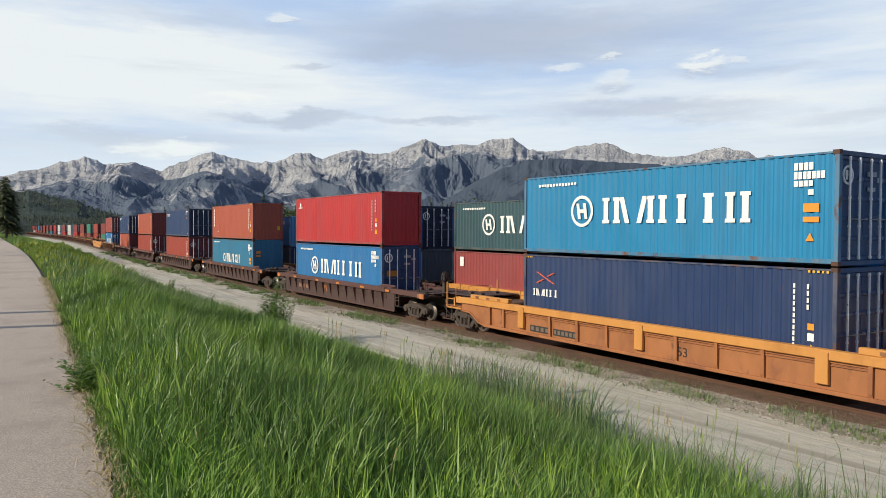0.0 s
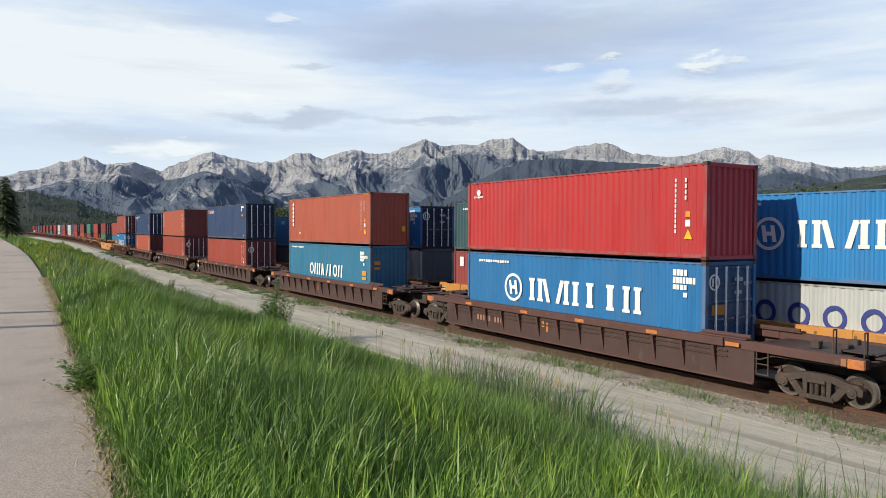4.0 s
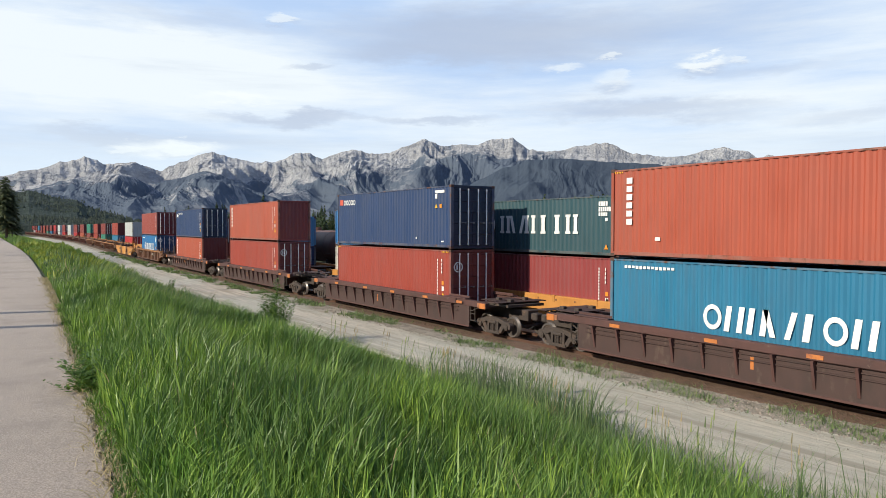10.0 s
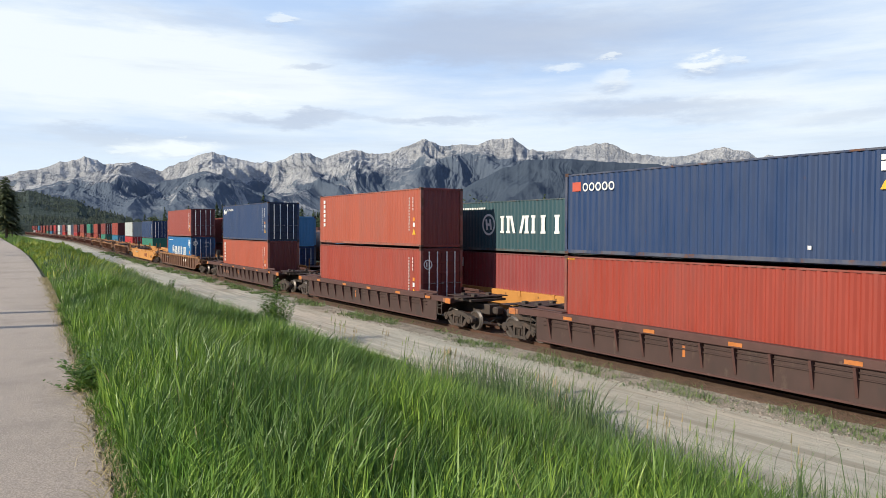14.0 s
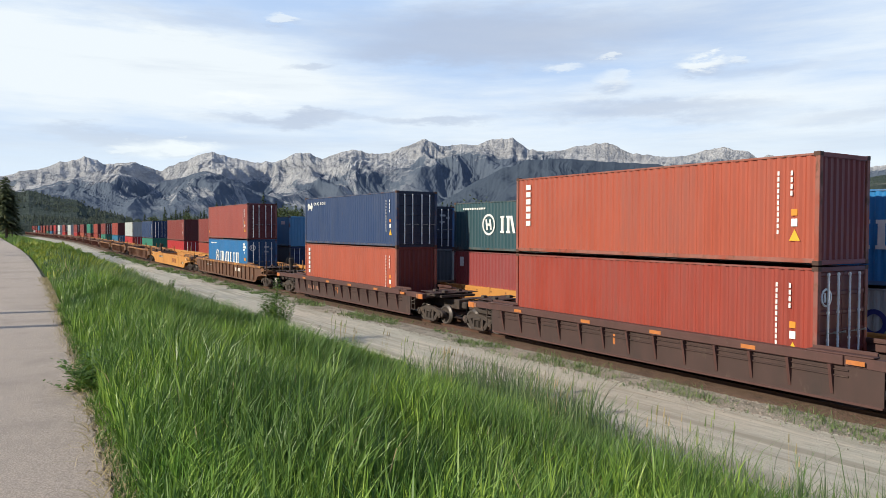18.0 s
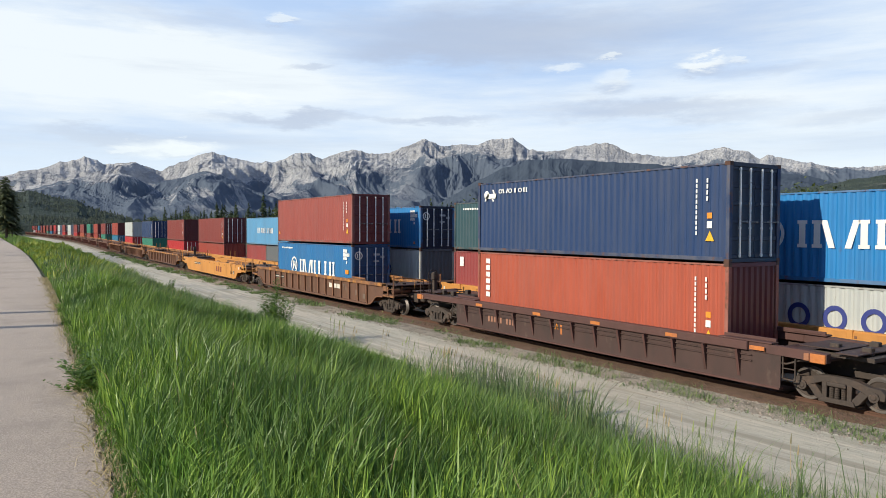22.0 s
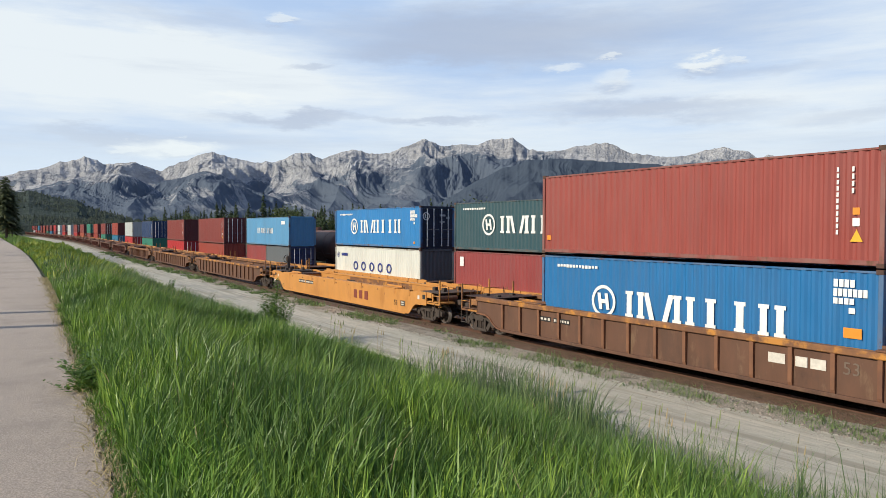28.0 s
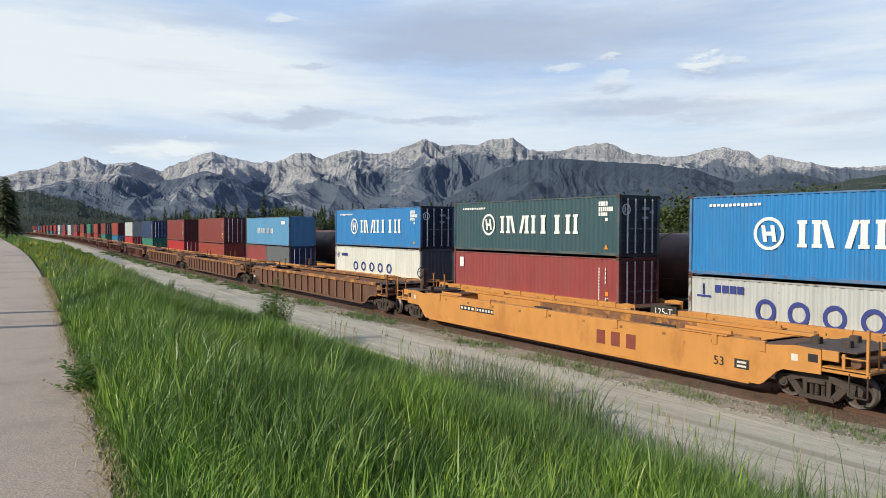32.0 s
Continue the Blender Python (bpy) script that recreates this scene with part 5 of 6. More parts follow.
SMOOTH = ("smooth", M_YEL, M_YEL, M_YEL)


def roll(ob, y, z=0.0):
    """Puts a thing on the moving train: y along the line at the start."""
    ROLLING.append((ob, LINE_1, y, z))
    for o in ob.children_recursive:
        if "roll" in o.keys():
            TURNING.append((o, o.location.copy()))
    return ob

# number boards on the car sides: dark boards with pale bars, and a maker's mark as bars
def board(y0, y1, z0, z1, n, back, fore):
    p = (y1 - y0) / n
    return [(y0, y1, z0, z1, back)] + [(y0 + p * (i + 0.2), y0 + p * (i + 0.8), z0 + 0.05, z1 - 0.05, fore) for i in range(n)]


M_FADE = mat("faded_lettering", (0.15, 0.11, 0.085), 0.7, vary=0.2)
M_RUSTL = mat("rusty_lettering", (0.30, 0.15, 0.10), 0.7, vary=0.2)
M_MAKER = mat("maker_red", (0.20, 0.045, 0.030), 0.6, vary=0.15)
PLATE_A = board(4.33, 5.44, 0.54, 0.78, 4, M_BOARD, M_FADE) + board(2.90, 4.14, 0.54, 0.78, 6, M_BOARD, M_FADE)
PLATE_G = board(5.45, 6.25, 1.00, 1.18, 4, M_BOARD, M_PALE) + board(4.45, 5.3, 1.00, 1.18, 6, M_BOARD, M_PALE) \
    + [(-3.70, -3.22, 0.92, 1.18, M_PALE), (-4.30, -3.98, 0.92, 1.18, M_PALE), (-4.78, -4.38, 0.92, 1.18, M_PALE), (-7.15, -6.85, 0.72, 1.02, M_FADE), (-8.05, -7.75, 0.60, 0.86, M_FADE)]
PLATE_CN = [(4.95 - 0.2 * i, 5.07 - 0.2 * i, 0.62, 0.86, M_RUSTL) for i in range(5)] + [(3.75 - 0.2 * i, 3.87 - 0.2 * i, 0.62, 0.86, M_RUSTL) for i in range(3)]
PLATE_H = board(4.62, 5.7, 0.92, 1.12, 4, M_BOARD, M_PALE) + board(3.3, 4.5, 0.92, 1.12, 6, M_BOARD, M_PALE) \
    + [(-8.30, -7.85, 0.60, 0.86, M_BOARD), (-8.22, -7.93, 0.64, 0.70, M_PALE), (-8.22, -7.93, 0.75, 0.81, M_PALE)] \
    + [(-2.92, -2.55, 0.58, 1.04, M_MAKER), (-3.58, -3.21, 0.58, 1.04, M_MAKER), (-4.26, -3.87, 0.58, 1.04, M_MAKER)]

# ---- the moving train, front to back ----
def moving_train():
    tall, std = 2.896, 2.591
    top, mid = 6.41, 3.50
    cn = "brown steel well car with tapered side gussets"

    def load(y, upper, lower):
        roll(upper, y, upper["base"]), roll(lower, y, lower["base"])

    def up(c, z=top):
        c["base"] = z - tall
        return c

    def lowr(c, h=tall):
        c["base"] = mid - 0.02 - h
        return c

    # first: yellow ribbed car, blue box over navy box
    roll(well_car("well_car", "dirty yellow ribbed well car with a bright top chord", RIB_YEL, 12.1, 12.1, text=[("53", -1.62, 0.62, 0.40, M_DARK)], plates=PLATE_A), 15.76)
    load(15.76,
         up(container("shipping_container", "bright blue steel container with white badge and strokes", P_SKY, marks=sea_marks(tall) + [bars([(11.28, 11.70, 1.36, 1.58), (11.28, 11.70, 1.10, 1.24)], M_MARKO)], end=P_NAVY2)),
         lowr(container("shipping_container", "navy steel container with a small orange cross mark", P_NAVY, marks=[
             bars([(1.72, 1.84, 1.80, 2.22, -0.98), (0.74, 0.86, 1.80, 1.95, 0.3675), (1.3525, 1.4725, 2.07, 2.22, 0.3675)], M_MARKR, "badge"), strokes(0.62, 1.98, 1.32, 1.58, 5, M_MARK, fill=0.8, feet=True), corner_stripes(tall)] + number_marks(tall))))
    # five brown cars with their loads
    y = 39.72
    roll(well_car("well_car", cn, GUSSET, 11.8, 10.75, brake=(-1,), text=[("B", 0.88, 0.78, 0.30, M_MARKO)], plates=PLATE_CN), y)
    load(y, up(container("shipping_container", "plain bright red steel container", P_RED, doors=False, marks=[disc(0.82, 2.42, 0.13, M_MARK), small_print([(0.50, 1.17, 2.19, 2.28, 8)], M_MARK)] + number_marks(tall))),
         lowr(container("shipping_container", "blue steel container with white badge and strokes", P_BLUE, marks=sea_marks(tall) + [end_plates([(-0.9, -0.3, 1.3, 1.6)], M_MARKD)], end=P_BLUE_SHADE)))
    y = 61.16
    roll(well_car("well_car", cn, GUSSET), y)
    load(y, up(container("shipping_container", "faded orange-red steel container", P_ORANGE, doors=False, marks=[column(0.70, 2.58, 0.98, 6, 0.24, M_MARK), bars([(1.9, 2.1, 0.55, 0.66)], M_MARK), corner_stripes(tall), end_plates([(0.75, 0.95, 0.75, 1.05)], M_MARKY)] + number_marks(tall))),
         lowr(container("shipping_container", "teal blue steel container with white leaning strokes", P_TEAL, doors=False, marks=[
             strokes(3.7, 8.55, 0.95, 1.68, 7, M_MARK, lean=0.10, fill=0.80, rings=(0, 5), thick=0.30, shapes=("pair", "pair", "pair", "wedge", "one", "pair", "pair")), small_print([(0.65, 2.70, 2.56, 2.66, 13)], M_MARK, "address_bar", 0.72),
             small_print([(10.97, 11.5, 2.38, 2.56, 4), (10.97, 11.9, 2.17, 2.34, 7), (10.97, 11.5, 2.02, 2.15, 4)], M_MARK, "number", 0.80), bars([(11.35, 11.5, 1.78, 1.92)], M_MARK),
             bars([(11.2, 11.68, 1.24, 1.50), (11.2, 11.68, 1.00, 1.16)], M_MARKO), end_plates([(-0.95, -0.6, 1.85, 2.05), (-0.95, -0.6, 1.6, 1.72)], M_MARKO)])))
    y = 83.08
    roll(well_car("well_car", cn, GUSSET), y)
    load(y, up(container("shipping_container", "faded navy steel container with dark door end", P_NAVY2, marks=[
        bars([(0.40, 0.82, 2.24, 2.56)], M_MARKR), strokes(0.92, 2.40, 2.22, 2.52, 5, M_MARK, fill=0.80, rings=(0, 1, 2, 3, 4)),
        bars([(10.85, 11.65, 2.55, 2.68), (10.85, 11.05, 2.3, 2.52)], M_MARK), warning(10.95, 1.86, 0.22, M_MARKY), bars([(11.25, 11.42, 1.86, 2.04)], M_MARKO), bars([(9.1, 9.2, 0.4, 0.5), (11.4, 11.6, 0.3, 0.36)], M_MARK)], end=P_NAVY_SHADE)),
         lowr(container("shipping_container", "orange-red steel container with dark door end", P_ORANGE2, marks=[corner_stripes(tall), end_badge(2.1, 0.24)] + number_marks(tall), end=P_RED_SHADE)))
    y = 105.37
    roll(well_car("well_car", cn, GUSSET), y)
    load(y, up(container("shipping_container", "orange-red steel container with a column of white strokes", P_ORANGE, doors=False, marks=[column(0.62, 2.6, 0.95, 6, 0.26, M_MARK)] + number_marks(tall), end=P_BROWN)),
         lowr(container("shipping_container", "darker red-orange steel container with door end", P_ORANGE2, marks=[end_badge(2.1, 0.24)] + number_marks(tall), end=P_RED_SHADE)))
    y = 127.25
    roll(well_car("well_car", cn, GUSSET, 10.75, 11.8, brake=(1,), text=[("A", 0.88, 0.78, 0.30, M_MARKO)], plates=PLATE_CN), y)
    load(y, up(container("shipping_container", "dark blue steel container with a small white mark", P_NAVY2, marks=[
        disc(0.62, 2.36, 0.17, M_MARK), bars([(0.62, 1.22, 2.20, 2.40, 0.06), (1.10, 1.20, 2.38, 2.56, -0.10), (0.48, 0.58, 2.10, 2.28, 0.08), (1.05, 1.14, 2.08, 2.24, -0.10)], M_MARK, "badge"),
        strokes(1.45, 3.25, 2.39, 2.57, 6, M_MARK, rings=(0, 2, 4), thick=0.34)] + number_marks(tall), end=P_NAVY_SHADE), 6.36),
         lowr(container("shipping_container", "orange steel container with a column of white strokes", P_ORANGE, doors=False, marks=[column(0.62, 2.6, 0.95, 6, 0.26, M_MARK)] + number_marks(tall), end=P_RED_SHADE)))
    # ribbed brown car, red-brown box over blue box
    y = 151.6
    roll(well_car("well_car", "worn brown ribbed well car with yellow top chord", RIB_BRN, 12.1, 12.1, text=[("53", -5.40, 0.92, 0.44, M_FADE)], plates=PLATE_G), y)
    load(y + 0.1, up(container("shipping_container", "plain red-brown steel container with door end", paint("faded_red_brown", (0.290, 0.062, 0.050)), marks=[bars([(0.3, 0.5, 0.5, 0.68)], M_MARKO)] + number_marks(tall), end=P_RED_SHADE)),
         lowr(container("shipping_container", "worn blue steel container with white badge and strokes", P_BLUE, marks=sea_marks(tall, 0.14) + [bars([(11.28, 11.72, 1.20, 1.45)], M_MARKO), end_plates([(-0.9, -0.35, 0.75, 0.95)], M_MARKD)], end=P_BLUE_SHADE)))
    # empty cars
    roll(well_car("well_car", "bright yellow smooth-sided well car, empty", SMOOTH, 11.9, 11.9, brake=(1,), text=[("53", -7.35, 0.60, 0.36, M_DARK)], plates=PLATE_H), 176.05)
    brown = well_car("well_car", "worn brown ribbed well car with a stained yellow top chord, empty", RIB_BRN, 11.85, 11.85)
    roll(brown, 199.7)
    for k in range(2):
        roll(copy_thing(brown, IDENT), 223.4 + 23.7 * k)
    red = well_car("well_car", "rusty red-brown ribbed well car, empty", RIB_RED, 11.85, 11.85, lite=True)
    roll(red, 270.8)
    for k in range(20):
        roll(copy_thing(red, IDENT), 294.5 + 23.7 * k)


# ---- the standing train on the second track ----
def standing_train():
    tall, std = 2.896, 2.591

    def put(ob, y, z):
        ob.matrix_basis = on_track(LINE_2, y, z)
        return ob

    car = well_car("well_car", "yellow smooth-sided well car under stacked boxes", SMOOTH, 7.9, 7.9, short=True)
    car.matrix_basis = on_track(LINE_2, 11.36)
    for y in (27.0, 42.8):
        copy_thing(car, on_track(LINE_2, y))
    put(container("shipping_container", "azure blue steel container with white badge and strokes", P_AZURE, marks=sea_marks(tall)), 11.36, 2.76)
    put(container("shipping_container", "off-white steel container with heavy blue strokes", P_WHITE, high=std, marks=[
        strokes(2.78, 8.10, 1.14, 1.95, 5, M_MARKB, fill=0.60, rings=(0, 1, 2, 3, 4)), small_print([(1.15, 2.35, 2.03, 2.30, 4)], M_MARKB, "lettering", 0.80), disc(0.68, 2.18, 0.045, M_MARKB), bars([(0.64, 0.72, 1.92, 2.32), (0.40, 0.98, 1.84, 1.91)], M_MARKB, "badge")]), 11.36, 0.16)
    put(container("shipping_container", "dark green steel container with white badge and strokes", P_GREEN, high=std, marks=sea_marks(std), end=P_GREEN_SHADE), 27.0, 3.27)
    put(container("shipping_container", "red-brown steel container with a small white label", paint("brick_red", (0.27, 0.050, 0.050)), high=std, marks=[bars([(0.6, 0.95, 1.75, 2.25)], M_MARK)] + number_marks(std), end=P_RED_SHADE), 27.0, 0.66)
    put(container("shipping_container", "weathered blue steel container with white strokes", P_AZURE, high=std, marks=sea_marks(std), end=P_NAVY_SHADE), 42.8, 3.20)
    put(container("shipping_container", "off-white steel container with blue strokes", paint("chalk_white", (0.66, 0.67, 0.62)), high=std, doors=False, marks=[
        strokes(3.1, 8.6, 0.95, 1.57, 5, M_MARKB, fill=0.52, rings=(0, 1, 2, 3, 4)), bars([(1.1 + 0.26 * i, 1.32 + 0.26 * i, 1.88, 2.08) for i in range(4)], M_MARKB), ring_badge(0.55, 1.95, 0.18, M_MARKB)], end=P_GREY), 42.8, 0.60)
    # farther boxes: near end along the line, upper paint, lower paint, door end
    rows = [(58.6, P_LIGHT, P_GREY, False), (79.3, P_BROWN, P_ORANGE2, True), (100.3, P_BROWN, P_RED, False), (126.3, P_NAVY2, P_FERN, True),
            (151.5, P_WHITE, P_RED, False), (177.5, P_ORANGE2, P_TEAL, False)]
    pal = [P_BROWN, P_ORANGE2, P_RED, P_WHITE, P_FERN, P_ORANGE, P_RED, P_TEAL, P_BROWN, P_WHITE]
    y = 206.0
    while y < 940:
        rows.append((y, pal[(3 * len(rows)) % 10] if len(rows) % 3 else P_BROWN, pal[(7 * len(rows) + 2) % 10], len(rows) % 2 == 0))
        y += 22.0
    for i, (y, a, b, d) in enumerate(rows):
        near = y < 150
        names = {P_LIGHT: "light blue", P_BROWN: "red-brown", P_NAVY2: "navy", P_WHITE: "off-white", P_ORANGE2: "rust-red", P_GREY: "grey", P_RED: "red",
                 P_FERN: "sea-green", P_TEAL: "teal", P_RED_SHADE: "maroon", P_BLUE: "blue", P_GREEN: "dark green", P_ORANGE: "orange-red"}
        put(container("shipping_container", names[a] + " steel container stacked on another", a, high=tall if i else std, doors=d, plain=not near,
                      marks=number_marks(tall) if near and i else [strokes(3.6, 8.0, 1.1, 1.6, 7, M_MARK), bars([(10.3, 11.2, 1.9, 2.2)], M_MARK)] if near else None,
                      end=P_RED_SHADE if a in (P_BROWN, P_ORANGE2) else None), y + 6.1, 2.86 if i == 0 else 2.70)
        if i == 0:
            for k, pnt in ((0, P_GREY), (1, paint("brick_red", (0.27, 0.05, 0.05)))):
                put(container("shipping_container", ("grey" if k == 0 else "brick-red") + " short steel container under a longer one", pnt, high=std, length=6.058, plain=True, end=P_NAVY), y + 3.03 + 6.13 * k, 0.27)
        else:
            put(container("shipping_container", names[b] + " steel container in a well car", b, high=std, doors=not d, plain=True), y + 6.1, 0.11)
    far = well_car("well_car", "dirty yellow ribbed well car in the standing train", RIB_YEL, 11.0, 11.0, lite=True)
    far.matrix_basis = on_track(LINE_2, rows[0][0] + 6.1)
    for y, *_ in rows[1:12]:
        copy_thing(far, on_track(LINE_2, y + 6.1))


def tank_car(y):
    t = thing("tank_car", "grimy dark brown tank car", "freight car", "tank cars", at=on_track(LINE_3, y))
    b = lathe([(-7.2, 0.0), (-7.15, 0.6), (-6.95, 1.15), (-6.6, 1.45), (-6.3, 1.5), (6.3, 1.5), (6.6, 1.45), (6.95, 1.15), (7.15, 0.6), (7.2, 0.0)], 36, True)
    b.transform(Matrix.Translation((0, 0, 2.75)) @ Matrix.Rotation(math.pi / 2, 4, "Z"))
    part("tank", b, M_TANK, t, smooth=True)
    for s in (-1, 1):
        for yy in (2.0, 4.8):
            r = ring(bmesh.new(), (0, 2.75), 1.50, 1.52, "y", s * yy - 0.04, s * yy + 0.04, 36)
            part("band", r, M_TANK, t)
        part("saddle", bx(-1.2, 1.2, s * 5.2 - 0.3, s * 5.2 + 0.3, 1.0, 1.6, bevel=0.03), M_STEEL, t)
        truck(t, s * 5.6)
        coupler(t, s * 8.1, s)
    d = bmesh.new()
    tube(d, (0, 0, 4.15), (0, 0, 4.55), 0.45, 18)
    part("dome", d, M_TANK, t)
    part("centre_sill", bx(-0.3, 0.3, -7.8, 7.8, 0.75, 1.15, bevel=0.02), M_STEEL, t)
    bar_run(t, [(-1.3, -7.4, 1.2), (-1.3, -7.4, 2.1), (-1.58, -6.8, 2.2), (-1.58, 6.8, 2.2), (-1.3, 7.4, 2.1), (-1.3, 7.4, 1.2)], 0.02, M_STEEL)
    side = bmesh.new()
    for k in range(5):
        box(side, -1.515, -1.49, 1.3 - k * 0.42, 1.6 - k * 0.42, 2.6, 2.95)
    part("number", side, mat("tank_number", (0.16, 0.13, 0.11), 0.7), t)
    return t


moving_train()
standing_train()
sign = thing("number_plate_board", "black board with white characters on a car end", "sign", at=on_track(LINE_2, 18.35, 0))
part("board", bx(-1.52, -1.46, -0.62, 0.62, 1.10, 1.54, bevel=0.01), M_BOARD, sign)
part("lettering", text_mesh("125-T", 0.36, pose(-1.526, 0.0, 1.19) @ Matrix(((0, 0, -1, 0), (-1, 0, 0, 0), (0, 1, 0, 0), (0, 0, 0, 1)))), M_MARK, sign)
part("bracket", bx(-1.46, -1.30, -0.5, 0.5, 1.10, 1.20), M_STEEL, sign)
TANK = tank_car(18.0)
for yy in (34.6, 49.3, 66.0):
    copy_thing(TANK, on_track(LINE_3, yy))

# ---- grass, weeds and trees ----
def blade_mesh(name, spots, material, rng, tall, wide, lean, wind=0.25, spread=0.9):
    """Many bent blades in one mesh. spots: x, y, z, height factor, width factor."""
    n = len(spots)
    s = np.array(spots)
    h = tall * s[:, 3] * rng.uniform(0.55, 1.25, n)
    w = wide * s[:, 4] * rng.uniform(0.7, 1.35, n)
    a = rng.uniform(0, 2 * np.pi, n)
    la = rng.normal(wind, spread * 1.5, n)                   # the wind leans them one way
    ln = lean * h * rng.uniform(0.1, 1.7, n)
    lx, ly = np.cos(la) * ln, np.sin(la) * ln
    cx, cy = np.cos(a) * w / 2, np.sin(a) * w / 2
    base = s[:, :3]
    v = np.empty((n, 7, 3))
    for k, (f, up, ww) in enumerate(((0.0, 0.0, 0.8), (0.16, 0.45, 1.0), (0.50, 0.80, 0.7))):
        mid = base + np.stack([lx * f, ly * f, h * up], 1)
        v[:, 2 * k] = mid + np.stack([-cx * ww, -cy * ww, 0 * h], 1)
        v[:, 2 * k + 1] = mid + np.stack([cx * ww, cy * ww, 0 * h], 1)
    v[:, 6] = base + np.stack([lx, ly, h * 0.98], 1)
    i = np.arange(n) * 7
    quads = np.concatenate([np.stack([i, i + 1, i + 3, i + 2], 1), np.stack([i + 2, i + 3, i + 5, i + 4], 1)])
    tris = np.stack([i + 4, i + 5, i + 6], 1)
    me = bpy.data.meshes.new(name)
    me.vertices.add(n * 7)
    me.vertices.foreach_set("co", v.reshape(-1))
    loops = np.concatenate([quads.reshape(-1), tris.reshape(-1)])
    me.loops.add(len(loops))
    me.loops.foreach_set("vertex_index", loops.astype(np.int32))
    nq, nt = len(quads), len(tris)
    me.polygons.add(nq + nt)
    me.polygons.foreach_set("loop_start", np.concatenate([np.arange(nq) * 4, nq * 4 + np.arange(nt) * 3]).astype(np.int32))
    me.update(calc_edges=True)
    me.materials.append(material)
    return me


def bank_spots(rng, n, y0, y1, u0=0.01, u1=1.0, power=1.0, patch=None):
    out = []
    while len(out) < n:
        y = y0 + (y1 - y0) * rng.random() ** power
        e, foot = path_edge(y), FOOT + bend(y)
        u = u0 + (u1 - u0) * rng.random()
        x = e + (foot - e) * u
        if y < 1.2 or x > 2.6 * y:
            continue
        if y < 9.0 and u > 0.84 and rng.random() < 0.88:
            continue
        if patch is not None and noise.noise(Vector((x * 0.6, y * 0.4, patch))) < 0.05:
            continue
        k = 0.90 + 0.45 * noise.noise(Vector((x * 0.45, y * 0.45, 5.0))) + 0.25 * noise.noise(Vector((x * 1.6, y * 1.6, 1.0)))
        if u < 0.14:
            k *= 0.42 + 0.58 * smooth(0.0, 0.12, u)
        k *= 1.0 - 0.12 * smooth(0.92, 1.0, u)
        d = math.hypot(x, y)
        out.append((x, y, ground_z(x, y) - 0.02, k, max(1.0, d / 13.0)))
    return out


def leafy(rng, height, stems, leaf, spread):
    """A broad-leaved weed: thin stems with pairs of folded leaves."""
    verts, faces = [], []
    for s in range(stems):
        a, tilt, h = rng.uniform(0, 6.28), rng.uniform(0.1, spread), height * rng.uniform(0.55, 1.0)
        d = Vector((math.cos(a) * tilt, math.sin(a) * tilt, 1)).normalized()
        side = d.cross(Vector((0, 0, 1))).normalized() * 0.004
        k = len(verts)
        verts += [-side, side, d * h + side * 0.4, d * h - side * 0.4]
        faces.append((k, k + 1, k + 2, k + 3))
        for j in range(int(h / 0.032)):
            p = d * (0.08 + j * 0.032)
            b = rng.uniform(0, 6.28)
            l = leaf * rng.uniform(0.6, 1.2) * (1.1 - 0.5 * p.length / h)
            out = Vector((math.cos(b), math.sin(b), rng.uniform(-0.1, 0.6))) * l
            w = Vector((-math.sin(b), math.cos(b), 0)) * l * 0.22
            k = len(verts)
            verts += [p, p + out * 0.5 + w + Vector((0, 0, l * 0.08)), p + out, p + out * 0.5 - w + Vector((0, 0, l * 0.08))]
            faces += [(k, k + 1, k + 2), (k, k + 2, k + 3)]
    return raw("weed", verts, faces)


SWAY = []


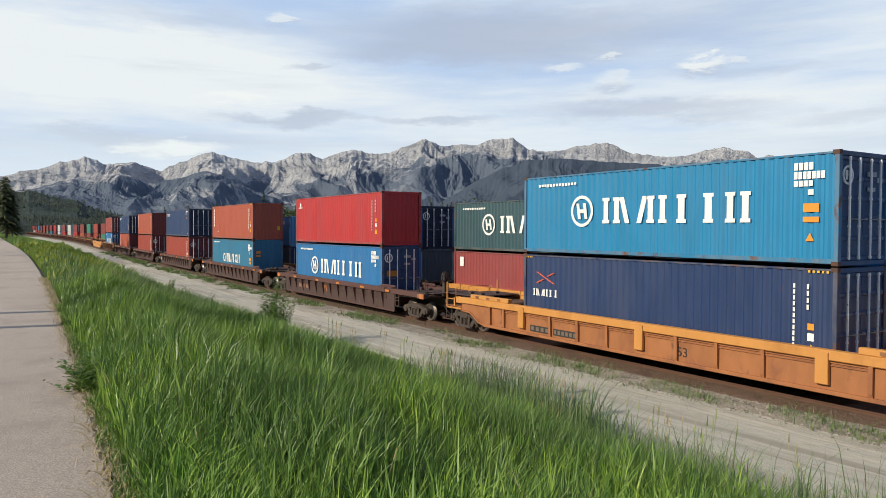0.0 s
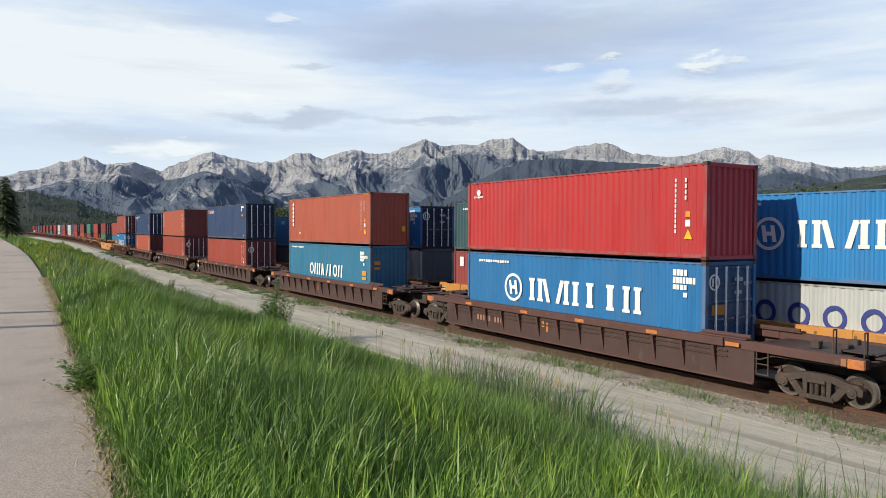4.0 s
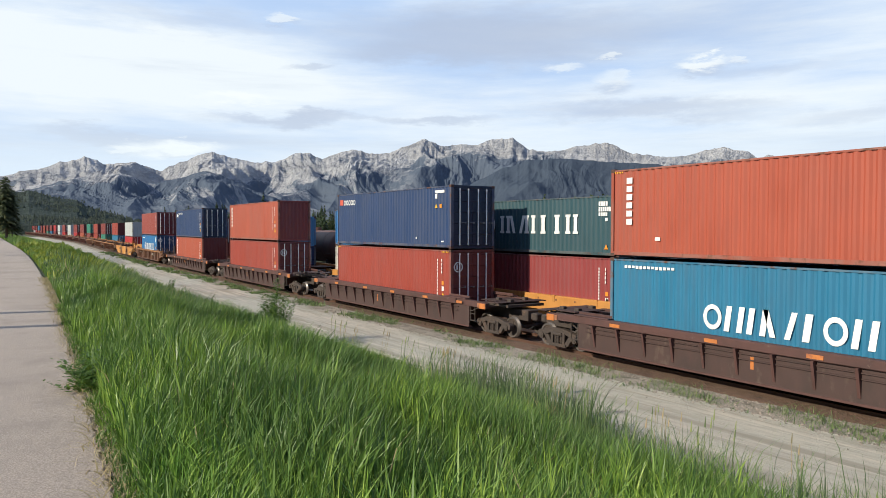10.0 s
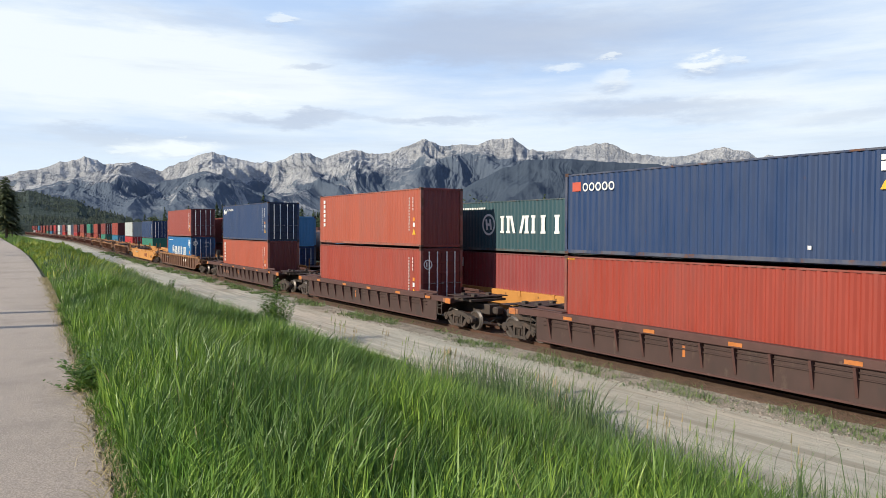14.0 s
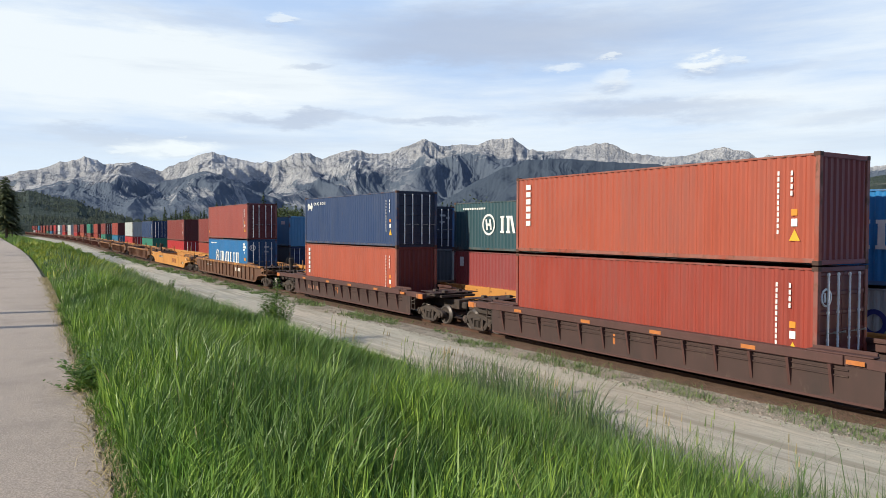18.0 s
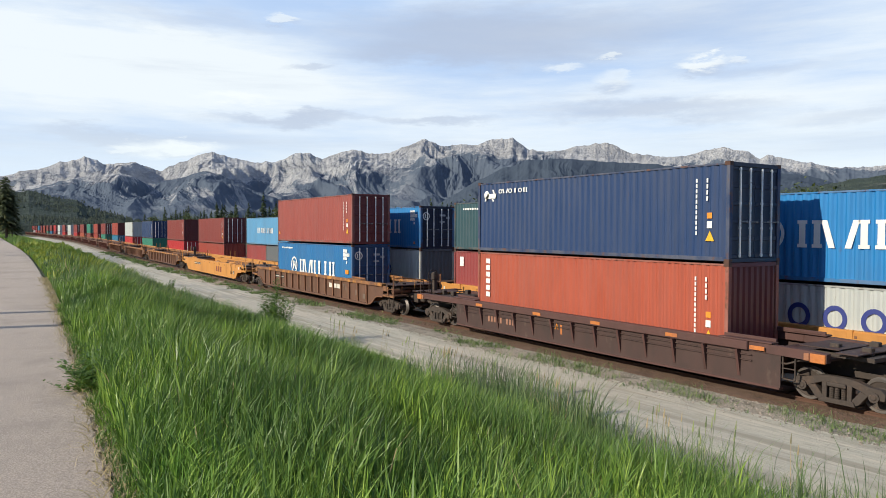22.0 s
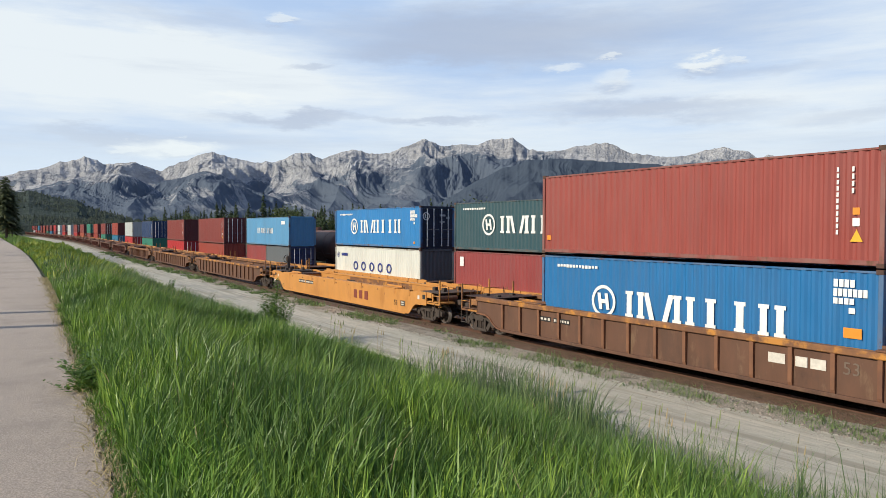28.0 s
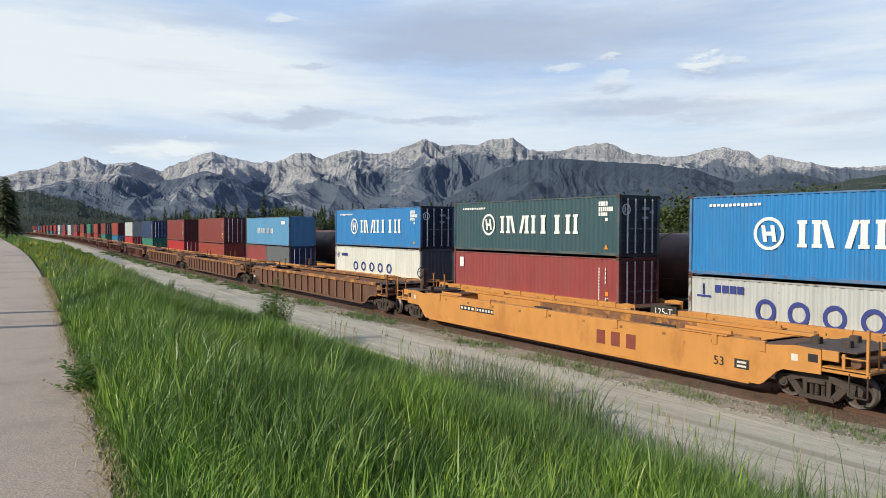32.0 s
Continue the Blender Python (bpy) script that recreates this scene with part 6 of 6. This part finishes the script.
def build_grass():
    rng = np.random.default_rng(3)
    beds = (("tall green grass leaning in the wind on the bank", 165000, 1.2, 20, 0.95, M_GRASS, 0.80, 0.0125, 0.26, None),
            ("bluish flowering grass among the green on the bank", 20000, 3.0, 40, 1.0, M_GRASSB, 0.84, 0.010, 0.34, 2.0),
            ("tall green grass covering the bank further off", 80000, 18, 62, 1.2, M_GRASS, 0.70, 0.011, 0.30, None),
            ("green grass along the distant bank", 45000, 60, 260, 1.3, M_GRASS, 0.60, 0.009, 0.35, None),
            ("yellow-green flowering weeds among the grass by the path", 9000, 26, 80, 1.0, M_GRASSY, 0.80, 0.020, 0.30, 12.0),
            ("fresh bright grass close to the edge of the path", 26000, 1.2, 12, 0.9, M_GRASS, 0.52, 0.012, 0.35, 20.0),
            ("tall thin grass standing out at the foot of the bank", 4200, 3.6, 14, 1.0, M_GRASSB, 1.35, 0.012, 0.30, 30.0),
            ("dry straw blades in the green grass", 5000, 1.2, 30, 1.0, M_STRAW, 0.70, 0.011, 0.45, None))
    for label, n, y0, y1, power, m, tall, wide, lean, patch in beds:
        ob = new("bank_grass", blade_mesh("bank_grass", bank_spots(rng, n, y0, y1, u0=0.70 if patch == 30.0 else 0.01, u1=0.42 if patch == 12.0 else 0.24 if patch == 20.0 else 0.95 if patch == 30.0 else 1.0, power=power, patch=None if patch in (20.0, 30.0) else patch), m, rng, tall, wide, lean))
        tagged(ob, label, "grass", kind="stuff")
    sp = []
    for _ in range(15000):
        y = 52 + 150 * rng.random() ** 1.3
        x = FOOT + bend(y) + rng.uniform(-2.6, 0.4 + 1.1 * smooth(55, 95, y))
        k = 0.75 + 0.5 * noise.noise(Vector((x * 0.3, y * 0.16, 4.0)))
        sp.append((x, y, ground_z(x, y) - 0.02, k * (0.65 + 0.35 * smooth(52, 80, y)), max(1.0, math.hypot(x, y) / 13.0)))
    third = len(sp) // 3
    for pile, m, lab in ((sp[:third], M_GRASSY, "tall yellow-green weeds along the roadside"), (sp[third:], M_GRASS, "tall fluffy green grass along the roadside")):
        tagged(new("bank_grass", blade_mesh("bank_grass", pile, m, rng, 1.15, 0.010, 0.30)), lab, "grass", kind="stuff")
    # frayed straw and small leaves along the asphalt
    sp = []
    for _ in range(7600):
        y = 1.5 + 26 * rng.random() ** 1.6
        x = path_edge(y) + rng.normal(0.0, 0.07)
        sp.append((x, y, ground_z(max(x, path_edge(y) + 0.01), y) - 0.01, rng.uniform(0.4, 1.2), max(1, y / 13)))
    ob = new("edge_straw", blade_mesh("edge_straw", sp[:5200], M_STRAW, rng, 0.10, 0.008, 1.9, spread=3.0))
    tagged(ob, "dry straw fraying over the edge of the path", "dry grass", kind="stuff")
    for n, m, tall, w0, w1, lab in ((15000, M_GRASS, 0.20, -0.03, 0.45, "short green grass along the edge of the path"), (15000, M_FRESH, 0.27, 0.04, 0.75, "soft fresh grass along the edge of the path")):
        sp = []
        for _ in range(n):
            y = 1.5 + 16 * rng.random() ** 1.5
            f = rng.random()
            x = path_edge(y) + w0 + (w1 - w0) * f + 0.07 * noise.noise(Vector((3.0, y * 2.2, 5.0)))
            sp.append((x, y, ground_z(max(x, path_edge(y) + 0.01), y) - 0.01, (0.5 + 0.8 * f) * rng.uniform(0.7, 1.1), max(1.0, y / 12)))
        tagged(new("edge_grass", blade_mesh("edge_grass", sp, m, rng, tall, 0.0075, 0.40, spread=2.0)), lab, "grass", kind="stuff")
    # crumbs of broken asphalt along the edge
    octa = np.array([(1, 0, 0), (0, 1, 0), (-1, 0, 0), (0, -1, 0), (0, 0, 0.75), (0, 0, -0.75)])
    tri = [(0, 1, 4), (1, 2, 4), (2, 3, 4), (3, 0, 4), (1, 0, 5), (2, 1, 5), (3, 2, 5), (0, 3, 5)]
    y = 1.5 + 20 * rng.random(3600) ** 1.5
    x = np.array([path_edge(v) for v in y]) + rng.normal(0.01, 0.05, 3600)
    pts = np.stack([x, y, np.full(3600, PATH_Z + 0.018), rng.uniform(0.006, 0.022, 3600)], 1)
    v = pts[:, None, :3] + octa[None] * pts[:, None, 3:4] * rng.uniform(0.6, 1.3, (3600, 6, 1))
    ob = part("asphalt_crumbs", raw("asphalt_crumbs", v.reshape(-1, 3), [(6 * i + a, 6 * i + b, 6 * i + c) for i in range(3600) for a, b, c in tri]), M_PATH)
    tagged(ob, "crumbs of pale asphalt along the edge of the path", "gravel", kind="stuff")
    # weeds and thin grass in the gravel by the rails
    sp, low = [], []
    for y in np.arange(4, 150, 0.16):
        for _ in range(5):
            x = 16.95 + rng.normal(0, 0.40)
            if noise.noise(Vector((x * 1.1, y * 0.55, 7.7))) + 0.35 * noise.noise(Vector((x * 3.0, y * 2.2, 1.2))) < 0.02:
                continue
            r = 0.06 + 0.12 * rng.random()
            for _ in range(9):
                px, py = x + rng.normal(0, r), y + rng.normal(0, r)
                (low if rng.random() < 0.65 else sp).append((px + bend(y), py, FLAT_Z + 0.04, rng.uniform(0.5, 1.2), max(1.0, y / 16)))
    ob = new("verge_weeds", blade_mesh("verge_weeds", sp, M_VERGEW, rng, 0.22, 0.014, 0.9, spread=3.0))
    tagged(ob, "patchy green weeds in the gravel beside the rails", "weeds", kind="stuff")
    ob = new("verge_weeds", blade_mesh("verge_weeds", low, M_VERGEW, rng, 0.10, 0.018, 1.3, spread=3.0))
    tagged(ob, "low broad-leaved weeds creeping over the gravel", "weeds", kind="stuff")
    # loose stones
    pts = []
    for _ in range(9000):
        y = 4 + 40 * rng.random() ** 1.4
        lat = 17.15 + rng.normal(0, 0.55)
        pts.append((lat + bend(y), y, FLAT_Z + (0.07 if lat > 17 else 0.04), rng.uniform(0.015, 0.045) * (1 if lat > 16 else 0.6)))
    pts = np.array(pts)
    octa = np.array([(1, 0, 0), (0, 1, 0), (-1, 0, 0), (0, -1, 0), (0, 0, 0.75), (0, 0, -0.75)])
    v = pts[:, None, :3] + octa[None] * pts[:, None, 3:4] * rng.uniform(0.6, 1.3, (len(pts), 6, 1))
    tri = [(0, 1, 4), (1, 2, 4), (2, 3, 4), (3, 0, 4), (1, 0, 5), (2, 1, 5), (3, 2, 5), (0, 3, 5)]
    bed = np.stack([rng.normal(18.0, 0.45, 9000), 4 + 36 * rng.random(9000) ** 1.3, np.full(9000, 0.0), rng.uniform(0.014, 0.034, 9000)], 1)
    bed[:, 2] = -0.13 - 0.16 * np.clip((17.85 - bed[:, 0]) / 0.75, 0, 1) + 0.008
    vb = bed[:, None, :3] + octa[None] * bed[:, None, 3:4] * rng.uniform(0.6, 1.3, (len(bed), 6, 1))
    ob = part("ballast_stones", raw("ballast_stones", vb.reshape(-1, 3), [(6 * i + a, 6 * i + b, 6 * i + c) for i in range(len(bed)) for a, b, c in tri]), mat("ballast_rubble", (0.125, 0.082, 0.060), 0.95, vary=0.3, grain=18, island=0.5))
    tagged(ob, "rust-brown crushed stone along the rail", "ballast", kind="stuff")
    ob = part("loose_stones", raw("loose_stones", v.reshape(-1, 3), [(6 * i + a, 6 * i + b, 6 * i + c) for i in range(len(pts)) for a, b, c in tri]), M_STONE)
    tagged(ob, "loose grey stones strewn along the verge", "stones", kind="stuff")
    sp = []
    for _ in range(9000):
        y = 4 + 70 * rng.random() ** 1.3
        if y < 8.5 and rng.random() < 0.65:
            continue
        x = FOOT + 0.1 + abs(rng.normal(0, 0.35)) + bend(y)
        sp.append((x, y, FLAT_Z, rng.uniform(0.3, 1.1), max(1.0, y / 14)))
    ob = new("road_edge_grass", blade_mesh("road_edge_grass", sp, M_GRASS, rng, 0.26, 0.011, 0.6, spread=2.0))
    tagged(ob, "short thinning grass at the edge of the gravel road", "grass", kind="stuff")
    # single tall seed stalks at the foot of the bank, moving in the wind
    for k in range(34):
        y = 5.6 + 0.36 * k + rng.uniform(-0.4, 0.4)
        x = FOOT - 1.2 + rng.uniform(-2.0, 1.1)
        sp = [(rng.normal(0, 0.10), rng.normal(0, 0.10), 0, rng.uniform(0.75, 1.15), rng.uniform(0.8, 1.2)) for _ in range(9)]
        me = blade_mesh("seed_grass", sp, M_SEED if k % 3 else M_STRAW, rng, 1.12, 0.012, 0.26)
        # seed heads: slim spindles near the tips
        b = bmesh.new()
        b.from_mesh(me)
        for q in range(3):
            p = Vector((rng.normal(0, 0.09) + 0.1, rng.normal(0, 0.08), 1.15 + 0.30 * rng.random()))
            tube(b, (p.x * 0.3, p.y * 0.3, 0), p, 0.0055, 4, 0.003)
            tube(b, p, p + Vector((0.03, 0.01, 0.14)), 0.013, 5, 0.004)
        b.to_mesh(me), b.free()
        ob = new("seed_grass", me)
        tagged(ob, "tall seed-bearing grass stalks swaying at the roadside", "grass", kind="stuff")
        SWAY.append((ob, Vector((x, y, ground_z(x, y) - 0.03)), rng.uniform(0, 6.28), rng.uniform(2.5, 5.0)))
    # clumps of long blades on the bank near the camera, also moving
    for k in range(26):
        y = 2.6 + 9.5 * rng.random()
        x = path_edge(y) + (FOOT - path_edge(y)) * (0.15 + 0.8 * rng.random())
        sp = [(rng.normal(0, 0.16), rng.normal(0, 0.16), 0, rng.uniform(0.7, 1.2), 1.1) for _ in range(60)]
        ob = new("grass_clump", blade_mesh("grass_clump", sp, M_GRASS, rng, 0.88, 0.0145, 0.34))
        tagged(ob, "clump of long green grass bending in the wind", "grass", kind="stuff")
        SWAY.append((ob, Vector((x, y, ground_z(x, y) - 0.03)), rng.uniform(0, 6.28), rng.uniform(3.0, 6.0)))
    # short soft grass where the bank meets the path, and thin cover of the ground behind and across the path
    for label, n, y0, y1, u1, m, tall, wide in (("short soft green grass beside the path", 34000, 1.6, 9.0, 0.13, M_GRASS, 0.30, 0.011),
                                                ("fresh light green grass beside the path", 26000, 1.6, 9.0, 0.22, M_FRESH, 0.44, 0.011)):
        sp = []
        for _ in range(n):
            y = y0 + (y1 - y0) * rng.random() ** 1.2
            e = path_edge(y)
            x = e + 0.10 + (FOOT - e) * u1 * rng.random()
            sp.append((x, y, ground_z(x, y) - 0.01, 0.45 + 0.55 * smooth(0.0, 0.4, x - e), 1.0))
        tagged(new("path_side_grass", blade_mesh("path_side_grass", sp, m, rng, tall, wide, 0.4)), label, "grass", kind="stuff")
    sp = []
    for _ in range(30000):
        y = 6 - 22 * rng.random() ** 1.6
        e = path_edge(max(y, 0))
        x = e + 0.05 + (FOOT - e) * rng.random()
        if y > 1.1 and x < 2.55 * y:
            continue
        sp.append((x, y, ground_z(x, y) - 0.02, rng.uniform(0.6, 1.1), 1.7))
    tagged(new("bank_grass", blade_mesh("bank_grass", sp, M_GRASS, rng, 0.62, 0.014, 0.34)), "tall green grass on the bank beside the path", "grass", kind="stuff")
    sp = []
    for _ in range(20000):
        y = -14 + 100 * rng.random() ** 1.3
        x = path_edge(max(y, 0)) - 3.45 - 16 * rng.random() ** 1.4
        sp.append((x, y, ground_z(x, y) - 0.02, rng.uniform(0.5, 1.0), 2.4))
    tagged(new("meadow_grass", blade_mesh("meadow_grass", sp, M_GRASS, rng, 0.34, 0.014, 0.4)), "green meadow grass across the path", "grass", kind="stuff")
    # leafy weeds: beside the path, and one bush at the foot of the bank
    r2 = random.Random(8)
    for x, y, h, st, lf, spr, lab in ((1.00, 8.5, 0.50, 34, 0.13, 1.6, "low leafy green weed spreading onto the path"), (0.84, 8.15, 0.36, 22, 0.11, 2.2, "low leafy green weed spreading onto the path"),
                                      (1.22, 11.6, 0.25, 9, 0.09, 1.3, "small leafy weed by the path"), (1.10, 10.6, 0.2, 8, 0.08, 1.3, "small leafy weed by the path"),
                                      (9.8, 28.0, 2.45, 22, 0.24, 0.42, "tall leafy green bush at the roadside"), (9.9, 27.2, 1.8, 30, 0.26, 0.6, "low leafy green bush at the roadside"),
                                      (10.7, 50.2, 1.4, 10, 0.3, 0.5, "thin young bush at the roadside"), (4.0, 22.0, 0.9, 10, 0.12, 0.5, "leafy weed among the grass"),
                                      (10.4, 64.0, 1.0, 14, 0.3, 0.7, "dark bush at the roadside")):
        me = leafy(r2, h, st, lf, spr)
        me.materials.append(M_WEED)
        ob = new("weed", me)
        ob.location = (x, y, ground_z(x, y))
        tagged(ob, lab, "weed")


# ---- trees ----
def conifer_meshes(seed, h, r, dense, foot=0.10, full=0.8):
    rr = random.Random(seed)
    t = bmesh.new()
    tube(t, (0, 0, -0.3), (0, 0, h * 0.5), h * 0.016, 8, h * 0.010)
    tube(t, (0, 0, h * 0.5), (0, 0, h * 0.97), h * 0.010, 6, 0.01)
    verts, faces = [], []
    z = h * foot
    while z < h * 0.985:
        f = 1 - z / h
        reach = r * (f ** full) * rr.uniform(0.65, 1.15) + 0.05
        for _ in range(max(3, int(dense * (0.5 + f)))):
            a = rr.uniform(0, 6.283)
            l = reach * rr.uniform(0.6, 1.15)
            d = Vector((math.cos(a), math.sin(a), rr.uniform(-0.55, -0.05)))
            sd = Vector((-math.sin(a), math.cos(a), 0))
            o = Vector((0, 0, z + rr.uniform(-0.15, 0.15)))
            m = max(2, int(l / 0.30))
            for q in range(m):
                p = o + d * (l * (q + 0.3) / m)
                w = (0.16 + 0.22 * l * (1 - q / m) * 0.5) * rr.uniform(0.7, 1.3)
                e = d * (l / m * 1.6)
                tw = Vector((0, 0, rr.uniform(-0.12, 0.18)))
                k = len(verts)
                verts += [p - sd * w + tw, p + e * 0.5 + sd * 0.02, p + sd * w - tw * 0.5, p + e + Vector((0, 0, -0.06)), p + Vector((0, 0, 0.10))]
                faces += [(k, k + 3, k + 4), (k + 4, k + 3, k + 2)]
        z += h * 0.028 * rr.uniform(0.8, 1.3)
    return t, raw("crown", verts, faces)


def round_meshes(seed, h, r):
    """A young broad-leaved tree: forked trunk and a loose crown of leaf clumps."""
    rr = random.Random(seed)
    t = bmesh.new()
    tube(t, (0, 0, -0.3), (0, 0, h * 0.45), 0.11, 8, 0.07)
    verts, faces = [], []
    for k in range(9):
        a, zz = rr.uniform(0, 6.28), h * rr.uniform(0.35, 0.65)
        e = Vector((math.cos(a) * r * 0.6, math.sin(a) * r * 0.6, zz + h * rr.uniform(0.12, 0.3)))
        tube(t, (0, 0, h * 0.3), e, 0.045, 5, 0.015)
        for _ in range(110):
            p = e + Vector((rr.gauss(0, r * 0.34), rr.gauss(0, r * 0.34), rr.gauss(0, h * 0.10)))
            s, b, c = rr.uniform(0.10, 0.2), rr.uniform(0, 6.28), rr.uniform(-1, 1)
            u, w = Vector((math.cos(b), math.sin(b), c)) * s, Vector((-math.sin(b), math.cos(b), rr.uniform(-1, 1))) * s
            i = len(verts)
            verts += [p - u, p + w, p + u, p - w]
            faces.append((i, i + 1, i + 2, i + 3))
    return t, raw("crown", verts, faces)


def tree(name, label, meshes, crown_m, group=""):
    t = thing(name, label, "tree", group)
    trunk, crown = meshes
    part("trunk", trunk, M_BARK, t)
    part("crown", crown, crown_m, t)
    return t


def build_trees():
    rr = random.Random(21)
    aspen = mat("aspen_leaf", (0.085, 0.115, 0.030), 0.6, vary=0.3, grain=1.0, island=0.4, rnd=0.2, translucent=0.2)
    kinds = [tree("conifer", "dark green spruce behind the railway", conifer_meshes(k, 10.0, 1.7 + 0.25 * k, 7), M_NEEDLE, "trees behind the railway") for k in range(4)]
    kinds += [tree("broadleaf_tree", "green young aspen behind the railway", round_meshes(40 + k, 7.5, 2.1), aspen, "trees behind the railway") for k in range(2)]
    spots = []
    y = 30.0
    while y < 470:
        for row in range(3):
            x = 66 + row * 7 + rr.uniform(-3, 3) + 0.04 * y
            spots.append((x, y + rr.uniform(-2, 2)))
        y += 3.0 + y * 0.012
    for i, (x, y) in enumerate(spots):
        leaf = rr.random() < (0.45 if y < 120 else 0.12)
        k = kinds[4 + i % 2] if leaf else kinds[i % 4]
        s = rr.uniform(0.66, 0.90) * (1.42 if leaf and y < 125 else 1.14 if y < 125 else 1.26 if y < 215 else 1.30 + 0.50 * (rr.random() < 0.35))
        m = pose(x, y, ground_z(x, y) - 0.1, rr.uniform(-2, 2), rr.uniform(-2, 2), rr.uniform(0, 360))
        if i < 6:
            o = kinds[i]
            o.matrix_basis = m
        else:
            o = copy_thing(k, m)
        o.scale = (s * rr.uniform(0.9, 1.15), s * rr.uniform(0.9, 1.15), s)
    # the pine that ends the path, and its neighbours
    big = tree("pine", "dense dark pine standing beside the path", conifer_meshes(77, 9.4, 2.0, 15, 0.22, 0.28), M_PINE)
    big.matrix_basis = pose(3.3, 124, ground_z(3.3, 124) - 0.1)
    for x, y, s in ((-2.2, 118, 1.1), (-4.5, 110, 0.95), (4.9, 150, 0.8), (-2.5, 140, 1.0), (3.6, 131, 0.92)):
        o = copy_thing(big, pose(x, y, ground_z(x, y) - 0.1, 0, 0, x * 40))
        o.scale = (s, s, s)
    # slim trees on the far side of the path, whose shadows cross it
    slim = tree("slim_pine", "slender pine standing across the path", conifer_meshes(91, 13.0, 1.0, 5), M_NEEDLE, "slender pines")
    slim.matrix_basis = pose(-9.0, 62.5, PATH_Z - 0.1)
    for x, y in ((-11.0, 51.0), (-10.0, 57.0)):
        copy_thing(slim, pose(x, y, PATH_Z - 0.1, 0, 0, 77 * x))
    pole = thing("utility_pole", "weathered wooden pole with a crossarm", "pole", at=pose(-6.0, 17.0, PATH_Z - 0.2))
    b = bmesh.new()
    tube(b, (0, 0, 0), (0, 0, 8.2), 0.16, 12, 0.11)
    part("post", b, M_BARK, pole)
    part("crossarm", bx(-0.06, 0.06, -0.9, 0.9, 7.5, 7.62, bevel=0.01), M_BARK, pole)
    copy_thing(pole, pose(-7.0, 14.7, PATH_Z - 0.2))


build_grass()
build_trees()


def build_fly():
    """A fly that crosses before the camera."""
    t = thing("fly", "small dark flying insect with blurred pale wings", "insect")
    b = lathe([(-0.012, 0.0), (-0.010, 0.004), (-0.002, 0.006), (0.006, 0.005), (0.012, 0.003), (0.014, 0.0)], 10, True)
    part("body", b, mat("insect_dark", (0.22, 0.20, 0.20), 0.6), t, smooth=True)
    wing = mat("insect_wing", (0.35, 0.33, 0.32), 0.4, translucent=0.5)
    for s in (-1, 1):
        part("wing", prism(bmesh.new(), [(-0.004, s * 0.003), (0.003, s * 0.003), (0.008, s * 0.016), (0.000, s * 0.020), (-0.006, s * 0.014)], "z", 0.005, 0.0058), wing, t)
    return t


FLY = build_fly()


def motions():
    """The train rolls towards the camera; every car, its load and its wheels."""
    times = [i * 2.0 for i in range(17)]
    for ob, line, y, z in ROLLING:
        walk(ob, [(t, on_track(line, y - travel(t), z)) for t in times])
    quick = [i * 0.1 for i in range(321)]
    for ob, off in TURNING:
        walk(ob, [(t, Matrix.Translation(off) @ Matrix.Rotation(travel(t) / 0.42, 4, "X")) for t in quick])
    # the fly darts from the left to the right at 3 m
    side = STAND.to_3x3() @ Vector((1, 0, 0))
    start = STAND @ Vector((-1.28, 0.89, -3.0))
    walk(FLY, [(t, Matrix.Translation(start + side * d) @ pose(0, 0, 0, 0, -8, -30)) for t, d in ((0, -9.0), (19.4, -3.7), (20.0, 0.0), (20.2, 1.23), (20.8, 4.9), (32.0, 9.0))])
    gusts = [i * 0.4 for i in range(81)]
    for ob, at, ph, big in SWAY:
        walk(ob, [(t, Matrix.Translation(at) @ pose(0, 0, 0, 0.4 * big * math.sin(2.1 * t + ph), big * (0.4 + 0.6 * math.sin(1.5 * t + at.x * 0.5 - at.y * 0.3) + 0.35 * math.sin(3.7 * t + ph)), 0)) for t in gusts])


motions()
